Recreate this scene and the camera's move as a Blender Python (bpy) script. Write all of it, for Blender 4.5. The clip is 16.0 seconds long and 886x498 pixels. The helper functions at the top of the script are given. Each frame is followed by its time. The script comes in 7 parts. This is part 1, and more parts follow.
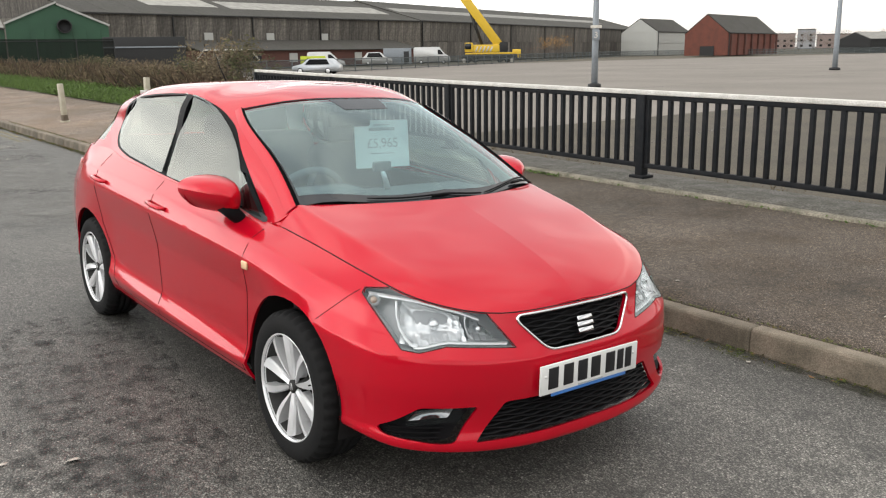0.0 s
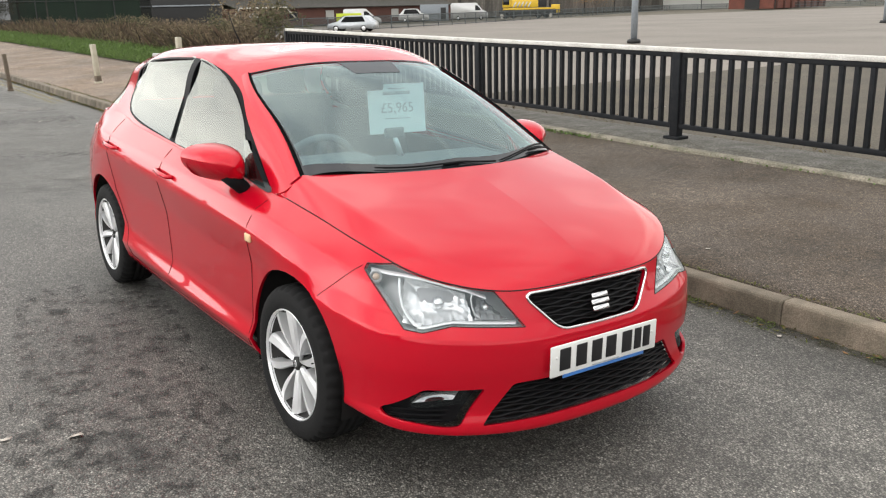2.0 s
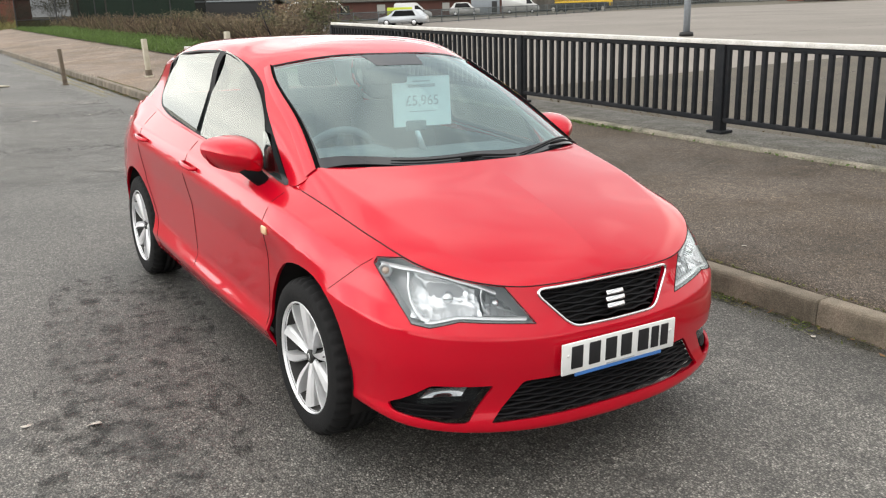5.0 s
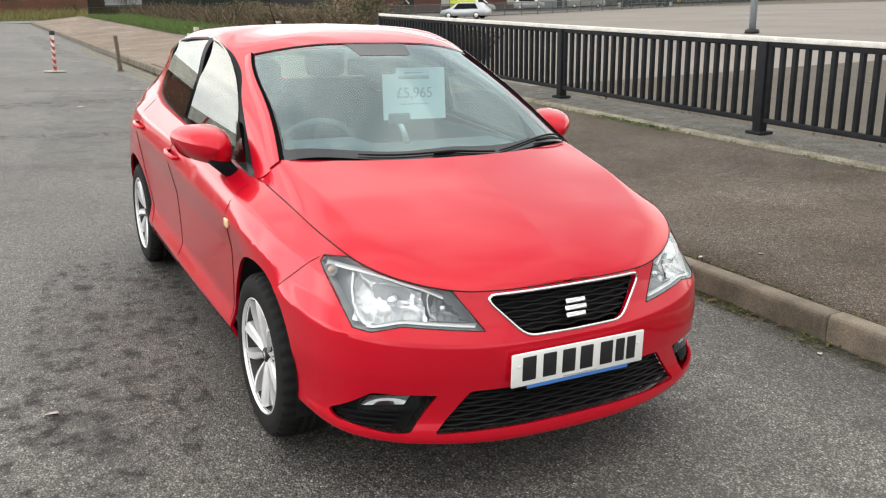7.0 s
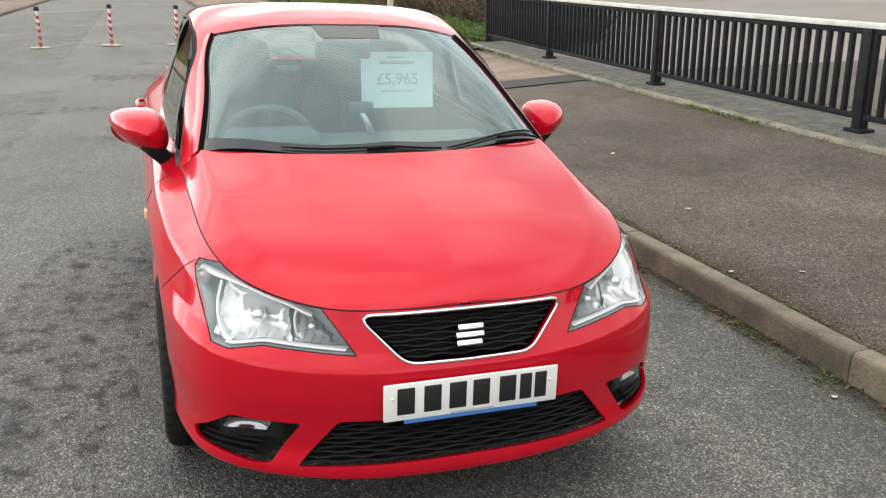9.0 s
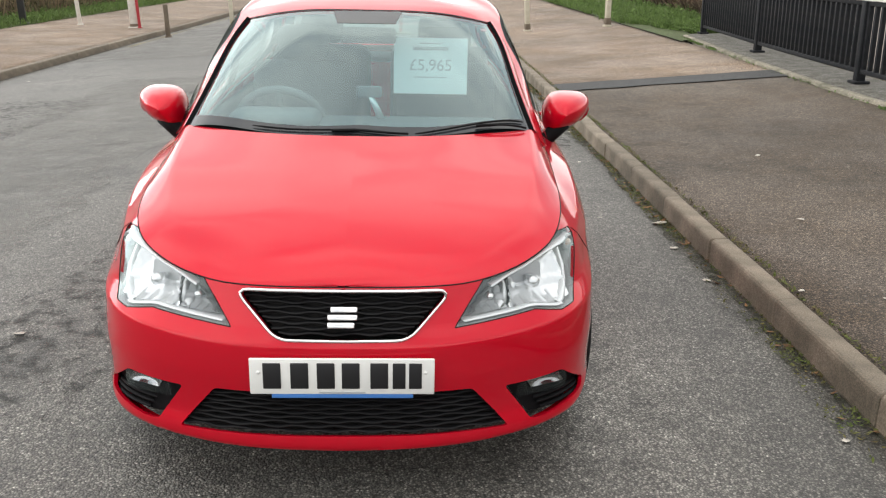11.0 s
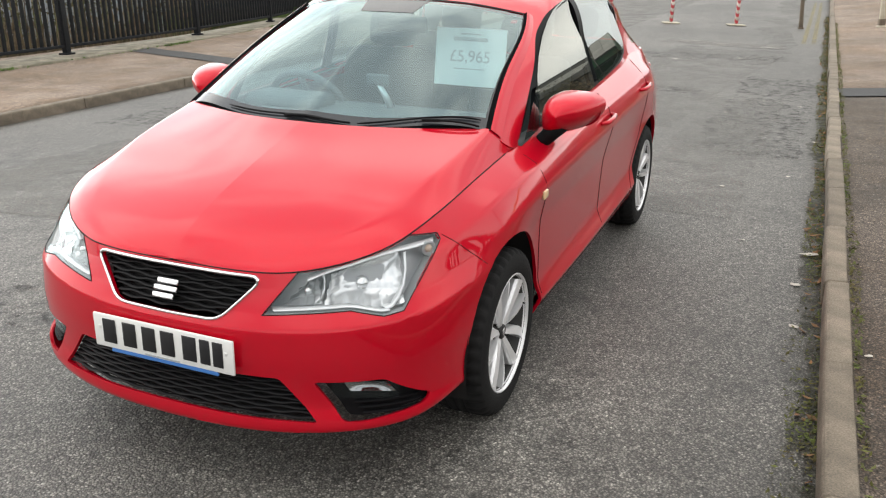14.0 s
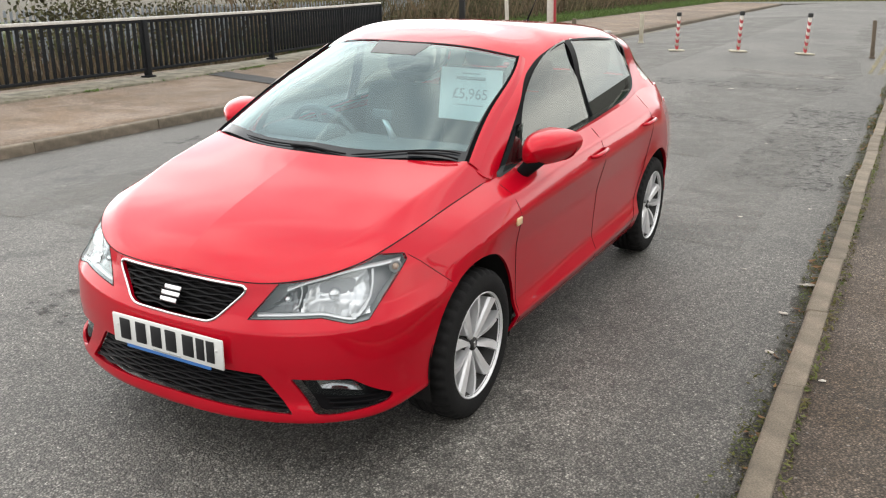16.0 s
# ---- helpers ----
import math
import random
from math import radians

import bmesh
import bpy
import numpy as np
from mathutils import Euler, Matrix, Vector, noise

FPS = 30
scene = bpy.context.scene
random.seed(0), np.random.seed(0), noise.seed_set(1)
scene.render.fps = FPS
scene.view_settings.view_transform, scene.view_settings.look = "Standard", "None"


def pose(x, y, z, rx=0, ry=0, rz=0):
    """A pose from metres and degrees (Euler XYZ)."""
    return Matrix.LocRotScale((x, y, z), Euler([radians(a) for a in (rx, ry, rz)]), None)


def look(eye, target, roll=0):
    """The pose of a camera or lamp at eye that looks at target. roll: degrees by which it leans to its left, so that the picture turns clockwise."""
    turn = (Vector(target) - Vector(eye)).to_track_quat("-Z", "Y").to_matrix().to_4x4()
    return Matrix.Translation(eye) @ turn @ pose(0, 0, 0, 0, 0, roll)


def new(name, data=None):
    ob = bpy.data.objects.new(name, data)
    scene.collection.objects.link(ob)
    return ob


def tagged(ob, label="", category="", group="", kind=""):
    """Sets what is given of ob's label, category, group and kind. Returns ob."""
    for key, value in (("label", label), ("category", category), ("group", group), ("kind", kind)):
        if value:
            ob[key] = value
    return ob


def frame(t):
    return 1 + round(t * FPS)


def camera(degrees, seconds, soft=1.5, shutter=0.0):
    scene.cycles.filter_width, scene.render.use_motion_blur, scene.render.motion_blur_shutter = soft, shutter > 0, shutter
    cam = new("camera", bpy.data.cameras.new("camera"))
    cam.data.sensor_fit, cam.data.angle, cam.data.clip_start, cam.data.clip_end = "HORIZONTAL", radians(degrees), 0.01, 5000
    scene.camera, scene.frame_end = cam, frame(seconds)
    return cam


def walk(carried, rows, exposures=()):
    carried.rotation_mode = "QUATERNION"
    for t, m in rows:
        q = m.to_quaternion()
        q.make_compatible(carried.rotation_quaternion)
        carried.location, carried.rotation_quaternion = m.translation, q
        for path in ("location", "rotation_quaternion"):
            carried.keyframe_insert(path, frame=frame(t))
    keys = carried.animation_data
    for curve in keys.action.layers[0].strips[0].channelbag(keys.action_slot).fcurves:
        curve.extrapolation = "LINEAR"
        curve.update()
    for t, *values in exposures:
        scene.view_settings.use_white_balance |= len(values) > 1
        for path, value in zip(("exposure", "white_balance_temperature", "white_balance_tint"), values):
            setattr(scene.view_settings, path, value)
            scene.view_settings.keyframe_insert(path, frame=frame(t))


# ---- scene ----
from mathutils.bvhtree import BVHTree

cam = camera(54.5, 16.0, soft=1.2)
# the road's crossfall and slight climb: the car and the road it stands on lean by this much
LEVEL = pose(0, 0, 0, 0.458, 1.98, 0)
PATH = [
    (0, (-2.305, -2.035, 1.539), (-1.094, -0.499, 1.121), 1.0),
    (0.5, (-2.198, -2.032, 1.548), (-1.047, -0.455, 1.114), 1.2),
    (1, (-2.119, -2.031, 1.549), (-1.001, -0.436, 1.093), 1.2),
    (1.5, (-2.106, -2.006, 1.562), (-0.989, -0.419, 1.077), 0.3),
    (2, (-2.122, -1.972, 1.56), (-0.993, -0.402, 1.047), 0.5),
    (2.5, (-2.123, -1.969, 1.561), (-1.005, -0.395, 1.037), 0.8),
    (3, (-2.118, -1.97, 1.559), (-1.01, -0.389, 1.038), 0.6),
    (5.5, (-1.898, -2.052, 1.549), (-0.936, -0.378, 1.025), -0.2),
    (6, (-1.786, -2.097, 1.549), (-0.918, -0.368, 1.043), -0.5),
    (6.5, (-1.714, -2.103, 1.548), (-0.838, -0.382, 1.03), 0.1),
    (7, (-1.614, -2.061, 1.537), (-0.702, -0.366, 0.995), 1.0),
    (7.5, (-1.456, -1.991, 1.546), (-0.556, -0.295, 0.987), 1.4),
    (8, (-1.283, -1.987, 1.546), (-0.43, -0.273, 0.97), 1.4),
    (10.5, (-0.025, -2.186, 1.575), (0.169, -0.291, 0.963), 1.5),
    (11, (0.186, -2.203, 1.559), (0.264, -0.305, 0.934), 1.2),
    (11.5, (0.416, -2.127, 1.541), (0.32, -0.234, 0.903), 1.8),
    (12, (0.67, -2.128, 1.54), (0.403, -0.252, 0.902), 0.8),
    (12.5, (0.946, -2.174, 1.544), (0.594, -0.317, 0.89), 0.8),
    (13, (1.186, -2.072, 1.525), (0.727, -0.24, 0.866), -0.0),
    (13.5, (1.412, -1.922, 1.557), (0.857, -0.115, 0.904), 0.7),
    (14, (1.678, -1.83, 1.585), (0.945, -0.091, 0.922), 0.8),
    (14.5, (1.895, -1.804, 1.655), (1.036, -0.13, 0.977), 1.0),
    (15, (2.012, -1.886, 1.663), (1.111, -0.233, 0.987), 1.7),
    (15.5, (2.119, -1.975, 1.697), (1.224, -0.31, 1.041), 1.6),
    (16, (2.153, -1.982, 1.703), (1.254, -0.306, 1.084), 0.8),
]
walk(cam, [(t, LEVEL @ look(eye, target, roll)) for t, eye, target, roll in PATH], exposures=((0.0, -0.14), (1.2, 0.02), (5.5, 0.08), (12.5, 0.12), (16.0, 0.10)))

# ---- light ----
world = bpy.data.worlds.new("overcast_sky")
scene.world = world
world.use_nodes = True
wn, wl = world.node_tree.nodes, world.node_tree.links
wn.clear()
w_out = wn.new("ShaderNodeOutputWorld")
w_bg = wn.new("ShaderNodeBackground")
w_sky = wn.new("ShaderNodeTexSky")
w_sky.sky_type = "NISHITA"
w_sky.sun_disc = False
w_sky.sun_elevation = radians(24)
w_sky.sun_rotation = radians(75)
w_sky.air_density, w_sky.dust_density = 1.0, 3.0
w_scale = wn.new("ShaderNodeVectorMath")
w_scale.operation = "SCALE"
w_scale.inputs["Scale"].default_value = 0.14
w_co = wn.new("ShaderNodeTexCoord")
w_map = wn.new("ShaderNodeMapping")
w_map.inputs["Scale"].default_value = (1.0, 1.0, 2.6)
w_noise = wn.new("ShaderNodeTexNoise")
w_noise.inputs["Scale"].default_value = 2.2
w_noise.inputs["Detail"].default_value = 6.0
w_noise.inputs["Roughness"].default_value = 0.55
w_noise.inputs["Distortion"].default_value = 0.4
w_ramp = wn.new("ShaderNodeValToRGB")
w_ramp.color_ramp.elements[0].position = 0.41
w_ramp.color_ramp.elements[0].color = (1.25, 1.29, 1.32, 1)
w_ramp.color_ramp.elements[1].position = 0.60
w_ramp.color_ramp.elements[1].color = (2.36, 2.31, 2.20, 1)
# duller at the horizon itself, a bright break low down, greyer overhead
w_sep = wn.new("ShaderNodeSeparateXYZ")
w_low = wn.new("ShaderNodeValToRGB")
w_low.color_ramp.interpolation = "EASE"
for k, (at, level) in enumerate(((0.0, 0.84), (0.07, 1.18), (0.20, 1.02), (1.0, 0.96))):
    e = w_low.color_ramp.elements[k] if k in (0,) else w_low.color_ramp.elements.new(at)
    e.position, e.color = at, (level, level, level, 1)
w_low.color_ramp.elements.remove(w_low.color_ramp.elements[len(w_low.color_ramp.elements) - 1])
w_lift = wn.new("ShaderNodeVectorMath")
w_lift.operation = "MULTIPLY"
# thinner cloud, so brighter, towards one side
w_side = wn.new("ShaderNodeMapRange")
w_side.inputs["From Min"].default_value, w_side.inputs["From Max"].default_value = -1.0, 1.0
w_side.inputs["To Min"].default_value, w_side.inputs["To Max"].default_value = 0.66, 1.10
w_even = wn.new("ShaderNodeVectorMath")
w_even.operation = "SCALE"
w_mix = wn.new("ShaderNodeMix")
w_mix.data_type = "RGBA"
w_mix.inputs["Factor"].default_value = 0.93
wl.new(w_co.outputs["Generated"], w_map.inputs["Vector"])
wl.new(w_map.outputs["Vector"], w_noise.inputs["Vector"])
wl.new(w_noise.outputs["Fac"], w_ramp.inputs["Fac"])
wl.new(w_sky.outputs["Color"], w_scale.inputs[0])
wl.new(w_scale.outputs["Vector"], w_mix.inputs["A"])
wl.new(w_co.outputs["Generated"], w_sep.inputs["Vector"])
wl.new(w_sep.outputs["Z"], w_low.inputs["Fac"])
wl.new(w_ramp.outputs["Color"], w_lift.inputs[0])
wl.new(w_low.outputs["Color"], w_lift.inputs[1])
w_dot = wn.new("ShaderNodeVectorMath")
w_dot.operation = "DOT_PRODUCT"
w_dot.inputs[1].default_value = (-0.86, 0.51, 0.0)
wl.new(w_co.outputs["Generated"], w_dot.inputs[0])
wl.new(w_dot.outputs["Value"], w_side.inputs["Value"])
# the thinnest cloud glows on that side
w_clip = wn.new("ShaderNodeMath")
w_clip.operation = "MAXIMUM"
w_clip.inputs[1].default_value = 0.0
w_pow = wn.new("ShaderNodeMath")
w_pow.operation = "POWER"
w_pow.inputs[1].default_value = 7.0
w_glow = wn.new("ShaderNodeMath")
w_glow.operation = "MULTIPLY_ADD"
w_glow.inputs[1].default_value = 1.5
wl.new(w_dot.outputs["Value"], w_clip.inputs[0])
wl.new(w_clip.outputs["Value"], w_pow.inputs[0])
wl.new(w_pow.outputs["Value"], w_glow.inputs[0])
wl.new(w_side.outputs["Result"], w_glow.inputs[2])
wl.new(w_lift.outputs["Vector"], w_even.inputs[0])
wl.new(w_glow.outputs["Value"], w_even.inputs["Scale"])
wl.new(w_even.outputs["Vector"], w_mix.inputs["B"])
wl.new(w_mix.outputs["Result"], w_bg.inputs["Color"])
w_bg.inputs["Strength"].default_value = 1.0
wl.new(w_bg.outputs["Background"], w_out.inputs["Surface"])

sun_data = bpy.data.lights.new("sun", "SUN")
sun_data.energy, sun_data.angle, sun_data.color = 0.5, radians(75), (1.0, 0.94, 0.86)
sun = new("sun", sun_data)
sun.matrix_world = look((4, -26, 60), (0, 0, 0))


# ---- materials ----
def material(name, colour, rough=0.6, metal=0.0, second=None, grain=8.0, amount=0.35, bump=0.0, bump_scale=60.0, fine=None,
             coat=0.0, spec=0.5, speck=None, island=0.0, stretch=1.0):
    """A surface with two scales of variation: broad stains from colour to second, and a fine grain that also lifts the surface."""
    m = bpy.data.materials.new(name)
    m.use_nodes = True
    n, l = m.node_tree.nodes, m.node_tree.links
    b = n["Principled BSDF"]
    b.inputs["Roughness"].default_value = rough
    b.inputs["Coat IOR"].default_value = 1.43
    b.inputs["Metallic"].default_value = metal
    b.inputs["Coat Weight"].default_value = coat
    b.inputs["Coat Roughness"].default_value = 0.015
    b.inputs["Specular IOR Level"].default_value = spec
    c1 = (*colour, 1)
    c2 = (*(second or [v * 0.7 for v in colour]), 1)
    co = n.new("ShaderNodeTexCoord")
    broad = n.new("ShaderNodeTexNoise")
    broad.inputs["Scale"].default_value = grain
    broad.inputs["Detail"].default_value = 5.0
    broad.inputs["Roughness"].default_value = 0.6
    if stretch != 1.0:
        st = n.new("ShaderNodeMapping")
        st.inputs["Scale"].default_value = (1, 1, stretch)
        l.new(co.outputs["Object"], st.inputs["Vector"])
        l.new(st.outputs["Vector"], broad.inputs["Vector"])
    else:
        l.new(co.outputs["Object"], broad.inputs["Vector"])
    ramp = n.new("ShaderNodeValToRGB")
    ramp.color_ramp.elements[0].position, ramp.color_ramp.elements[1].position = 0.5 - 0.2, 0.5 + 0.2
    ramp.color_ramp.elements[0].color, ramp.color_ramp.elements[1].color = c2, c1
    l.new(broad.outputs["Fac"], ramp.inputs["Fac"])
    mix = n.new("ShaderNodeMix")
    mix.data_type = "RGBA"
    mix.inputs["Factor"].default_value = amount
    mix.inputs["A"].default_value = c1
    l.new(ramp.outputs["Color"], mix.inputs["B"])
    last = mix.outputs["Result"]
    small = n.new("ShaderNodeTexNoise")
    small.inputs["Scale"].default_value = bump_scale
    small.inputs["Detail"].default_value = 3.0
    l.new(co.outputs["Object"], small.inputs["Vector"])
    if fine:
        fr = n.new("ShaderNodeValToRGB")
        fr.color_ramp.elements[0].position, fr.color_ramp.elements[1].position = 0.36, 0.68
        fr.color_ramp.elements[0].color = (*[1 - fine] * 3, 1)
        fr.color_ramp.elements[1].color = (*[1 + fine] * 3, 1)
        l.new(small.outputs["Fac"], fr.inputs["Fac"])
        mul = n.new("ShaderNodeMix")
        mul.data_type, mul.blend_type = "RGBA", "MULTIPLY"
        mul.inputs["Factor"].default_value = 1.0
        l.new(last, mul.inputs["A"])
        l.new(fr.outputs["Color"], mul.inputs["B"])
        last = mul.outputs["Result"]
    if speck:
        vor = n.new("ShaderNodeTexVoronoi")
        vor.inputs["Scale"].default_value = speck[0]
        l.new(co.outputs["Object"], vor.inputs["Vector"])
        sr = n.new("ShaderNodeValToRGB")
        sr.color_ramp.elements[0].position, sr.color_ramp.elements[1].position = 0.55, 0.95
        sr.color_ramp.elements[0].color, sr.color_ramp.elements[1].color = (0, 0, 0, 1), (speck[1], speck[1], speck[1], 1)
        l.new(vor.outputs["Color"], sr.inputs["Fac"])
        smix = n.new("ShaderNodeMix")
        smix.data_type = "RGBA"
        l.new(sr.outputs["Color"], smix.inputs["Factor"])
        l.new(last, smix.inputs["A"])
        smix.inputs["B"].default_value = (*speck[2], 1)
        last = smix.outputs["Result"]
    if island:
        rnd = n.new("ShaderNodeObjectInfo") if island > 0 else n.new("ShaderNodeNewGeometry")
        mr = n.new("ShaderNodeMapRange")
        mr.inputs["To Min"].default_value, mr.inputs["To Max"].default_value = 1 - abs(island), 1 + abs(island)
        l.new(rnd.outputs["Random" if island > 0 else "Random Per Island"], mr.inputs["Value"])
        im = n.new("ShaderNodeVectorMath")
        im.operation = "SCALE"
        l.new(last, im.inputs[0])
        l.new(mr.outputs["Result"], im.inputs["Scale"])
        last = im.outputs["Vector"]
    l.new(last, b.inputs["Base Color"])
    if bump:
        bp = n.new("ShaderNodeBump")
        bp.inputs["Strength"].default_value = bump
        bp.inputs["Distance"].default_value = 0.01
        l.new(small.outputs["Fac"], bp.inputs["Height"])
        l.new(bp.outputs["Normal"], b.inputs["Normal"])
    return m


def asphalt(name, colour, dark, blotch, speck, worn=(), rough=0.85, tint=None):
    """Worn tarmac: broad pale and dark areas, smaller dark mottling in places, and chippings."""
    m = bpy.data.materials.new(name)
    m.use_nodes = True
    n, l = m.node_tree.nodes, m.node_tree.links
    b = n["Principled BSDF"]
    b.inputs["Roughness"].default_value = rough
    co = n.new("ShaderNodeTexCoord")

    def noise_ramp(scale, detail, lo, hi, v0, v1, detail_rough=0.6, kind="ShaderNodeTexNoise"):
        t = n.new(kind)
        t.inputs["Scale"].default_value = scale
        if kind == "ShaderNodeTexNoise":
            t.inputs["Detail"].default_value = detail
            t.inputs["Roughness"].default_value = detail_rough
        l.new(co.outputs["Object"], t.inputs["Vector"])
        r = n.new("ShaderNodeValToRGB")
        r.color_ramp.elements[0].position, r.color_ramp.elements[1].position = lo, hi
        r.color_ramp.elements[0].color, r.color_ramp.elements[1].color = (v0, v0, v0, 1), (v1, v1, v1, 1)
        l.new(t.outputs["Fac" if kind == "ShaderNodeTexNoise" else "Color"], r.inputs["Fac"])
        return r.outputs["Color"], t

    def mix(kind, a, c, f=1.0):
        x = n.new("ShaderNodeMix")
        x.data_type, x.blend_type = "RGBA", kind
        for socket, value in (("Factor", f), ("A", a), ("B", c)):
            if isinstance(value, (float, tuple)):
                x.inputs[socket].default_value = value
            else:
                l.new(value, x.inputs[socket])
        return x.outputs["Result"]
    broad, _ = noise_ramp(0.33, 6, 0.36, 0.66, 0.74, 1.28)
    mottle, _ = noise_ramp(3.2, 7, 0.50, 0.60, 0.0, 1.0, 0.72)
    where, _ = noise_ramp(0.55, 3, 0.44, 0.60, 0.0, blotch)
    # single chippings: each stone its own shade, with dark gaps between
    chips, vor = noise_ramp(128, 0, 0.0, 1.0, 1 - 0.95 * speck, 1 + 3.6 * speck, kind="ShaderNodeTexVoronoi")
    ramp = chips.node.color_ramp
    for at_, k in ((0.45, -0.45), (0.80, 0.25), (0.94, 1.2)):
        ramp.elements.new(at_).color = (1 + k * speck, 1 + k * speck, 1 + k * speck, 1)
    gaps = n.new("ShaderNodeValToRGB")
    gaps.color_ramp.elements[0].position, gaps.color_ramp.elements[1].position = 0.30, 0.62
    gaps.color_ramp.elements[0].color, gaps.color_ramp.elements[1].color = (1.18, 1.18, 1.18, 1), (0.42, 0.42, 0.42, 1)
    l.new(vor.outputs["Distance"], gaps.inputs["Fac"])
    # larger pale stones scattered between them
    flecks, fv = noise_ramp(74, 0, 0.86, 0.90, 0.0, 0.62 * speck, kind="ShaderNodeTexVoronoi")
    grit, g = noise_ramp(26, 6, 0.36, 0.66, 0.62, 1.42, 0.85)
    last = mix("MULTIPLY", (*colour, 1.0), gaps.outputs["Color"])
    last = mix("MULTIPLY", last, broad)
    last = mix("MIX", last, (*dark, 1.0), mix("MULTIPLY", mottle, where))
    last = mix("MULTIPLY", last, chips)
    last = mix("MULTIPLY", last, grit)
    if tint:
        # earthy and bleached areas side by side
        earthy, _ = noise_ramp(1.1, 7, 0.40, 0.60, 0.0, 1.0, 0.68)
        last = mix("MULTIPLY", last, mix("MIX", (1.12, 1.12, 1.12, 1.0), (*tint, 1.0), earthy))
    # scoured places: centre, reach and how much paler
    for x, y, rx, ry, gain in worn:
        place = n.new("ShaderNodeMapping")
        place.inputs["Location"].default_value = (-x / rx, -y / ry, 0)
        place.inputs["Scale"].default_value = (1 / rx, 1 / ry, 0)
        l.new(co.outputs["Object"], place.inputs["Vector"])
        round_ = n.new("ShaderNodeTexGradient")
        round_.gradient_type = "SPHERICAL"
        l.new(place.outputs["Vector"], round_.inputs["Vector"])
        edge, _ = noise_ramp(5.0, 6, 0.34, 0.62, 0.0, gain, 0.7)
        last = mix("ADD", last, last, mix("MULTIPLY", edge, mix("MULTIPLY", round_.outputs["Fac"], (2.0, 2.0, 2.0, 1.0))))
    heart = n.new("ShaderNodeValToRGB")
    heart.color_ramp.elements[0].position, heart.color_ramp.elements[1].position = 0.34, 0.46
    heart.color_ramp.elements[0].color, heart.color_ramp.elements[1].color = (1, 1, 1, 1), (0, 0, 0, 1)
    l.new(fv.outputs["Distance"], heart.inputs["Fac"])
    last = mix("MIX", last, (0.36, 0.345, 0.315, 1.0), mix("MULTIPLY", flecks, heart.outputs["Color"]))
    l.new(last, b.inputs["Base Color"])
    bp = n.new("ShaderNodeBump")
    bp.inputs["Strength"].default_value = 0.9
    bp.inputs["Distance"].default_value = 0.004
    bp.invert = True
    l.new(vor.outputs["Distance"], bp.inputs["Height"])
    l.new(bp.outputs["Normal"], b.inputs["Normal"])
    return m


def glass(name, tint, rough=0.0, ior=1.5, sheen=(0.82, 0.985, 1.0)):
    """A thin pane: what lies behind shows through its tint, and it reflects more at grazing angles."""
    m = bpy.data.materials.new(name)
    m.use_nodes = True
    n, l = m.node_tree.nodes, m.node_tree.links
    n.clear()
    out = n.new("ShaderNodeOutputMaterial")
    mix = n.new("ShaderNodeMixShader")
    tr = n.new("ShaderNodeBsdfTransparent")
    tr.inputs["Color"].default_value = (*tint, 1)
    gl = n.new("ShaderNodeBsdfGlossy")
    gl.inputs["Roughness"].default_value = rough
    gl.inputs["Color"].default_value = (*sheen, 1)
    lw = n.new("ShaderNodeLayerWeight")
    lw.inputs["Blend"].default_value = 0.5
    pw, fr = n.new("ShaderNodeMath"), n.new("ShaderNodeMapRange")
    pw.operation = "POWER"
    pw.inputs[1].default_value = 4.0
    fr.inputs["To Min"].default_value = ((ior - 1) / (ior + 1)) ** 2
    l.new(lw.outputs["Facing"], pw.inputs[0])
    l.new(pw.outputs["Value"], fr.inputs["Value"])
    l.new(fr.outputs["Result"], mix.inputs["Fac"])
    l.new(tr.outputs["BSDF"], mix.inputs[1])
    l.new(gl.outputs["BSDF"], mix.inputs[2])
    l.new(mix.outputs["Shader"], out.inputs["Surface"])
    return m


def mesh_screen(name, colour, cover):
    """A fine wire mesh seen from afar: part wire, part gap."""
    m = bpy.data.materials.new(name)
    m.use_nodes = True
    n, l = m.node_tree.nodes, m.node_tree.links
    n.clear()
    out, mix, tr, df = (n.new(k) for k in ("ShaderNodeOutputMaterial", "ShaderNodeMixShader", "ShaderNodeBsdfTransparent", "ShaderNodeBsdfDiffuse"))
    df.inputs["Color"].default_value = (*colour, 1)
    mix.inputs["Fac"].default_value = cover
    l.new(tr.outputs["BSDF"], mix.inputs[1])
    l.new(df.outputs["BSDF"], mix.inputs[2])
    l.new(mix.outputs["Shader"], out.inputs["Surface"])
    return m


def patchy(name, colour, second, scale, lo, hi, most=1.0, rough=0.9):
    """A thin stain or deposit with gaps: it covers the ground where its noise is high."""
    m = material(name, colour, rough, second=second, grain=scale * 2, amount=0.9, fine=0.35, bump_scale=90)
    n, l = m.node_tree.nodes, m.node_tree.links
    co, t, r = (n.new(k) for k in ("ShaderNodeTexCoord", "ShaderNodeTexNoise", "ShaderNodeValToRGB"))
    t.inputs["Scale"].default_value, t.inputs["Detail"].default_value, t.inputs["Roughness"].default_value = scale, 8.0, 0.72
    r.color_ramp.elements[0].position, r.color_ramp.elements[1].position = lo, hi
    r.color_ramp.elements[1].color = (most, most, most, 1)
    l.new(co.outputs["Object"], t.inputs["Vector"])
    l.new(t.outputs["Fac"], r.inputs["Fac"])
    l.new(r.outputs["Color"], n["Principled BSDF"].inputs["Alpha"])
    return m


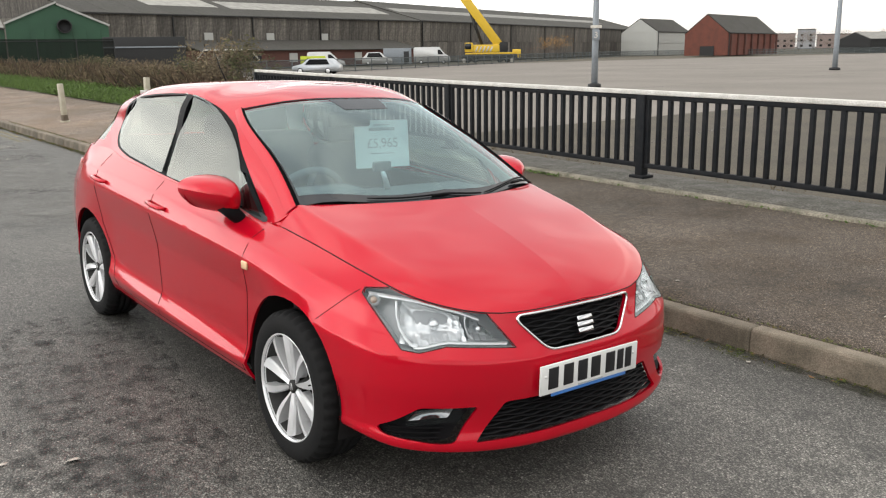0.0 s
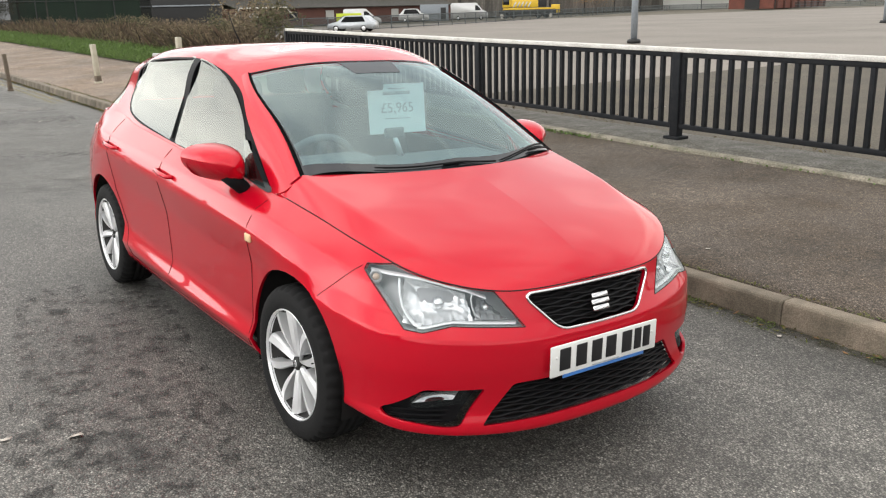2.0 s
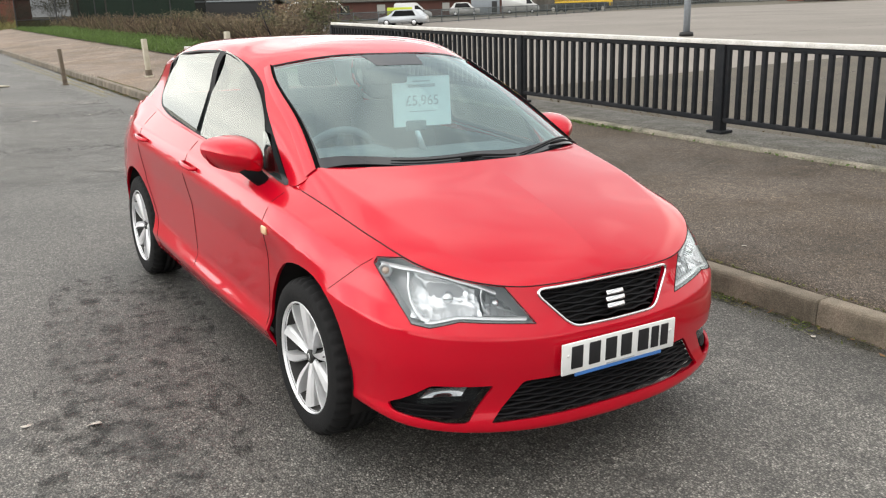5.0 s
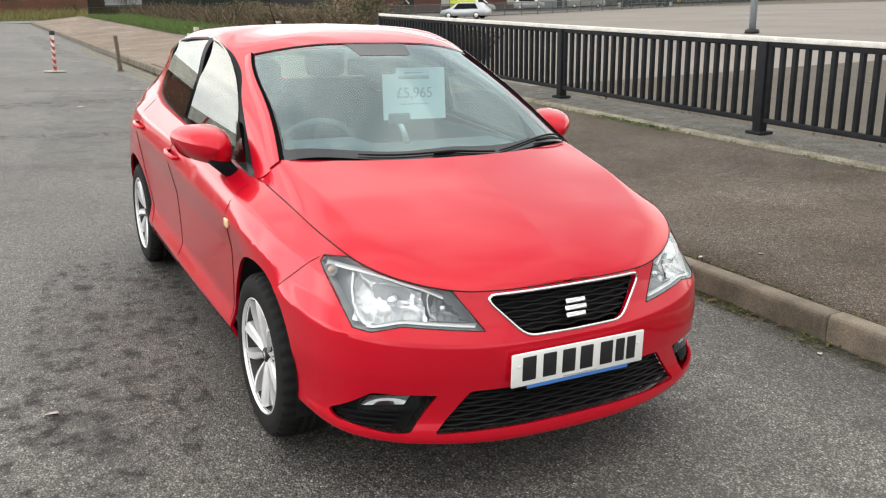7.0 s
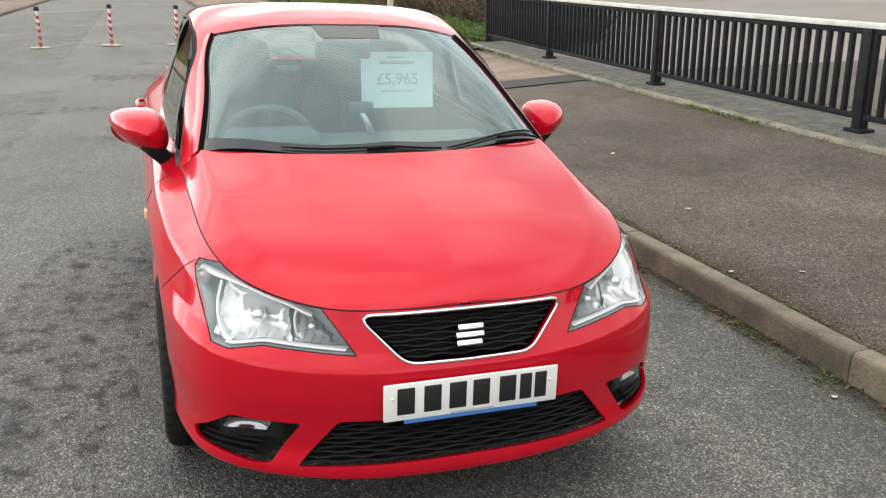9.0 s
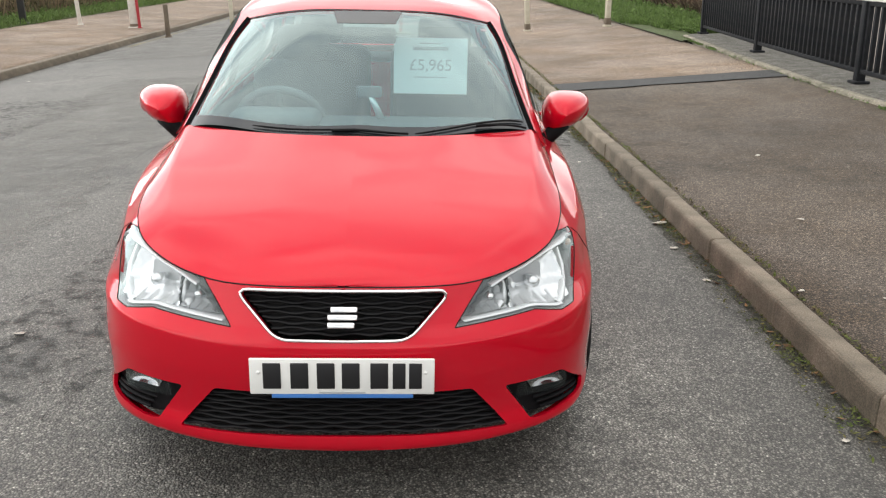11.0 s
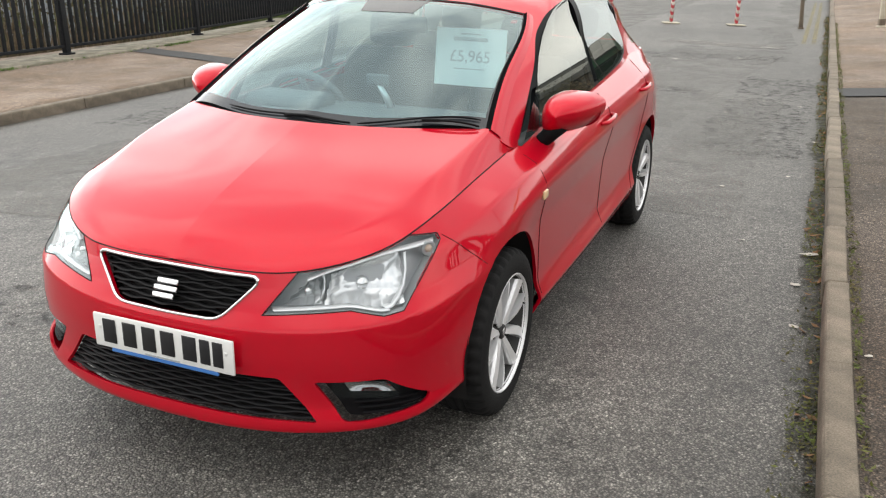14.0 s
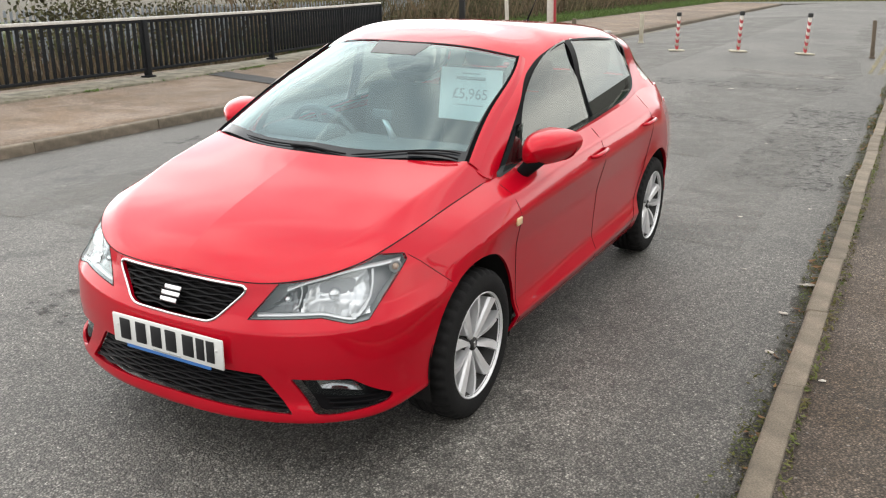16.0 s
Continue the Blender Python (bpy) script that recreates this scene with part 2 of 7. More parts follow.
PAINT = material("red_car_paint", (0.54, 0.001, 0.016), 0.34, 0.30, (0.50, 0.001, 0.014), 3.0, 0.3, coat=1.0, spec=0.05)
BLACK_PLASTIC = material("black_textured_plastic", (0.006, 0.006, 0.007), 0.6, spec=0.1, bump=0.15, bump_scale=500)
GLOSS_BLACK = material("gloss_black_trim", (0.005, 0.005, 0.006), 0.4, spec=0.06)
RUBBER = material("tyre_rubber", (0.012, 0.012, 0.0125), 0.8, spec=0.16, second=(0.020, 0.019, 0.018), grain=14, bump=0.2, bump_scale=250)
TRIM = material("matt_black_rubber_trim", (0.006, 0.006, 0.0065), 0.95, spec=0.02)
BAND = material("dark_grey_glass_band", (0.022, 0.024, 0.028), 0.15, spec=0.55)
# Near-black for gaps, seals and liners; behind the spokes it paints the shade.
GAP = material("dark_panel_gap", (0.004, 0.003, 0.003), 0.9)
ALLOY = material("silver_alloy", (0.84, 0.84, 0.85), 0.30, 0.45, (0.74, 0.74, 0.75), 20, 0.3)
# Darker than silver: dust, and the shade inside the wheel put into the colour.
BARREL = material("dusty_shade_dark_alloy", (0.040, 0.039, 0.038), 0.6, 0.2, (0.018, 0.017, 0.016), 16, 0.7)
DISC = material("dark_brake_steel", (0.025, 0.024, 0.023), 0.6, 0.3, (0.015, 0.014, 0.013), 20, 0.6)
CHROME = material("chrome", (0.82, 0.82, 0.83), 0.07, 1.0)
SATIN = material("satin_silver", (0.72, 0.73, 0.74), 0.25, 0.9)
LAMP_GREY = material("lamp_housing_grey", (0.46, 0.465, 0.475), 0.35, 0.3)
LAMP_DARK = material("lamp_bowl_dark_grey", (0.33, 0.335, 0.345), 0.35, 0.3)
LAMP_MID = material("lamp_bowl_grey", (0.36, 0.37, 0.38), 0.3, 0.3)
LAMP_PALE = material("lamp_bowl_silver", (0.62, 0.63, 0.64), 0.3, 0.7)
LAMP_CHROME = material("lamp_mirror_reflector", (0.80, 0.81, 0.82), 0.22, 0.65)
LAMP_FOG = material("fog_lamp_bowl", (0.36, 0.37, 0.38), 0.12, 0.95, (0.25, 0.25, 0.26), 30, 0.8)
LAMP_WHITE = material("bright_light_guide", (0.78, 0.79, 0.80), 0.3, 0.3)
AMBER = material("pale_amber_bulb", (0.52, 0.38, 0.29), 0.2)
REPEATER = material("pale_amber_lens", (0.80, 0.55, 0.32), 0.15)
GRILLE_BLACK = material("grille_black_plastic", (0.007, 0.007, 0.008), 0.45, spec=0.15)
PLATE_WHITE = material("plate_white", (0.78, 0.78, 0.76), 0.35)
PLATE_BLACK = material("plate_black", (0.012, 0.012, 0.014), 0.4)
PLATE_BLUE = material("sticker_blue", (0.06, 0.20, 0.55), 0.4)
PAPER = material("price_card_paper", (0.74, 0.77, 0.76), 0.6)
INK = material("grey_ink", (0.40, 0.42, 0.43), 0.6)
CABIN = material("dark_cabin_cloth", (0.05, 0.052, 0.055), 0.85, second=(0.075, 0.075, 0.08), grain=30)
DASH = material("dashboard_plastic", (0.10, 0.104, 0.108), 0.6, bump=0.2, bump_scale=400)
LINING = material("pale_headlining", (0.42, 0.42, 0.40), 0.9)
TAIL_RED = material("tail_lamp_red", (0.42, 0.01, 0.012), 0.12, coat=1.0)
WINDSCREEN = glass("windscreen_glass", (0.72, 0.93, 0.95), ior=2.25)
TINTED = glass("tinted_side_glass", (0.48, 0.55, 0.53), ior=1.82, sheen=(0.98, 1.0, 0.95))
LENS = glass("clear_lamp_lens", (0.95, 0.96, 0.97), ior=1.5)


# ---- mesh tools ----
def link(name, bm, mat, parent=None, label="", smooth=True):
    me = bpy.data.meshes.new(name)
    bm.normal_update()
    bm.to_mesh(me)
    bm.free()
    me.materials.append(mat)
    if smooth:
        me.polygons.foreach_set("use_smooth", [True] * len(me.polygons))
    ob = new(name, me)
    if parent:
        ob.parent = parent
    return tagged(ob, label) if label else ob


def part(name, bm, mat, parent, label="", smooth=True):
    return link(name, bm, mat, parent, label, smooth)


def base(name, m, label, category, group="", kind=""):
    """An empty that carries a thing's parts."""
    ob = new(name)
    ob.matrix_world = m
    return tagged(ob, label, category, group, kind)


def add_box(bm, size, at=(0, 0, 0), bevel=0.0, turn=None, segments=2):
    m = Matrix.Translation(at) @ (turn or Matrix()) @ Matrix.Diagonal((*size, 1))
    vs = bmesh.ops.create_cube(bm, size=1.0, matrix=m)["verts"]
    if bevel:
        es = list({e for v in vs for e in v.link_edges})
        bmesh.ops.bevel(bm, geom=es, offset=bevel, segments=segments, affect="EDGES", profile=0.5)
    return bm


def box(size, at=(0, 0, 0), bevel=0.0, turn=None):
    return add_box(bmesh.new(), size, at, bevel, turn)


def add_tube(bm, pts, r, sides=8, cap=True):
    """A round bar through pts; r is one radius or one for each point."""
    pts = [Vector(p) for p in pts]
    rs = r if hasattr(r, "__len__") else [r] * len(pts)
    rings = []
    for i, p in enumerate(pts):
        d = (pts[min(i + 1, len(pts) - 1)] - pts[max(i - 1, 0)]).normalized()
        q = d.to_track_quat("Z", "Y")
        rings.append([bm.verts.new(p + q @ Vector((rs[i] * math.cos(2 * math.pi * k / sides), rs[i] * math.sin(2 * math.pi * k / sides), 0))) for k in range(sides)])
    for a, b in zip(rings, rings[1:]):
        for k in range(sides):
            bm.faces.new((a[k], a[(k + 1) % sides], b[(k + 1) % sides], b[k]))
    if cap:
        bm.faces.new(rings[0][::-1])
        bm.faces.new(rings[-1])
    return bm


def tube(pts, r, sides=8):
    return add_tube(bmesh.new(), pts, r, sides)


def add_lathe(bm, profile, steps=48, axis="X", m=None):
    """Turns a profile of (radius, along) about an axis."""
    rings = []
    for r, a in profile:
        ring = []
        for k in range(steps):
            c, s = math.cos(2 * math.pi * k / steps), math.sin(2 * math.pi * k / steps)
            v = Vector((a, r * c, r * s)) if axis == "X" else Vector((r * c, r * s, a))
            ring.append(bm.verts.new(m @ v if m else v))
        rings.append(ring)
    for a, b in zip(rings, rings[1:]):
        for k in range(steps):
            bm.faces.new((a[k], a[(k + 1) % steps], b[(k + 1) % steps], b[k]))
    return bm


def lathe(profile, steps=48, axis="X", m=None):
    return add_lathe(bmesh.new(), profile, steps, axis, m)


def add_prism(bm, outline, depth, m):
    """A plate of a flat outline (x, y), depth thick along z, placed by m."""
    top = [bm.verts.new(m @ Vector((x, y, depth))) for x, y in outline]
    low = [bm.verts.new(m @ Vector((x, y, 0))) for x, y in outline]
    n = len(outline)
    bm.faces.new(top)
    bm.faces.new(low[::-1])
    for k in range(n):
        bm.faces.new((low[k], low[(k + 1) % n], top[(k + 1) % n], top[k]))
    return bm


def grid_mesh(p, flip=False):
    """A mesh from a grid of places, an array of shape (rows, columns, 3)."""
    bm = bmesh.new()
    vs = [[bm.verts.new(q) for q in row] for row in p]
    for i in range(len(vs) - 1):
        for j in range(len(vs[0]) - 1):
            f = (vs[i][j], vs[i][j + 1], vs[i + 1][j + 1], vs[i + 1][j])
            try:
                bm.faces.new(f[::-1] if flip else f)
            except ValueError:
                pass
    return bm


def spline(knots, values, at):
    """A natural cubic spline through values at knots; values may have several columns."""
    k, v, t = np.asarray(knots, float), np.asarray(values, float), np.asarray(at, float)
    flat = v.ndim == 1
    v = v[:, None] if flat else v
    n, h = len(k), np.diff(k)
    a, r = np.eye(n), np.zeros_like(v)
    for i in range(1, n - 1):
        a[i, i - 1:i + 2] = h[i - 1], 2 * (h[i - 1] + h[i]), h[i]
        r[i] = 6 * ((v[i + 1] - v[i]) / h[i] - (v[i] - v[i - 1]) / h[i - 1])
    m = np.linalg.solve(a, r)
    i = np.clip(np.searchsorted(k, t) - 1, 0, n - 2)
    d, w = h[i][:, None], (t - k[i])[:, None]
    e = d - w
    out = m[i] * e ** 3 / (6 * d) + m[i + 1] * w ** 3 / (6 * d) + (v[i] / d - m[i] * d / 6) * e + (v[i + 1] / d - m[i + 1] * d / 6) * w
    return out[:, 0] if flat else out


def mono(knots, values, at):
    """A smooth curve through values that never overshoots them."""
    k, v, t = np.asarray(knots, float), np.asarray(values, float), np.asarray(at, float)
    h, n = np.diff(k), len(k)
    s = np.diff(v) / h
    g = np.zeros(n)
    for i in range(1, n - 1):
        if s[i - 1] * s[i] > 0:
            w1, w2 = 2 * h[i] + h[i - 1], h[i] + 2 * h[i - 1]
            g[i] = (w1 + w2) / (w1 / s[i - 1] + w2 / s[i])
    g[0], g[-1] = s[0], s[-1]
    i = np.clip(np.searchsorted(k, t) - 1, 0, n - 2)
    u = (t - k[i]) / h[i]
    return v[i] * (1 + 2 * u) * (1 - u) ** 2 + h[i] * g[i] * u * (1 - u) ** 2 + v[i + 1] * u * u * (3 - 2 * u) + h[i] * g[i + 1] * u * u * (u - 1)

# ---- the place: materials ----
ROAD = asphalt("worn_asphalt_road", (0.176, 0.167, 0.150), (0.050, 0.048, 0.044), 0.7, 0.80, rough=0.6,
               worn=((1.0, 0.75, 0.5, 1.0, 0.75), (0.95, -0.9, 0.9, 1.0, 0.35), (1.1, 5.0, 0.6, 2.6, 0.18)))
FOOTWAY = asphalt("brown_grey_tarmac_footway", (0.155, 0.123, 0.096), (0.056, 0.047, 0.038), 0.85, 0.7, tint=(0.84, 0.77, 0.66))
FOOTWAY_PALE = asphalt("pale_pinkish_tarmac_footway", (0.330, 0.258, 0.203), (0.155, 0.127, 0.103), 0.6, 0.5, tint=(0.88, 0.79, 0.68))
PATCH = material("dark_tarmac_patch", (0.046, 0.046, 0.047), 0.9, second=(0.075, 0.072, 0.068), grain=3, bump=0.6, bump_scale=110, fine=0.3)
KERB = material("weathered_concrete_kerb", (0.245, 0.202, 0.155), 0.9, second=(0.095, 0.082, 0.060), grain=5.5, amount=0.85, bump=0.35, bump_scale=150, fine=0.25, island=0.16)
PLINTH = material("mossy_stone_plinth", (0.165, 0.155, 0.142), 0.95, second=(0.060, 0.057, 0.040), grain=6, amount=0.95, bump=0.9, bump_scale=60, fine=0.45)
RAIL_PAINT = material("dark_slate_railing_paint", (0.011, 0.013, 0.016), 0.65, spec=0.12, second=(0.028, 0.027, 0.027), grain=9, amount=0.6, bump=0.2, bump_scale=120)
RAIL_TOP = material("worn_white_top_rail", (0.72, 0.70, 0.66), 0.6, second=(0.40, 0.38, 0.34), grain=6, amount=0.6, bump=0.3, bump_scale=80, fine=0.15)
CARPARK = material("pale_car_park_tarmac", (0.235, 0.208, 0.182), 0.9, second=(0.155, 0.138, 0.119), grain=0.11, amount=0.85, bump=0.3, bump_scale=30, fine=0.15)
YARD = material("dirty_brown_tarmac", (0.105, 0.088, 0.064), 0.95, second=(0.062, 0.054, 0.042), grain=0.5, amount=0.9, bump=0.6, bump_scale=30, fine=0.3)
EARTH = material("rough_grass_earth", (0.125, 0.108, 0.082), 1.0, second=(0.075, 0.07, 0.045), grain=0.25, amount=0.8, bump=0.8, bump_scale=8, fine=0.3)
TURF = material("green_verge_turf", (0.065, 0.095, 0.026), 1.0, second=(0.06, 0.062, 0.026), grain=1.2, amount=0.8, bump=0.8, bump_scale=30, fine=0.4)
GRASS = material("grass_blades", (0.10, 0.165, 0.034), 0.8, second=(0.065, 0.10, 0.022), grain=2, amount=0.7, island=-0.35)
MOSS = material("kerbside_moss_and_weeds", (0.075, 0.11, 0.022), 1.0, second=(0.10, 0.07, 0.03), grain=6, amount=0.9, island=-0.4)
WEED = material("dry_brown_weeds", (0.165, 0.112, 0.074), 0.95, second=(0.090, 0.082, 0.040), grain=0.7, amount=0.95, island=-0.45)
TANGLE = material("dark_russet_stems", (0.085, 0.052, 0.036), 0.95, second=(0.045, 0.038, 0.022), grain=0.9, amount=0.9, island=-0.45)
SCRUB = material("dull_green_scrub_leaves", (0.048, 0.056, 0.02), 0.9, second=(0.075, 0.06, 0.026), grain=1.0, amount=0.8, island=-0.4)
TWIG = material("brown_twigs", (0.10, 0.075, 0.055), 0.95)
FENCE_GREY = material("weathered_fence_steel", (0.085, 0.095, 0.10), 0.6, second=(0.055, 0.06, 0.062), grain=4)
RED_PAINT = material("red_bollard_stripes", (0.40, 0.035, 0.045), 0.5, second=(0.33, 0.04, 0.045), grain=12)
WHITE_PAINT = material("weathered_white_paint", (0.66, 0.63, 0.58), 0.6, second=(0.42, 0.38, 0.32), grain=10, amount=0.6)
CREAM_POST = material("cream_concrete_post", (0.50, 0.46, 0.37), 0.9, second=(0.30, 0.27, 0.20), grain=7, amount=0.6, bump=0.3, bump_scale=60)
OLD_WOOD = material("grey_brown_timber", (0.16, 0.125, 0.09), 0.9, second=(0.08, 0.065, 0.05), grain=12, amount=0.7, bump=0.4, bump_scale=50)
GALV = material("galvanised_steel", (0.27, 0.295, 0.32), 0.5, 0.2, (0.15, 0.17, 0.19), 6, 0.5)
YELLOW_LINE = patchy("worn_yellow_line", (0.36, 0.30, 0.13), (0.22, 0.20, 0.13), 9, 0.38, 0.6)
WHITE_LINE = patchy("worn_white_marking", (0.30, 0.285, 0.26), (0.20, 0.19, 0.18), 3.0, 0.40, 0.62, 0.8)
DARK_STAIN = patchy("dark_oily_stain", (0.020, 0.020, 0.020), (0.038, 0.036, 0.034), 11.0, 0.50, 0.62, 0.58)
# For worn patches, and for the far road's sheen painted as paler tarmac.
PALE_WEAR_SHEEN = patchy("pale_worn_sheen_tarmac", (0.25, 0.243, 0.225), (0.17, 0.165, 0.152), 2.2, 0.40, 0.66, 0.5)
CEMENT = material("streaked_cement_sheeting", (0.165, 0.148, 0.128), 0.9, second=(0.045, 0.041, 0.037), grain=2.2, amount=0.95, fine=0.25, bump_scale=3, island=0.32, stretch=0.12)
CEMENT_PALE = material("paler_cement_sheeting", (0.23, 0.208, 0.178), 0.9, second=(0.08, 0.073, 0.064), grain=2.2, amount=0.95, fine=0.2, bump_scale=3, island=0.2, stretch=0.12)
ROOF_SHEET = material("weathered_grey_roofing", (0.06, 0.055, 0.051), 0.9, second=(0.043, 0.043, 0.032), grain=0.3, amount=0.8, fine=0.2, bump_scale=3, island=0.12)
ROOF_PALE = material("pale_rooflight_sheet", (0.34, 0.33, 0.30), 0.7, second=(0.16, 0.155, 0.14), grain=0.7, amount=0.8, island=0.25)
BRICK = material("orange_red_brick", (0.185, 0.062, 0.042), 0.9, second=(0.115, 0.046, 0.036), grain=0.8, amount=0.8, fine=0.2, bump_scale=6)
BRICK_DARK = material("dark_red_brick", (0.12, 0.05, 0.038), 0.9, second=(0.07, 0.035, 0.03), grain=0.6, amount=0.7)
GREEN_CLAD = material("green_profiled_cladding", (0.028, 0.085, 0.046), 0.6, second=(0.02, 0.06, 0.035), grain=0.5, amount=0.7, island=0.12)
WHITE_REN = material("white_render", (0.42, 0.42, 0.40), 0.85, second=(0.45, 0.45, 0.42), grain=0.3, amount=0.7)
DARK_STEEL = material("dark_steel", (0.012, 0.0125, 0.013), 0.6, second=(0.022, 0.021, 0.02), grain=5)
YELLOW_PAINT = material("yellow_machine_paint", (0.72, 0.47, 0.03), 0.45, second=(0.6, 0.38, 0.03), grain=2)
WHITE_VAN = material("white_vehicle_paint", (0.60, 0.60, 0.59), 0.35, coat=0.6)
SILVER_CAR = material("silver_car_paint", (0.55, 0.58, 0.61), 0.35, 0.3, coat=0.6)
DARK_GLASS = material("dark_vehicle_glass", (0.012, 0.014, 0.016), 0.08)
MESH_FENCE = mesh_screen("fine_steel_mesh", (0.10, 0.115, 0.115), 0.5)


# ---- the place: ground ----
def road_z(x, y):
    """The road's crossfall: it falls both ways from its crown, and climbs slowly ahead."""
    return (-0.0346 * x if x > -1.6 else 0.055 + 0.03 * (x + 1.6)) + 0.008 * y


def foot_right(x, y):
    return road_z(1.86, y) + 0.132 + 0.026 * (x - 1.86) + 0.004 * max(y, 0) * (x - 1.86) / 3.3


def foot_left(x, y):
    return road_z(-6.3, y) + 0.115 + 0.03 * (-6.3 - x)


def sheet(name, xs, ys, height, mat, label, category, rough=0.0, thick=0.0):
    """A sheet of ground over a grid, with an optional turned-down rim."""
    p = np.array([[(x, y, height(x, y) + (rough * noise.noise((x * 2.1, y * 2.1, 0.3)) if rough else 0)) for x in xs] for y in ys])
    bm = grid_mesh(p)
    if thick:
        rim = [e for e in bm.edges if e.is_boundary]
        out = bmesh.ops.extrude_edge_only(bm, edges=rim)["geom"]
        for v in [g for g in out if isinstance(g, bmesh.types.BMVert)]:
            v.co.z -= thick
    return tagged(link(name, bm, mat), label, category, kind="structure")


sheet("ground", np.r_[-2400, -900, -300, np.linspace(-120, 260, 40), 700, 2400], np.r_[-2400, -600, -150, np.linspace(-60, 260, 34), 700, 2400],
      lambda x, y: -0.5, EARTH, "rough brown grass and earth reaching the horizon", "ground")
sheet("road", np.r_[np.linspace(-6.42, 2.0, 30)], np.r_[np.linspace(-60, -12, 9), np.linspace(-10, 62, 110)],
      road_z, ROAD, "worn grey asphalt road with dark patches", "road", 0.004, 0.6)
sheet("side_road", np.r_[np.linspace(-60, 12.5, 26)], np.linspace(61.9, 72, 6), lambda x, y: road_z(-2, 62) - 0.06, ROAD, "grey asphalt side road crossing at the end", "road", thick=0.5)
sheet("rough_yard", np.linspace(5.4, 24, 16), np.linspace(-40, 13.5, 30), lambda x, y: -0.262, YARD, "dirty brown tarmac and dead grass behind the railing", "ground", 0.004)
sheet("car_park", np.r_[8.6, 12, 20, 40, 80, 140, 215, 300], np.r_[-80, -30, -10, 2, 10, 20, 40, 70, 96], lambda x, y: -0.27, CARPARK,
      "wide empty pale tarmac car park", "car park")
sheet("pavement_right", np.linspace(1.966, 5.0, 14), np.linspace(-40, 8.6, 66), foot_right, FOOTWAY, "brown-grey tarmac footway beside the kerb", "pavement", 0.008, 0.6)
# One tarmac with the near part; its paleness at grazing view is painted in.
sheet("pavement_beyond", np.linspace(1.966, 5.0, 14), np.linspace(8.6, 61, 70), foot_right, FOOTWAY_PALE, "pinkish tarmac footway beyond a trench repair, painted paler for grazing light", "pavement", 0.008, 0.6)
sheet("pavement_left", np.linspace(-10.4, -6.43, 14), np.linspace(-40, 61, 130), foot_left, FOOTWAY_PALE, "brown-grey tarmac footway across the road", "pavement", 0.008, 0.6)


def verge_reach(y):
    return 5.6 + 0.42 * (y - 14.0) + 0.9


vr = np.array([[(4.95 + (verge_reach(y) - 4.95) * u, y, foot_right(5.0, y) + 0.02 - 0.055 * max(0, 4.95 + (verge_reach(y) - 4.95) * u - 7.5) + 0.05 * noise.noise((u * 9, y * 2, 0))) for u in np.linspace(0, 1, 14)]
               for y in np.linspace(13.2, 61, 52)])
tagged(link("verge_right", grid_mesh(vr), TURF), "green grass verge behind the footway", "verge", kind="structure")
sheet("verge_left", np.r_[-40, -22, -16, np.linspace(-13, -10.35, 8)], np.linspace(18, 61, 36), lambda x, y: foot_left(-10.4, y) + 0.02, TURF,
      "green grass verge behind the far footway", "verge", 0.05, 0.8)
sheet("verge_far", np.linspace(-60, 12, 28), np.linspace(72, 110, 10), lambda x, y: 0.42 + 0.02 * (y - 72), TURF, "grassy bank across the end of the road", "verge", 0.2, 1.0)


def kerb_line(name, x0, x1, ys, height, label):
    """A row of single kerb stones, each a block with a worn top edge."""
    holder = base(name, Matrix(), label, "kerb", kind="structure")
    stone = None
    rng = random.Random(5)
    for i, y in enumerate(ys):
        if stone is None:
            # a battered face, rounded at its head, towards the road
            w, f = abs(x1 - x0) / 2, -1 if x0 > 0 else 1
            face = [(w, 0.30), (w - 0.006, 0.030), (w - 0.009, 0.015), (w - 0.016, 0.005), (w - 0.028, 0.0), (-w + 0.006, 0.0), (-w, 0.008), (-w, 0.30)]
            bm = bmesh.new()
            ends = []
            for yy, inset in ((-0.4560, 0.005), (-0.4515, 0.0), (-0.15, 0.0), (0.15, 0.0), (0.4515, 0.0), (0.4560, 0.005)):
                ends.append([bm.verts.new((f * (a - math.copysign(inset, a) * (1 if dep < 0.2 else 0)), yy, -dep - inset * (1 if dep < 0.02 else 0))) for a, dep in face])
            for p_, n_ in zip(ends, ends[1:]):
                for k in range(len(face) - 1):
                    bm.faces.new((p_[k], p_[k + 1], n_[k + 1], n_[k]))
            bm.faces.new(ends[0])
            bm.faces.new(ends[-1][::-1])
            bmesh.ops.recalc_face_normals(bm, faces=bm.faces)
            stone = part("kerb_stone", bm, KERB, holder, smooth=False)
            ob = stone
        else:
            ob = stone.copy()
            scene.collection.objects.link(ob)
        ob.location = ((x0 + x1) / 2 + rng.uniform(-0.006, 0.006), y, height(x0, y) + rng.uniform(-0.004, 0.004))
        ob.rotation_euler = (0.008 + rng.uniform(-0.004, 0.004), rng.uniform(-0.008, 0.008), rng.uniform(-0.004, 0.004))
    return holder


kerb_ys = [-14.6 + 0.915 * i for i in range(83)]
kerb_line("kerb_right", 1.866, 1.976, kerb_ys, lambda x, y: foot_right(1.99, y) + 0.004, "weathered concrete kerb stones with mossy joints")
kerb_line("kerb_left", -6.43, -6.3, kerb_ys, lambda x, y: foot_left(-6.43, y) + 0.004, "weathered concrete kerb stones with mossy joints")


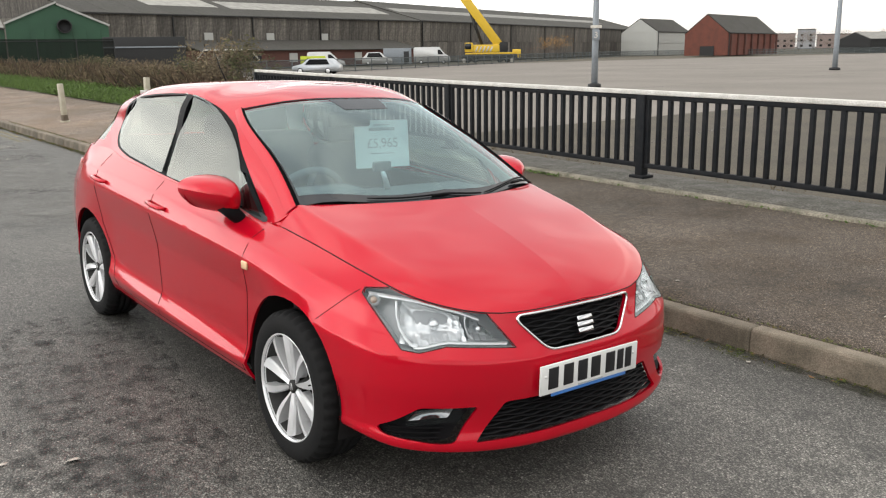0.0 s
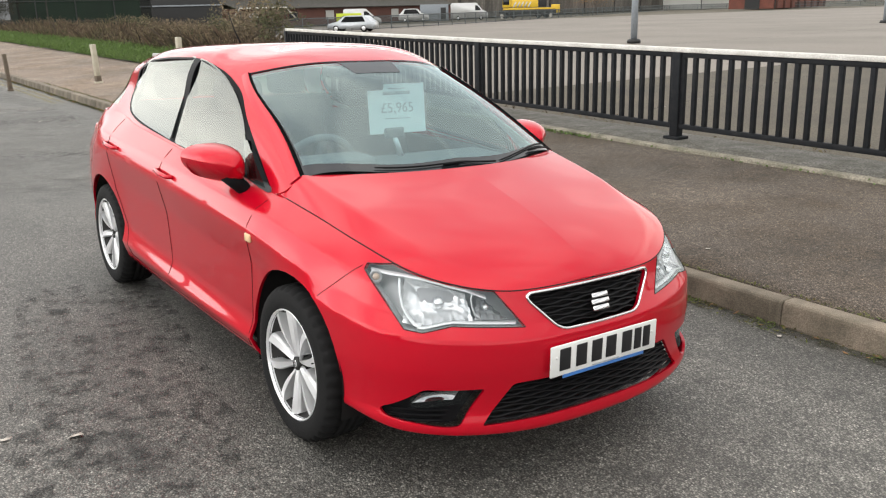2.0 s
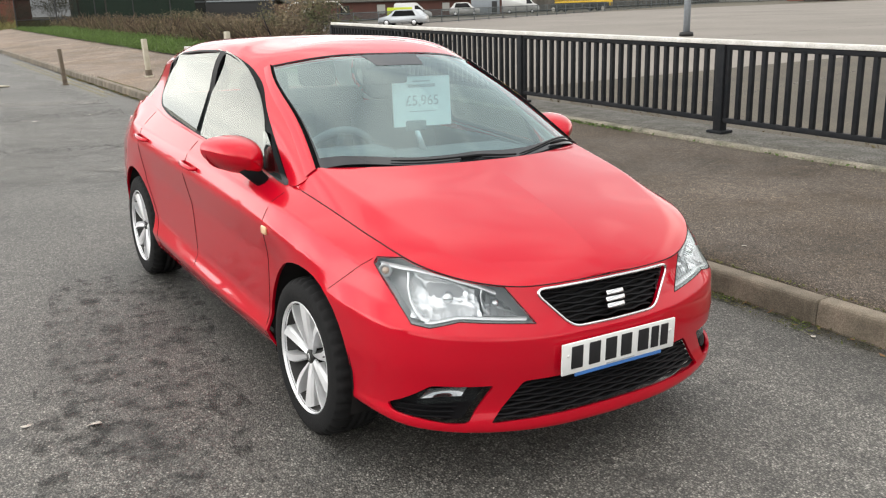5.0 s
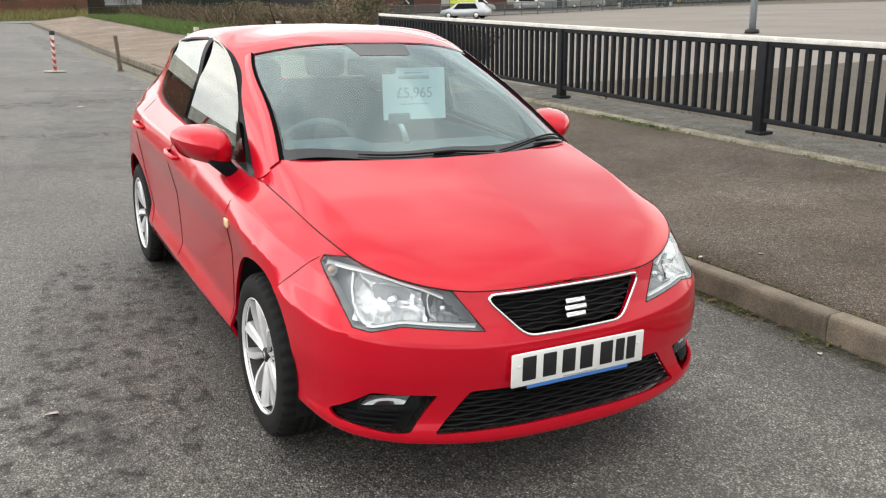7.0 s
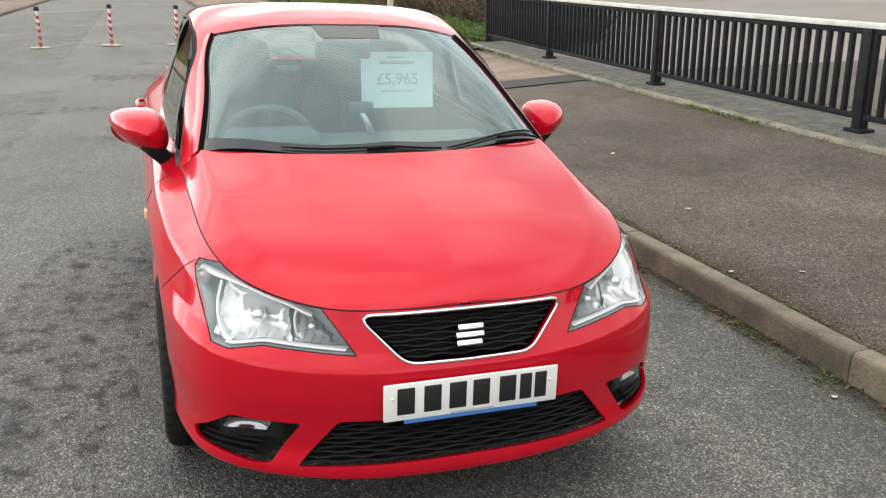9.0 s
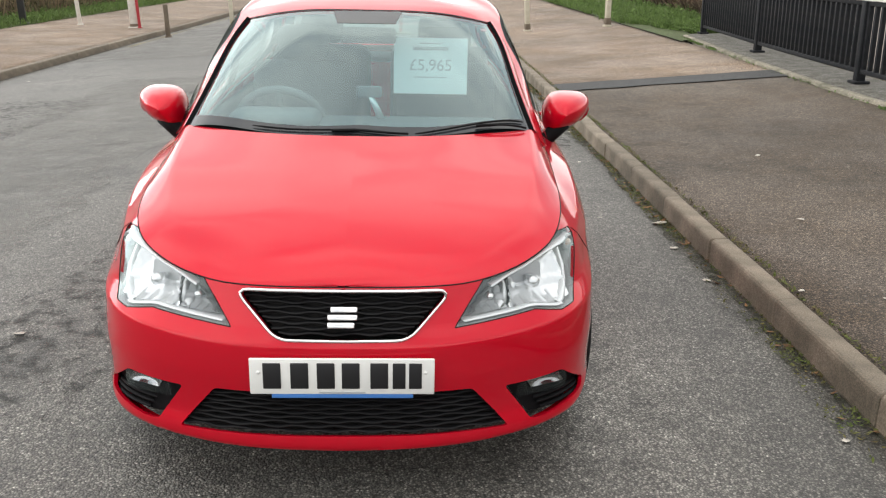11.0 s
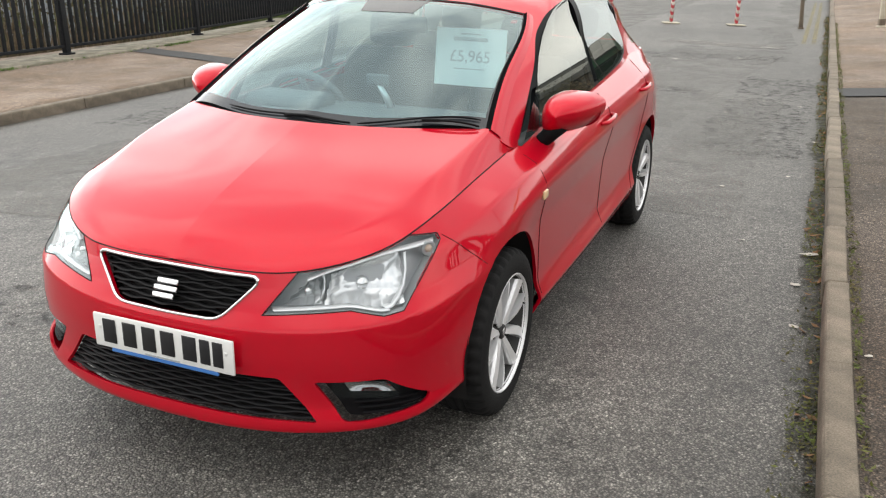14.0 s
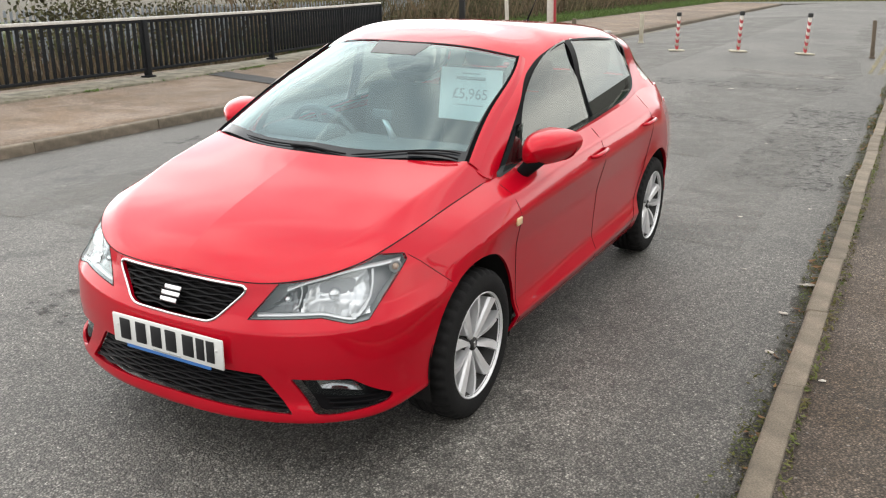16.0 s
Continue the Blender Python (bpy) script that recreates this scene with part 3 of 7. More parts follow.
def strip(name, pts, width, height, mat, label, category, lift=0.004):
    """A flat strip along a line in plan, lying on a surface."""
    rows = []
    pts = [Vector(p) for p in pts]
    for i, p in enumerate(pts):
        d = (pts[min(i + 1, len(pts) - 1)] - pts[max(i - 1, 0)]).normalized()
        n = Vector((-d.y, d.x))
        w = width * (0.5 + 0.08 * noise.noise((p.x * 3, p.y * 3, 1)))
        rows.append([(q.x, q.y, height(q.x, q.y) + lift) for q in (p - n * w, p, p + n * w)])
    return tagged(link(name, grid_mesh(np.array(rows)), mat), label, category, kind="structure")


def line2(a, b, n=30):
    return [(a[0] + (b[0] - a[0]) * i / n, a[1] + (b[1] - a[1]) * i / n) for i in range(n + 1)]


strip("trench_patch_right", line2((1.98, 8.50), (5.0, 8.72)), 0.60, foot_right, PATCH, "dark tarmac trench repair across the footway", "patch", 0.012)
strip("trench_patch_left", line2((-6.45, 9.60), (-10.2, 10.55)), 0.55, foot_left, PATCH, "dark tarmac trench repair across the footway", "patch", 0.012)
for x in (1.45, 1.62):
    strip("yellow_line", line2((x, 15.5), (x, 30)), 0.075, road_z, YELLOW_LINE, "worn yellow line along the kerb", "road marking", 0.006)
strip("yellow_line", line2((-6.05, 17.5), (-6.05, 34)), 0.09, road_z, YELLOW_LINE, "worn yellow line along the kerb", "road marking", 0.006)
strip("white_marking", line2((-0.9, 14.85), (1.15, 14.55)), 0.7, road_z, WHITE_LINE, "worn white smear across the road", "road marking", 0.006)
for a_, b_ in (((2.1, 17.6), (3.3, 17.75)), ((3.6, 17.9), (4.6, 14.6)), ((2.2, 11.2), (4.6, 11.5))):
    strip("footway_crack", line2(a_, b_), 0.03, foot_right, WHITE_LINE, "pale filled crack across the footway", "crack", 0.012)
# The last strip paints the far road's sheen at a grazing view.
for a_, b_, w_, m_, lb_ in (((-1.45, 0.6), (-0.95, 3.3), 0.8, DARK_STAIN, "dark oily stains on the road beside the car"), 
                             ((-2.9, 9.15), (0.5, 8.8), 0.42, DARK_STAIN, "dark joint across the road"), ((-1.6, 12.3), (1.4, 12.8), 0.8, DARK_STAIN, "dark oily stains across the road"), ((1.2, 5.5), (1.35, 10.5), 0.9, DARK_STAIN, "dark stains near the kerb"), ((-4.6, 5.0), (-4.3, 9.0), 1.4, DARK_STAIN, "dark streaks along the far lane"),
                             ((0.95, 3.6), (1.05, 8.6), 0.75, PALE_WEAR_SHEEN, "pale worn patch of road near the kerb"), ((-3.2, 2.0), (-3.0, 11.0), 2.2, PALE_WEAR_SHEEN, "pale worn wheel tracks on the road"), ((-0.4, 6.5), (0.4, 14.0), 1.8, PALE_WEAR_SHEEN, "pale worn wheel tracks on the road"), ((-2.4, 14.2), (-2.4, 40.0), 7.0, PALE_WEAR_SHEEN, "pale stretch of road, painted for its sheen at a grazing view")):
    strip("road_stain", line2(a_, b_), w_, road_z, m_, lb_, "stain", 0.0065 if m_ is DARK_STAIN else 0.0085)
strip("bay_line", line2((10.2, 8.7), (19.0, 10.8)), 0.08, lambda x, y: -0.262, WHITE_LINE, "faded white bay line on the yard", "road marking", 0.012)
strip("bay_line", line2((20, 24.5), (60, 28)), 0.12, lambda x, y: -0.27, WHITE_LINE, "faded white bay line on the car park", "road marking", 0.01)
strip("bay_line", line2((40, 50), (90, 62)), 0.16, lambda x, y: -0.27, WHITE_LINE, "faded white bay line on the car park", "road marking", 0.01)


# ---- railings ----
def railing(name, pts, foot, height, spacing, label):
    """A parapet railing: posts on feet, a top and a bottom rail and flat upright bars."""
    holder = base(name, Matrix(), label, "railing", kind="structure")
    pts = [Vector((p[0], p[1], foot(p[0], p[1]))) for p in pts]
    post = foot_plate = bar = None
    for a, b in zip(pts, pts[1:]):
        d = b - a
        yaw = math.atan2(-d.x, d.y)
        turn = Matrix.Rotation(yaw, 4, "Z") @ Matrix.Rotation(math.atan2(d.z, d.xy.length), 4, "X")
        mid = (a + b) / 2
        for nm, size, z, mat in (("top_rail", (0.080, d.length + 0.02, 0.048), height - 0.005, RAIL_TOP), ("rail_web", (0.05, d.length, 0.05), height - 0.054, RAIL_PAINT),
                                 ("bottom_rail", (0.055, d.length, 0.05), 0.12, RAIL_PAINT)):
            r = part(nm, box(size, (0, 0, 0), 0.006), mat, holder, "worn white-topped rail" if nm == "top_rail" else "")
            r.matrix_local = Matrix.Translation(mid + Vector((0, 0, z))) @ turn
        n = int(d.length / spacing)
        for k in range(n):
            p = a + d * (k + 0.5) / n
            if bar is None:
                bar = ob = part("bar", box((0.046, 0.043, height - 0.17), (0, 0, 0), 0.003), RAIL_PAINT, holder)
            else:
                ob = bar.copy()
                scene.collection.objects.link(ob)
            ob.matrix_local = Matrix.Translation(p + Vector((0, 0, 0.12 + (height - 0.17) / 2))) @ Matrix.Rotation(yaw, 4, "Z")
    for p, q in zip(pts, pts[1:] + [pts[-1] * 2 - pts[-2]]):
        yaw = math.atan2(-(q - p).x, (q - p).y)
        if post is None:
            post = ob = part("post", box((0.10, 0.10, height + 0.0), (0, 0, height / 2 - 0.03), 0.008), RAIL_PAINT, holder)
            foot_plate = fp = part("foot_plate", box((0.17, 0.2, 0.03), (0, 0, 0.0), 0.006), RAIL_PAINT, holder)
        else:
            ob, fp = post.copy(), foot_plate.copy()
            scene.collection.objects.link(ob)
            scene.collection.objects.link(fp)
        ob.matrix_local = fp.matrix_local = Matrix.Translation(p) @ Matrix.Rotation(yaw, 4, "Z")
    return holder


def right_foot(x, y):
    return 0.20 + 0.0135 * y


def left_foot(x, y):
    return 0.185 + 0.0075 * y


right_line = [(5.15 + 0.0048 * max(0, y - 4) ** 2 * 1.0, y) for y in (-9.65, -6.25, -2.85, 0.55, 3.95, 7.35, 10.75, 14.1)]
left_line = [(-9.6 - 0.0135 * max(0, y - 7.4) ** 2, y) for y in (-6.2, -2.4, 1.4, 5.2, 9.0, 12.8, 16.5, 19.8)]
railing("railing_right", right_line, right_foot, 0.90, 0.139, "dark slate steel parapet railing with a worn white top")
railing("railing_left", left_line, left_foot, 0.985, 0.139, "dark slate steel parapet railing with a worn white top")


def plinth(name, line, foot, inner, outer):
    rows = []
    dense = []
    for a, b in zip(line, line[1:]):
        dense += [(a[0] + (b[0] - a[0]) * k / 16, a[1] + (b[1] - a[1]) * k / 16) for k in range(16)]
    dense.append(line[-1])
    for x, y in dense:
        z = foot(x, y) - 0.015
        w = 0.03 * noise.noise((y * 1.7, 3, 0)) + 0.02 * noise.noise((y * 6, 1, 0))
        r = 0.012 * noise.noise((y * 3, 0, 5))
        rows.append([(x + inner + w, y, z - 0.6), (x + inner + w, y, z - 0.05 + r), (x + inner * 0.93 + w, y, z - 0.015 + r), (x + inner * 0.45, y, z + r), (x + outer, y, z), (x + outer, y, z - 1.2)])
    bm = grid_mesh(np.array(rows), flip=inner > 0)
    edge = []
    for x, y in dense:
        z = foot(x, y) - 0.03
        w = 0.030 * noise.noise((y * 1.7, 8, 0)) + 0.018 * noise.noise((y * 7, 1, 0))
        s = math.copysign(1, inner)
        edge.append([(x + inner + s * (0.055 + w), y, z - 0.5), (x + inner + s * (0.055 + w), y, z - 0.012), (x + inner + s * (0.045 + w), y, z), (x + inner - s * 0.02, y, z + 0.004), (x + inner - s * 0.03, y, z - 0.03)])
    tagged(link(name.replace("plinth", "plinth_edging"), grid_mesh(np.array(edge), flip=inner > 0), EDGING), "pale worn concrete edging along the plinth", "edging", kind="structure")
    return tagged(link(name, bm, PLINTH if inner < 0 else EDGING), "mossy weathered stone plinth under the railing", "plinth", kind="structure")


EDGING = material("pale_concrete_edging", (0.33, 0.295, 0.235), 0.95, second=(0.10, 0.098, 0.066), grain=4, amount=0.97, bump=0.7, bump_scale=70, fine=0.3)
plinth("plinth_right", right_line, right_foot, -0.33, 0.35)
plinth("plinth_left", left_line, left_foot, 0.42, -0.35)


# ---- bollards and posts near the road ----
def striped_bollard(x, y, lean):
    m = Matrix.Translation((x, y, road_z(x, y) + 0.002)) @ pose(0, 0, 0, lean[0], lean[1], 20)
    b = base("bollard", m, "red and white striped plastic bollard on a flat foot", "bollard", "bollards across the road")
    part("foot", box((0.36, 0.36, 0.03), (0, 0, 0.015), 0.012), CREAM_POST, b, "pale scuffed foot")
    part("tube", lathe([(0.001, 0.0), (0.039, 0.0), (0.039, 0.83), (0.001, 0.83)], 20, "Z"), WHITE_PAINT, b)
    for k in range(5):
        rows = []
        for i in range(21):
            a = 2 * math.pi * i / 20
            z = 0.10 + k * 0.145 + 0.062 * math.sin(a)
            rows.append([(0.041 * math.cos(a), 0.041 * math.sin(a), z), (0.041 * math.cos(a), 0.041 * math.sin(a), z + 0.072)])
        part("red_band", grid_mesh(np.array(rows)), RED_PAINT, b, "red reflective band")
    part("cap", lathe([(0.05, 0.80), (0.064, 0.825), (0.05, 0.845), (0.058, 0.86), (0.052, 0.885), (0.001, 0.89)], 10, "Z"), DARK_STEEL, b, "dark knobbly cap")


for x, y, lean in ((-2.94, 19.2, (0, 1)), (-1.46, 18.85, (1, 2)), (-0.06, 19.05, (0, 3))):
    striped_bollard(x, y, lean)


def post_thing(name, x, y, z, w, h, mat, label, category, lean=(0, 0), collar=None, extra=None):
    b = base(name, Matrix.Translation((x, y, z - 0.01)) @ pose(0, 0, 0, *lean, 12), label, category)
    part("shaft", box((w, w, h), (0, 0, h / 2), w * 0.12), mat, b)
    part("base", box((w * 1.5, w * 1.5, 0.05), (0, 0, 0.02), 0.01), extra or mat, b)
    if collar:
        part("collar", box((w * 1.12, w * 1.12, 0.14), (0, 0, h * collar), 0.008), OLD_WOOD, b)
    return b


post_thing("short_post", 1.30, 19.0, road_z(1.3, 19), 0.075, 0.80, OLD_WOOD, "grey-brown worn short post with a rusty base by the kerb", "post", (0, -2), 0.16)
post_thing("short_post", 2.80, 17.55, foot_right(2.8, 17.55), 0.10, 0.82, CREAM_POST, "cream concrete short post on the footway", "post", (0, -2), 0.12)
post_thing("short_post", 4.56, 17.4, foot_right(4.56, 17.4), 0.11, 0.82, CREAM_POST, "cream concrete short post at the grass edge", "post", (0, 1), 0.15)
post_thing("short_post", -5.9, 20.2, road_z(-5.9, 20.2), 0.11, 0.80, OLD_WOOD, "brown weathered timber stump by the kerb", "post", (1, 0), 0.3)
post_thing("short_post", -4.75, 22.5, road_z(-4.75, 22.5), 0.11, 0.80, CREAM_POST, "cream and brown short post in the road", "post", (1, 0))
post_thing("tall_post", -9.0, 22.8, foot_left(-9, 22.8), 0.10, 2.3, WHITE_PAINT, "tall weathered white perforated post", "post", (0, -2))
post_thing("sign_column", -7.25, 22.0, foot_left(-7.25, 22), 0.22, 2.4, WHITE_PAINT, "white box column with a red edge", "post", (0, -1), 0.02)
post_thing("red_batten", -7.1, 21.9, foot_left(-7.1, 21.9), 0.07, 2.4, RED_PAINT, "narrow red batten beside a white column", "post", (0, -1))
post_thing("black_post", -10.55, 22.8, foot_left(-10.4, 22.8), 0.17, 2.7, DARK_STEEL, "tall black steel column at the grass edge", "post")


# dark damp band in the gutter along the kerb
GUTTER = patchy("dark_mossy_gutter", (0.030, 0.034, 0.016), (0.050, 0.042, 0.026), 7.0, 0.42, 0.66, 0.75)
g_rows = []
for k in range(900):
    y = -6 + 0.033 * k
    w = 0.05 + 0.11 * max(0.0, 0.35 + noise.noise((y * 0.9, 4, 0)) * 0.9) + 0.035 * noise.noise((y * 7, 2, 0)) + 0.025 * noise.noise((y * 23, 5, 0))
    g_rows.append([(1.868 - max(0.02, w) * f, y, road_z(1.868 - w * f, y) + 0.0075 * (1 - f) + 0.003) for f in (0, 0.5, 1)])
tagged(link("gutter_band", grid_mesh(np.array(g_rows), flip=True), GUTTER), "dark damp mossy band along the kerb", "moss", kind="structure")


# ---- the distance: car park furniture, vehicles, buildings ----
def mast(x, y, z, h, r, label, signs=False):
    b = base("lamp_mast", Matrix.Translation((x, y, z)), label, "lamp post")
    part("column", tube([(0, 0, -0.05), (0, 0, 2), (0, 0, h)], [r, r, r * 0.6], 16), GALV, b)
    part("base_block", lathe([(0.001, 0.02), (r * 2.1, 0.02), (r * 2.0, 0.18), (r * 1.1, 0.22)], 16, "Z"), DARK_STEEL, b)
    part("lamp_head", box((0.9, 0.35, 0.12), (0, 0, h), 0.04), GALV, b)
    if signs:
        face = pose(0, 0, 0, 0, 0, -40)
        part("number_sign", add_box(bmesh.new(), (0.36, 0.03, 0.5), face @ Vector((0.0, -r - 0.02, 2.55)), 0.01, face), GALV, b)
        cu = bpy.data.curves.new("figure", "FONT")
        cu.body, cu.size, cu.align_x, cu.extrude = "3", 0.42, "CENTER", 0.004
        f = new("figure", cu)
        f.data.materials.append(WHITE_PAINT)
        f.parent = b
        f.matrix_local = face @ pose(0.0, -r - 0.045, 2.42, 90, 0, 0)
        part("band", add_box(bmesh.new(), (0.55, 0.03, 0.14), face @ Vector((0, -r - 0.03, 2.95)), 0.01, face), WHITE_PAINT, b)
    return b


mast(30.7, 27.8, -0.27, 11, 0.16, "tall galvanised lamp mast with a numbered sign", True)
mast(64.2, 33.2, -0.27, 13, 0.2, "tall galvanised lamp mast on the car park")


def far_rail(name, a, b, z, h, step, label, mat=DARK_STEEL, mesh=True):
    holder = base(name, Matrix(), label, "fence", kind="structure")
    a, b = Vector((*a, z)), Vector((*b, z))
    d = b - a
    n = max(1, int(d.length / step))
    post = None
    for k in range(n + 1):
        if post is None:
            post = ob = part("post", box((0.08, 0.08, h), (0, 0, h / 2), 0.01), mat, holder)
        else:
            ob = post.copy()
            scene.collection.objects.link(ob)
        ob.location = a + d * k / n
    up = Vector((0, 0, 1))
    for zz in (h * 0.95, h * 0.5, h * 0.08):
        part("rail", tube([a + up * zz, b + up * zz], 0.035, 6), mat, holder)
    if mesh:
        p = part("mesh_panel", grid_mesh(np.array([[a + up * 0.05, a + up * h], [b + up * 0.05, b + up * h]])), MESH_FENCE, holder)
    return holder


fence_line = [(24, 65.5), (43.5, 73.5), (62, 83), (105, 107), (172, 145), (196, 117), (232, 55)]
for a, b in zip(fence_line, fence_line[1:]):
    far_rail("car_park_fence", a, b, -0.27, 1.35, 3.2, "grey mesh and rail fence along the car park", FENCE_GREY)


def vehicle(name, x, y, z, yaw, size, mat, label, category, van=0.0):
    """A parked vehicle: a body with a shaped cabin, glass, wheels."""
    length, width, height = size
    b = base(name, Matrix.Translation((x, y, z)) @ Matrix.Rotation(radians(yaw), 4, "Z"), label, category)
    h0, hb = 0.28, height * (0.45 if van else 0.58)
    if van:
        side = [(0, h0), (length, h0), (length, height * 0.93), (length - 0.2, height), (1.75, height), (0.95, height * 0.58), (0.15, height * 0.46), (0, height * 0.36)]
    else:
        side = [(0, h0), (length, h0), (length, hb), (length * 0.93, hb + 0.08), (length * 0.82, height * 0.98), (length * 0.5, height), (length * 0.36, height * 0.97), (length * 0.24, hb + 0.06), (0.08, hb * 0.9), (0, hb * 0.7)]
    m = Matrix(((1, 0, 0, -length / 2), (0, 0, -1, width / 2), (0, 1, 0, 0), (0, 0, 0, 1)))
    bm = add_prism(bmesh.new(), side, width, m)
    bmesh.ops.bevel(bm, geom=list(bm.edges), offset=0.06, segments=2, affect="EDGES")
    part("body", bm, mat, b)
    if van:
        win = [(1.05, height * 0.56), (2.0, height * 0.56), (2.0, height * 0.84), (1.65, height * 0.84)]
    else:
        win = [(length * 0.30, hb + 0.04), (length * 0.84, hb + 0.06), (length * 0.78, height * 0.94), (length * 0.41, height * 0.94)]
    for s in (-1, 1):
        mm = Matrix(((1, 0, 0, -length / 2), (0, 0, -1, s * (width / 2 + 0.008) + 0.01), (0, 1, 0, 0), (0, 0, 0, 1)))
        part("side_window", add_prism(bmesh.new(), win, 0.02, mm), DARK_GLASS, b, smooth=False)
        for u in (0.19, 0.80):
            r = 0.32
            w = part("wheel", lathe([(0.001, -0.1), (r * 0.9, -0.1), (r, -0.06), (r, 0.06), (r * 0.9, 0.1), (0.001, 0.1)], 18, "X", pose(0, 0, 0, 0, 0, 90)), RUBBER, b)
            w.location = (length * u - length / 2, s * (width / 2 - 0.1), r)
            c = part("hub_cap", lathe([(0.001, 0.0), (r * 0.6, 0.0), (r * 0.6, 0.02), (0.001, 0.02)], 14, "X", pose(0, 0, 0, 0, 0, 90 * s)), ALLOY, w)
            c.location = (0, s * 0.1, 0)
    if van:
        ws = [(-length / 2 + 0.86, -width * 0.43, height * 0.56), (-length / 2 + 0.86, width * 0.43, height * 0.56), (-length / 2 + 1.55, width * 0.40, height * 0.93), (-length / 2 + 1.55, -width * 0.40, height * 0.93)]
        bm = bmesh.new()
        bm.faces.new([bm.verts.new((q[0] - 0.03, q[1], q[2] + 0.02)) for q in ws])
        part("windscreen", bm, DARK_GLASS, b)
    return b


vehicle("saloon_car", 38.6, 69.0, -0.27, -50, (4.4, 1.75, 1.45), SILVER_CAR, "pale silver saloon car parked by the fence", "car")
vehicle("flatbed_truck", 51.0, 88.4, -0.2, 150, (4.4, 1.9, 2.0), WHITE_VAN, "white truck with a dark cab window beyond the fence", "truck", 1)
vehicle("estate_van", 72.8, 110.2, -0.27, 146, (4.6, 1.8, 1.95), WHITE_VAN, "white estate van parked in the yard", "van")
vehicle("panel_van", 82.6, 109.2, -0.27, 143, (5.8, 2.05, 2.6), WHITE_VAN, "white panel van with hazard chevrons parked in the yard", "van", 1)
bx = base("site_cabin", pose(78.3, 112.6, -0.27, 0, 0, -35), "pale grey site cabin in the yard", "cabin")
part("shell", box((4.4, 2.4, 2.5), (0, 0, 1.25), 0.05), GALV, bx)
part("door", box((0.8, 0.06, 1.9), (1.4, -1.21, 1.05), 0.01), DARK_STEEL, bx)


def crane(x, y, z, yaw):
    b = base("mobile_crane", Matrix.Translation((x, y, z)) @ Matrix.Rotation(radians(yaw), 4, "Z") @ Matrix.Scale(0.80, 4), "yellow mobile crane with its boom raised", "crane")
    part("carrier", box((11.5, 2.6, 0.9), (0, 0, 1.25), 0.08), DARK_STEEL, b, "dark carrier chassis")
    part("carrier_deck", box((10.5, 2.5, 0.35), (0.3, 0, 1.85), 0.05), YELLOW_PAINT, b)
    for px in (-4.4, -2.9, 2.2, 3.7):
        for s in (-1, 1):
            w = part("wheel", lathe([(0.001, -0.2), (0.6, -0.2), (0.66, -0.1), (0.66, 0.1), (0.6, 0.2), (0.001, 0.2)], 18, "X", pose(0, 0, 0, 0, 0, 90)), RUBBER, b)
            w.location = (px, s * 1.15, 0.66)
    part("superstructure", box((5.4, 2.5, 1.5), (-0.6, 0, 2.85), 0.12), YELLOW_PAINT, b)
    part("operator_cab", box((1.7, 1.0, 1.9), (-4.2, -0.9, 3.1), 0.15), YELLOW_PAINT, b)
    part("cab_window", box((1.3, 0.06, 1.2), (-4.35, -1.42, 3.3), 0.03), DARK_GLASS, b)
    part("counterweight", box((1.6, 2.6, 1.9), (3.0, 0, 3.1), 0.1), DARK_STEEL, b, "dark counterweight")
    part("driver_cab", box((1.7, 2.5, 1.7), (5.6, 0, 1.75), 0.15), YELLOW_PAINT, b)
    for px in (-5.2, 4.6):
        part("outrigger", box((0.7, 5.6, 0.45), (px, 0, 0.55), 0.05), WHITE_PAINT, b, "pale outrigger beam")
        for s in (-1, 1):
            part("outrigger_leg", box((0.35, 0.35, 0.9), (px, s * 2.7, 0.45), 0.04), WHITE_PAINT, b)
    part("winch_drum", lathe([(0.001, -0.8), (0.5, -0.8), (0.5, 0.8), (0.001, 0.8)], 18, "Z", pose(1.9, 0, 3.9, 90, 0, 0)), DARK_STEEL, b)
    for k in range(5):
        part("hazard_stripe", box((0.28, 0.05, 1.2), (-2.6 + 0.75 * k, -1.27, 2.7), 0.0, pose(0, 0, 0, 0, 25, 0)), WHITE_PAINT, b)
    d = Vector((-0.60, 0, 0.80)).normalized()
    root = Vector((1.9, 0, 3.6))
    for i, (w, a, c) in enumerate(((1.75, 0, 16), (1.45, 15.5, 30), (1.15, 29.5, 42))):
        q = d.to_track_quat("Z", "Y").to_matrix().to_4x4()
        part("boom_section", box((w, w, c - a), (0, 0, 0), 0.05, None), YELLOW_PAINT, b).matrix_local = Matrix.Translation(root + d * (a + c) / 2) @ q
    part("lift_ram", tube([(-1.4, 0, 3.4), root + d * 9 + Vector((-0.6, 0, 0))], 0.32, 10), DARK_STEEL, b)
    return b


crane(93.6, 108.0, -0.27, -41)


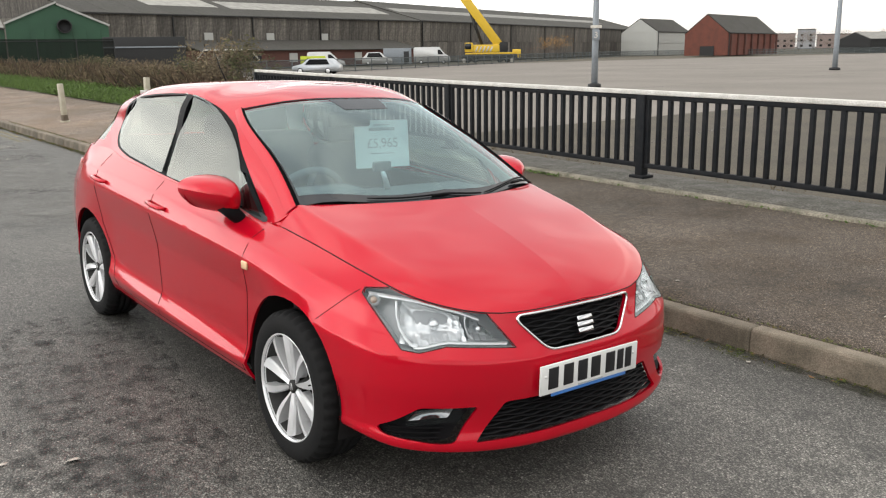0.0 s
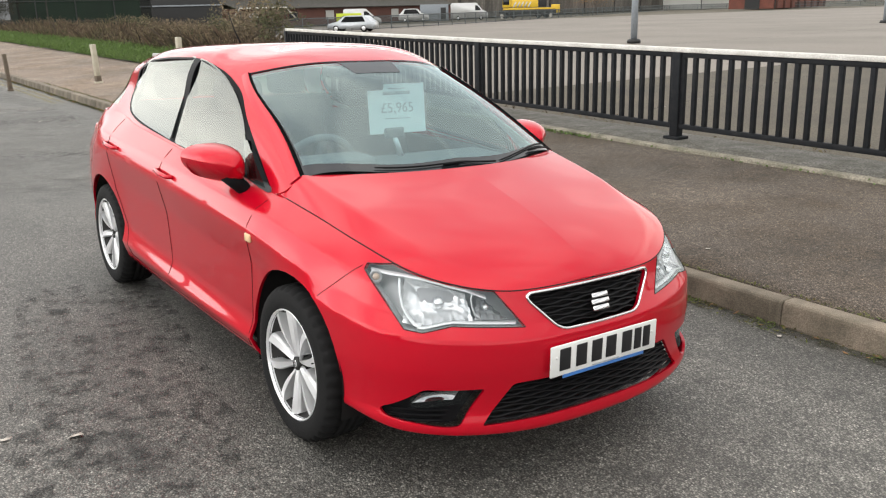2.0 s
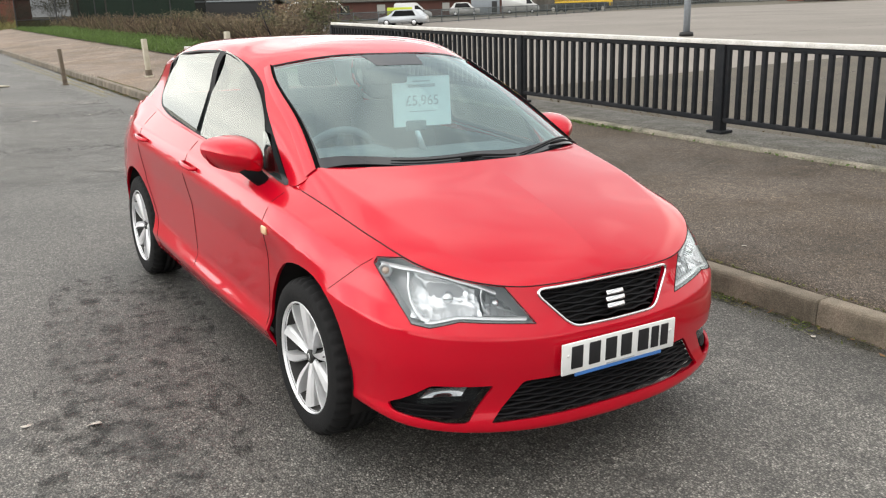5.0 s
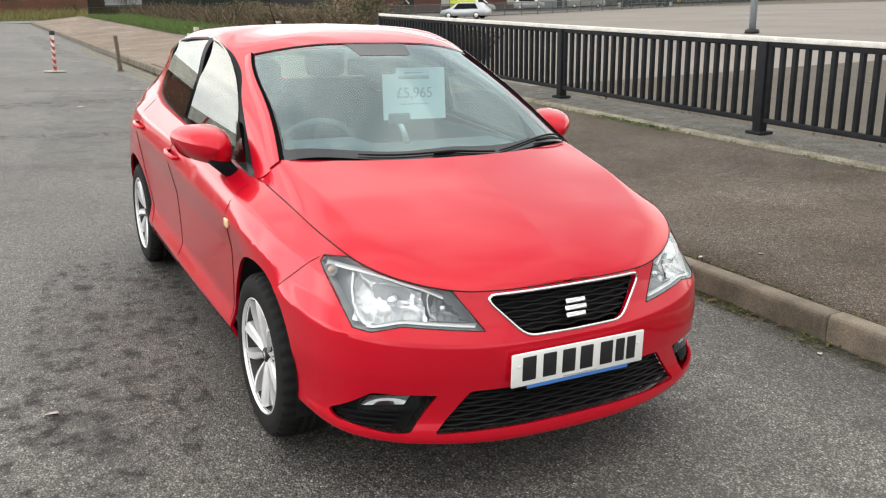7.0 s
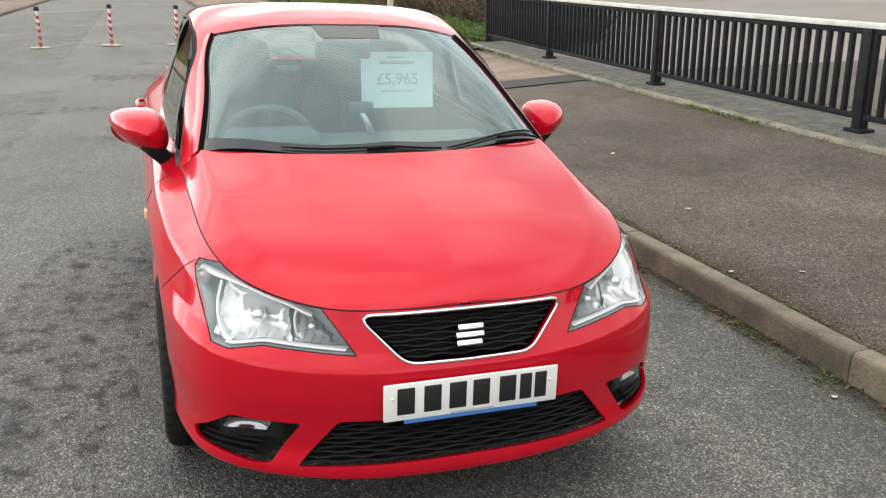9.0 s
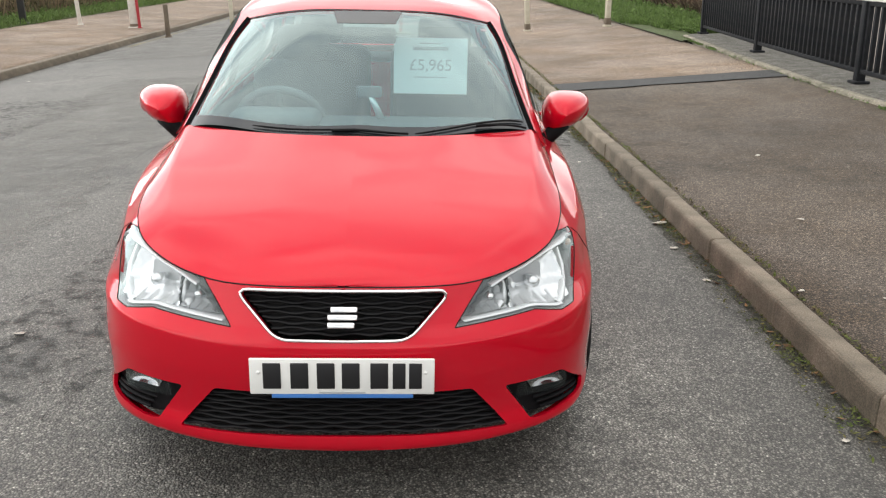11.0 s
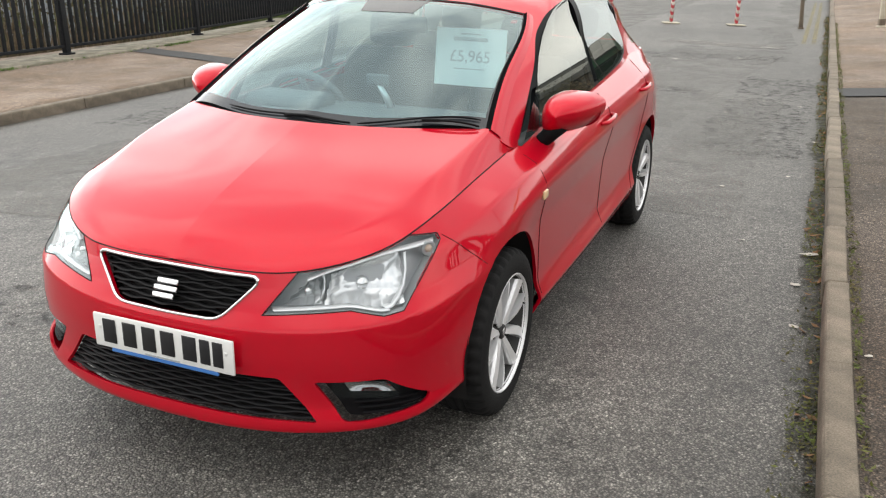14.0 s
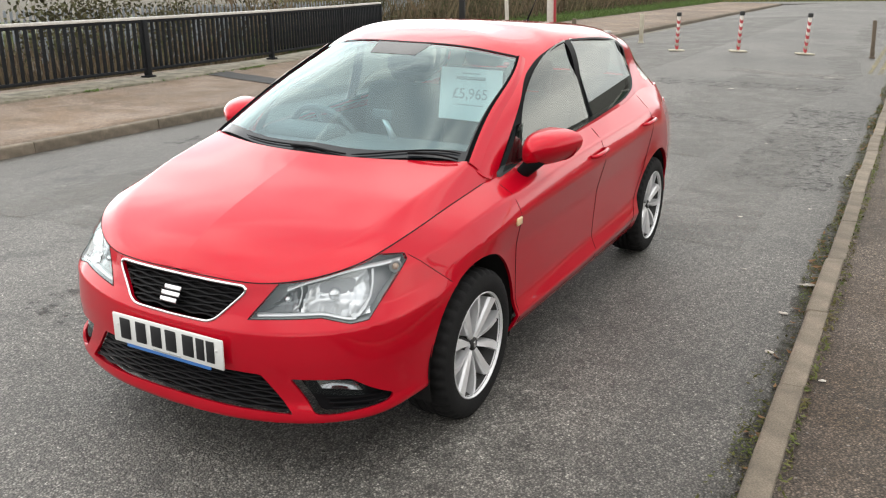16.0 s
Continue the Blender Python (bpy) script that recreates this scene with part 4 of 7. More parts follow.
def shed(name, a, b, depth, eave, ridge, mats, label, bay, z=-0.3, rooflights=(), lean=None, gable_ends=True):
    """A long sheeted shed: its front wall runs from a to b in upright sheets, two storeys of them, under a pitched roof."""
    wall_mat, low_mat, roof_mat = mats
    a, b = Vector((*a, z)), Vector((*b, z))
    d = (b - a)
    length = d.length
    d.normalize()
    back = Vector((-d.y, d.x, 0))
    m = Matrix(((d.x, back.x, 0, a.x), (d.y, back.y, 0, a.y), (0, 0, 1, z), (0, 0, 0, 1)))
    h = base(name, m, label, "building")
    part("wall", box((length, depth, eave - 0.05), (length / 2, depth / 2 + 0.12, eave / 2)), low_mat, h, smooth=False)
    n = max(1, int(length / bay))
    w = length / n
    lo = hi = None
    for k in range(n):
        for which in (0, 1):
            src = (lo, hi)[which]
            if src is None:
                bm = box((w - 0.05, 0.1, eave * 0.5 - 0.08), (0, 0, 0))
                ob = part("wall_sheet", bm, (low_mat, wall_mat)[which], h, smooth=False)
                if which:
                    hi = ob
                else:
                    lo = ob
            else:
                ob = src.copy()
                scene.collection.objects.link(ob)
            ob.location = (w * (k + 0.5), 0.04 - 0.04 * which, eave * (0.25 + 0.5 * which))
    half = depth / 2
    pitch = math.atan2(ridge - eave, half)
    sl = math.hypot(half, ridge - eave) + 0.4
    nr = max(2, int(length / (bay * 2)))
    wr = length / nr
    src = None
    for k in range(nr):
        for s in (0, 1):
            if src is None:
                ob = src = part("roof_sheet", box((wr - 0.03, sl, 0.12), (0, 0, 0)), roof_mat, h, smooth=False)
            else:
                ob = src.copy()
                scene.collection.objects.link(ob)
            ob.matrix_local = pose(wr * (k + 0.5), half / 2 - 0.15 if s == 0 else depth - half / 2 + 0.15, (eave + ridge) / 2, math.degrees(pitch) * (1 if s == 0 else -1), 0, 0)
    for x0, x1, v0, v1 in rooflights:
        q = part("rooflight", box((x1 - x0, sl * (v1 - v0), 0.1), (0, 0, 0)), ROOF_PALE, h, "pale translucent rooflight", smooth=False)
        v = (v0 + v1) / 2
        q.matrix_local = pose((x0 + x1) / 2, half * v, eave + (ridge - eave) * v + 0.1, math.degrees(pitch), 0, 0)
    if gable_ends:
        for x in (0.0, length - 0.1):
            bm = bmesh.new()
            mm = Matrix(((0, 0, 1, x), (1, 0, 0, 0), (0, 1, 0, 0), (0, 0, 0, 1)))
            add_prism(bm, [(0, eave - 0.1), (depth, eave - 0.1), (half, ridge - 0.05)], 0.1, mm)
            part("gable", bm, wall_mat, h, smooth=False)
    part("gutter", box((length, 0.2, 0.2), (length / 2, -0.25, eave - 0.02)), DARK_STEEL, h, smooth=False)
    for k in range(0, n, 6):
        part("downpipe", box((0.16, 0.16, eave), (w * k + 0.1, -0.2, eave / 2)), DARK_STEEL, h, smooth=False)
    if lean:
        x0, x1, out, low, top = lean
        part("lean_to_wall", box((x1 - x0, out - 0.4, low), ((x0 + x1) / 2, -out / 2, low / 2)), BRICK_DARK, h, smooth=False)
        p2 = math.atan2(top - low, out)
        k = part("lean_to_roof", box((x1 - x0, math.hypot(out, top - low) + 0.3, 0.12), (0, 0, 0)), roof_mat, h, smooth=False)
        k.matrix_local = pose((x0 + x1) / 2, -out / 2 - 0.1, (low + top) / 2, math.degrees(p2), 0, 0)
        for i in range(int((x1 - x0) / 7)):
            part("lean_to_window", box((1.6, 0.1, 1.3), (x0 + 3 + 7 * i, -out + 0.18, low * 0.55)), DARK_GLASS if i % 2 else WHITE_REN, h, smooth=False)
        for i in range(3):
            part("vent_panel", box((1.5, 0.1, 1.2), (x0 + 6 + 11.5 * i, -0.12, eave * 0.6)), WHITE_REN, h, "pale square vent panel", smooth=False)
    return h


shed("warehouse", (31.0, 116.4), (97, 131.5), 30, 7.5, 11.6, (CEMENT, CEMENT_PALE, ROOF_SHEET), "long weathered cement-sheeted warehouse with mossy roof", 2.3,
     rooflights=((14, 26, 0.35, 0.68), (28, 64, 0.30, 0.62)), lean=(14, 60, 6, 2.5, 4.0))
shed("warehouse", (97.3, 131.6), (222, 182), 30, 7.6, 11.8, (CEMENT, CEMENT, ROOF_SHEET), "long weathered cement-sheeted warehouse with mossy roof", 3.2, rooflights=((2, 116, 0.42, 0.62),))
shed("brick_works", (-60, 103), (11.2, 97.5), 15, 7.0, 9.5, (BRICK, BRICK, ROOF_PALE), "long orange-brown brick works behind the far bank", 60)
shed("green_shed", (14.6, 91.7), (17.2, 91.4), 12, 4.7, 6.8, (GREEN_CLAD, GREEN_CLAD, ROOF_PALE), "green clad industrial shed with a pale roof", 1.2)
gs = base("green_gable", pose(22.0, 91.0, -0.3, 0, 0, -8), "green clad gable with a large round duct", "building")
part("gable_wall", add_prism(bmesh.new(), [(-4.7, 0), (4.7, 0), (4.7, 4.9), (0, 7.1), (-4.7, 5.2)], 0.3, Matrix(((1, 0, 0, 0), (0, 0, 1, -0.6), (0, 1, 0, 0), (0, 0, 0, 1)))), GREEN_CLAD, gs, smooth=False)
for s_ in (-1, 1):
    r = part("verge_board", box((5.2, 0.5, 0.18), (0, 0, 0)), WHITE_REN, gs, smooth=False)
    r.matrix_local = pose(s_ * 2.4, -0.55, 6.1 - 0.08 * s_, 0, s_ * 23.0, 0)
for k in range(7):
    part("cladding_rib", box((0.06, 0.06, 4.4), (-3.9 + 1.3 * k, -0.63, 2.3)), GREEN_CLAD, gs, smooth=False)
part("duct", lathe([(0.001, 0.0), (0.62, 0.0), (0.68, 0.3), (0.68, 0.8), (0.58, 0.8), (0.58, 0.2), (0.001, 0.2)], 28, "Z", pose(0.5, -0.6, 4.9, 90, 0, 0)), DARK_STEEL, gs, "dark round duct mouth")
rs = shed("brick_hall", (177.6, 119.6), (211, 128), 10.5, 5.2, 9.5, (BRICK, BRICK, ROOF_SHEET), "orange-red brick hall with dark piers and a grey roof", 60)
for k in range(8):
    part("pier", box((0.55, 0.4, 5.0), (1.2 + k * 4.8, -0.25, 2.5)), BRICK_DARK, rs, smooth=False)
part("doorway", box((0.3, 3.4, 2.2), (-0.1, 5.0, 1.1)), DARK_STEEL, rs, "dark wide doorway", smooth=False)
shed("white_gable_shed", (196.5, 155), (217.5, 160), 11, 6.4, 10.0, (WHITE_REN, WHITE_REN, ROOF_SHEET), "white rendered gable-ended shed", 60)
shed("low_shed", (222, 108), (250, 96), 12, 3.4, 5.2, (DARK_STEEL, DARK_STEEL, ROOF_PALE), "low dark shed with a pale roof", 9)
shed("low_shed", (262, 92), (330, 60), 14, 3.6, 4.8, (DARK_STEEL, WHITE_REN, ROOF_PALE), "low dark shed with a pale roof", 9)
ct = base("dark_container", pose(24.4, 73.6, -0.4, 0, 0, -19), "dark brown storage container", "container")
part("container_shell", box((6.6, 2.5, 3.6), (0, 0, 1.8), 0.04), DARK_STEEL, ct)
part("roof_edge", box((6.7, 0.1, 0.12), (0, -1.3, 2.75), 0.02), GALV, ct)
far_rail("security_fence", (6.6, 71.3), (20.5, 69.4), -0.3, 3.3, 2.6, "tall dark mesh security fence", DARK_STEEL, mesh=False)
sf = link("fence_infill", grid_mesh(np.array([[(6.6, 71.35, -0.3), (6.6, 71.35, 3.0)], [(20.5, 69.45, -0.3), (20.5, 69.45, 3.0)]])), mesh_screen("dense_dark_mesh", (0.02, 0.022, 0.02), 0.82))
tagged(sf, "dense dark mesh filling the security fence", "fence", kind="structure")
fr = base("white_pipe_frame", pose(32.7, 75.3, -0.3, 0, 0, -24), "white tubular steel frame beside the yard", "frame")
for k in (-1, 1):
    part("frame_rail", tube([(-2.9, 0.4 * k, 1.4), (-2.1, 0.4 * k, 2.35), (2.1, 0.4 * k, 2.35), (2.9, 0.4 * k, 1.4)], 0.06, 8), WHITE_PAINT, fr)
for k in (-2.1, -0.7, 0.7, 2.1):
    part("frame_leg", box((0.12, 0.9, 2.3), (k, 0, 1.15), 0.02), DARK_STEEL, fr)


hb = base("hazard_board", pose(43.6, 78.5, -0.3, 0, 0, -35), "lime-yellow hazard board on a dark frame beyond the fence", "sign")
part("board", box((2.6, 0.08, 0.8), (0, 0, 1.25), 0.01), material("lime_reflective_sheet", (0.52, 0.62, 0.03), 0.5), hb)
for k in (-1, 1):
    part("leg", box((0.08, 0.08, 1.3), (k * 1.1, 0.06, 0.65), 0.01), DARK_STEEL, hb)
    part("cross_bar", box((0.5, 0.02, 0.14), (k * 0.7, -0.05, 1.25), 0.0, pose(0, 0, 0, 0, 35 * k, 0)), DARK_STEEL, hb)


# the skyline far beyond the car park
def block(x, y, w, d, h, yaw, mat, label):
    b = base("apartment_block", pose(x, y, -0.5, 0, 0, yaw), label, "building")
    part("wall", box((w, d, h), (0, 0, h / 2)), mat, b, smooth=False)
    part("roof", box((w + 0.6, d + 0.6, 0.5), (0, 0, h + 0.25)), ROOF_SHEET, b, smooth=False)
    n = max(2, int(w / 5))
    src = None
    for i in range(n):
        for k in range(max(1, int(h / 4))):
            if src is None:
                src = ob = part("window", box((2.0, 0.2, 1.6), (0, 0, 0)), DARK_GLASS, b, smooth=False)
            else:
                ob = src.copy()
                scene.collection.objects.link(ob)
            ob.location = (-w / 2 + (i + 0.5) * w / n, -d / 2 - 0.05, 2.4 + 4.0 * k)


FAR_BRICK = material("hazy_distant_brick", (0.26, 0.20, 0.18), 0.95, second=(0.20, 0.17, 0.16), grain=0.1)
FAR_GREY = material("hazy_distant_concrete", (0.30, 0.30, 0.31), 0.95, second=(0.24, 0.24, 0.25), grain=0.1)
block(640, 384, 20, 14, 11.5, -60, FAR_BRICK, "distant brown brick apartment block")
block(650, 369, 13, 14, 14.5, -60, FAR_GREY, "distant grey apartment block")
block(660, 352, 24, 14, 10.5, -60, FAR_BRICK, "distant brown brick apartment block")


def palisade(name, a, b, z, h, label):
    """Upright pressed-steel pales with split tops on two rails."""
    holder = base(name, Matrix(), label, "fence", kind="structure")
    a, b = Vector((*a, z)), Vector((*b, z))
    d = b - a
    yaw = math.atan2(d.y, d.x)
    n = int(d.length / 0.155)
    pale = None
    for k in range(n):
        p = a + d * (k + 0.5) / n
        if pale is None:
            bm = add_prism(bmesh.new(), [(-0.034, 0), (0.034, 0), (0.034, h - 0.06), (0.018, h), (0, h - 0.05), (-0.018, h), (-0.034, h - 0.06)], 0.012, Matrix(((1, 0, 0, 0), (0, 0, 1, 0), (0, 1, 0, 0), (0, 0, 0, 1))))
            pale = ob = part("pale", bm, GALV, holder, smooth=False)
        else:
            ob = pale.copy()
            scene.collection.objects.link(ob)
        ob.matrix_local = Matrix.Translation(p) @ Matrix.Rotation(yaw, 4, "Z")
    for zz in (0.35, h - 0.35):
        part("rail", tube([a + Vector((0, 0, zz)), b + Vector((0, 0, zz))], 0.025, 6), GALV, holder)


palisade("palisade_fence", (-15.2, 3.0), (-15.4, 29.0), -0.5, 1.85, "grey galvanised palisade fence behind the far railing")


# ---- the red hatchback: body surface ----
# Plan of the body at its widest, from the middle of the nose round to the middle of the tail.
PLAN = [(0, 0.008), (0.25, 0.020), (0.45, 0.066), (0.60, 0.130), (0.70, 0.212), (0.765, 0.33), (0.805, 0.50), (0.832, 0.75), (0.842, 1.1),
        (0.846, 2.0), (0.846, 2.8), (0.842, 3.28), (0.812, 3.62), (0.735, 3.84), (0.55, 3.965), (0.25, 4.02), (0, 4.03)]
# Stations on it: nose, grille corner, corner, lamp end, front axle, door front, middle, rear door, rear axle, tail corner, tail.
STATION = [(0, 0.008), (0.32, 0.033), (0.70, 0.212), (0.800, 0.47), (0.834, 0.80), (0.842, 1.15), (0.846, 2.10), (0.846, 2.85), (0.842, 3.28), (0.80, 3.67), (0, 4.03)]
# Rings from the sill up: height and inset at each station.
RINGS = [
    ("lip_under", (0.193, 0.198, 0.229, 0.255, 0.25, 0.205, 0.205, 0.215, 0.24, 0.27, 0.28), (0.05, 0.05, 0.05, 0.06, 0.09, 0.10, 0.10, 0.10, 0.09, 0.08, 0.06)),
    ("lip", (0.212, 0.218, 0.246, 0.272, 0.265, 0.222, 0.222, 0.232, 0.26, 0.29, 0.30), (-0.008, -0.008, -0.004, 0.010, 0.02, 0.050, 0.050, 0.050, 0.02, 0.02, 0.0)),
    ("sill", (0.30, 0.30, 0.305, 0.31, 0.33, 0.300, 0.312, 0.335, 0.36, 0.37, 0.39), (0.003, 0.003, 0.004, 0.004, 0.008, 0.008, 0.007, 0.008, 0.006, 0.004, 0.004)),
    ("bumper", (0.44, 0.44, 0.45, 0.46, 0.47, 0.372, 0.390, 0.425, 0.48, 0.50, 0.52), (0.0, 0.0, 0.0, 0.0, 0.004, 0.032, 0.042, 0.040, 0.002, 0.0, 0.0)),
    ("crease", (0.530, 0.537, 0.572, 0.598, 0.62, 0.62, 0.64, 0.66, 0.66, 0.64, 0.64), (0.002, 0.006, 0.010, 0.008, 0.006, 0.029, 0.034, 0.030, 0.004, 0.0, 0.0)),
    ("waist", (0.578, 0.588, 0.622, 0.655, 0.715, 0.755, 0.795, 0.825, 0.83, 0.78, 0.76), (0.020, 0.034, 0.044, 0.038, 0.012, 0.002, 0.0, 0.0, 0.003, 0.012, 0.01)),
    ("shoulder", (0.645, 0.648, 0.692, 0.735, 0.802, 0.840, 0.888, 0.914, 0.925, 0.885, 0.86), (0.052, 0.058, 0.076, 0.066, 0.050, 0.038, 0.036, 0.036, 0.040, 0.048, 0.05)),
    ("edge", (0.688, 0.691, 0.754, 0.812, 0.862, 0.900, 0.952, 0.990, 1.02, 1.01, 1.00), (0.076, 0.071, 0.120, 0.124, 0.136, 0.132, 0.104, 0.118, 0.150, 0.125, 0.10)),
]


def body_wrap(nu=170, per=7):
    plan = np.array(PLAN)
    s = np.r_[0, np.cumsum(np.hypot(*np.diff(plan, axis=0).T))]
    t = np.linspace(0, 1, nu)
    t = s[-1] * (0.72 * t + 0.28 * (t - np.sin(2 * np.pi * t) / (2 * np.pi)))
    fine = np.linspace(0, s[-1], 4000)
    curve = spline(s, plan, fine)
    stations = np.array([fine[np.argmin(np.hypot(*(curve - np.array(q)).T))] for q in STATION])
    p = spline(s, plan, t)
    d = np.gradient(p, t, axis=0)
    d /= np.linalg.norm(d, axis=1)[:, None]
    out = np.c_[d[:, 1], -d[:, 0]]
    out[0], out[-1] = (0, -1), (0, 1)
    z = np.array([mono(stations, r[1], t) for r in RINGS])
    inset = np.array([mono(stations, r[2], t) for r in RINGS])
    k = np.array([0, 0.05, 0.21, 0.43, 0.60, 0.72, 0.86, 1.0])
    v = np.r_[np.concatenate([np.linspace(a, b, per, endpoint=False) for a, b in zip(k, k[1:])]), 1.0]
    # half of the curve between rings stays straight, which leaves a soft crease along each ring
    seg = np.clip(np.searchsorted(k, v, side="right") - 1, 0, len(k) - 2)
    w = ((v - k[seg]) / (k[seg + 1] - k[seg]))[:, None]
    crisp = np.interp(p[:, 1], [0.3, 0.9, 3.2, 3.9], [0.80, 0.80, 0.78, 0.45])[None, :]
    zz, ii = (crisp * (q[seg] * (1 - w) + q[seg + 1] * w) + (1 - crisp) * spline(k, q, v) for q in (z, inset))
    half = np.stack([p[None, :, 0] - out[None, :, 0] * ii, p[None, :, 1] - out[None, :, 1] * ii, zz], axis=2)
    half[:, 0, 0] = half[:, -1, 0] = 0
    return half


HALF = body_wrap()
EDGE = HALF[-1]          # the body's top edge: bonnet edge, then the foot of the glass


def both(half):
    """Both sides of a half grid whose first column lies on the car's middle."""
    return np.concatenate([half[:, :0:-1] * (-1, 1, 1), half], axis=1)


def carve(bm, planes, near):
    """Cuts the faces that near picks along planes (place, outward normal) and gives those inside all of them."""
    faces = [f for f in bm.faces if near(f.calc_center_median())]
    for co, no in planes:
        geom = set(faces)
        for f in faces:
            geom.update(f.edges)
            geom.update(f.verts)
        got = bmesh.ops.bisect_plane(bm, geom=list(geom), dist=1e-5, plane_co=co, plane_no=no)["geom"]
        co, no = Vector(co), Vector(no)
        faces = [f for f in got if isinstance(f, bmesh.types.BMFace) and (f.calc_center_median() - co).dot(no) < 0]
    return faces


def outline_planes(points, ax, across):
    """Planes through the sides of a convex outline, seen along one way: ax gives each outline point's place, across is that way."""
    w = [Vector(ax(*q)) for q in points]
    mid = sum(w, Vector()) / len(w)
    out = []
    for a, b in zip(w, w[1:] + w[:1]):
        n = (b - a).cross(Vector(across))
        if n.length < 1e-9:
            continue
        n.normalize()
        out.append((a, n if (mid - a).dot(n) < 0 else -n))
    return out


def take(bm, faces, into=None):
    """Moves faces out of bm into a mesh of their own, or into a given one."""
    nb, vs = into or bmesh.new(), {}
    for f in faces:
        for v in f.verts:
            if v not in vs:
                vs[v] = nb.verts.new(v.co)
        nb.faces.new([vs[v] for v in f.verts])
    bmesh.ops.delete(bm, geom=faces, context="FACES")
    return nb


def side(y, z):
    return (0, y, z)


def front(x, z):
    return (x, 0, z)


def rounded(points, r, n=4):
    """A convex outline with its corners rounded; r is one radius or one for each corner."""
    out = []
    m = len(points)
    for i in range(m):
        p, a, b = (Vector(points[j % m]) for j in (i, i - 1, i + 1))
        ra = min(r[i] if hasattr(r, "__len__") else r, (a - p).length * 0.48, (b - p).length * 0.48)
        s, e = p + (a - p).normalized() * ra, p + (b - p).normalized() * ra
        for k in range(n + 1):
            t = k / n
            out.append(tuple(s * (1 - t) ** 2 + p * 2 * t * (1 - t) + e * t * t))
    return out


def shell(bm, depth):
    """Gives an open skin thickness by turning its rim inwards."""
    rim = [e for e in bm.edges if e.is_boundary]
    for e in rim:
        e.smooth = False
    bm.normal_update()
    normals = {v: v.normal.copy() for e in rim for v in e.verts}
    got = bmesh.ops.extrude_edge_only(bm, edges=rim)["geom"]
    lookup = {tuple(round(c, 6) for c in v.co): n for v, n in normals.items()}
    for v in [g for g in got if isinstance(g, bmesh.types.BMVert)]:
        n = lookup.get(tuple(round(c, 6) for c in v.co))
        if n:
            v.co -= n * depth
    return bm


car = base("hatchback_car", LEVEL.copy(), "glossy red five-door hatchback with silver alloy wheels parked on the road", "car")
skin = grid_mesh(both(HALF), flip=True)
bmesh.ops.remove_doubles(skin, verts=skin.verts, dist=1e-5)
bmesh.ops.recalc_face_normals(skin, faces=skin.faces)

# wheel arches
AXLES = (0.813, 3.281)
for ya in AXLES:
    for s in (-1, 1):
        ring = [(ya + 0.352 * math.cos(2 * math.pi * k / 40), 0.315 + 0.352 * math.sin(2 * math.pi * k / 40)) for k in range(40)]
        bmesh.ops.delete(skin, geom=carve(skin, outline_planes(ring, side, (1, 0, 0)), lambda c, s=s, ya=ya: c.x * s > 0.45 and abs(c.y - ya) < 0.6), context="FACES")

# openings in the nose
GRILLE = rounded([(-0.302, 0.676), (0.302, 0.676), (0.186, 0.556), (-0.186, 0.556)], 0.035)
INTAKE = rounded([(-0.372, 0.392), (0.372, 0.392), (0.486, 0.258), (-0.486, 0.258)], 0.012)
grille_skin = take(skin, carve(skin, outline_planes(GRILLE, front, (0, 1, 0)), lambda c: c.y < 0.4 and abs(c.x) < 0.45))
intake_skin = take(skin, carve(skin, outline_planes(INTAKE, front, (0, 1, 0)), lambda c: c.y < 0.4 and abs(c.x) < 0.6 and c.z < 0.45))
fog_skins, lamp_skins = [], []
for s in (-1, 1):
    FOG = rounded([(s * 0.470, 0.386), (s * 0.655, 0.394), (s * 0.748, 0.312), (s * 0.742, 0.288), (s * 0.60, 0.262), (s * 0.556, 0.264)], 0.014)
    fog_skins.append((s, take(skin, carve(skin, outline_planes(FOG, front, (0, 1, 0)), lambda c, s=s: c.y < 0.5 and c.x * s > 0.3 and c.z < 0.5))))
    # the headlamp, seen from outside the corner: q runs across that view
    def corner(q, z, s=s):
        return (s * 0.82 * q, 0.57 * q, z)
    halves = ([(0.296, 0.577), (0.545, 0.600), (0.545, 0.80), (0.418, 0.712)], [(0.545, 0.600), (0.64, 0.584), (0.70, 0.592), (0.838, 0.750), (0.828, 0.768), (0.545, 0.80)])
    lamp = None
    for h in halves:
        lamp = take(skin, carve(skin, outline_planes(h, corner, (s * -0.57, 0.82, 0)), lambda c, s=s: c.y < 0.8 and c.x * s > 0.2 and c.z > 0.5), lamp)
    bmesh.ops.remove_doubles(lamp, verts=lamp.verts, dist=2e-4)
    lamp_skins.append((s, lamp))

# panels, each lifted out of the skin
panels = []
for s in (-1, 1):
    panels.append(("front_door", take(skin, carve(skin, outline_planes([(1.185, 0.262), (2.155, 0.270), (2.215, 1.20), (1.03, 1.20), (1.145, 0.75)], side, (1, 0, 0)), lambda c, s=s: c.x * s > 0.4 and 0.9 < c.y < 2.3))))
    panels.append(("rear_door", take(skin, carve(skin, outline_planes([(2.160, 0.270), (2.80, 0.285), (3.02, 0.62), (3.16, 1.20), (2.220, 1.20)], side, (1, 0, 0)), lambda c, s=s: c.x * s > 0.4 and 2.0 < c.y < 3.3))))
    panels.append(("front_wing", take(skin, carve(skin, outline_planes([(0.458, 0.760), (0.605, 0.630), (1.05, 0.20), (1.25, 0.20), (1.25, 1.1), (0.458, 1.1)], side, (1, 0, 0)), lambda c, s=s: c.x * s > 0.4 and 0.2 < c.y < 1.3))))
bumper = take(skin, [f for f in skin.faces if f.calc_center_median().y < 0.85])
panels.append(("front_bumper", bumper))
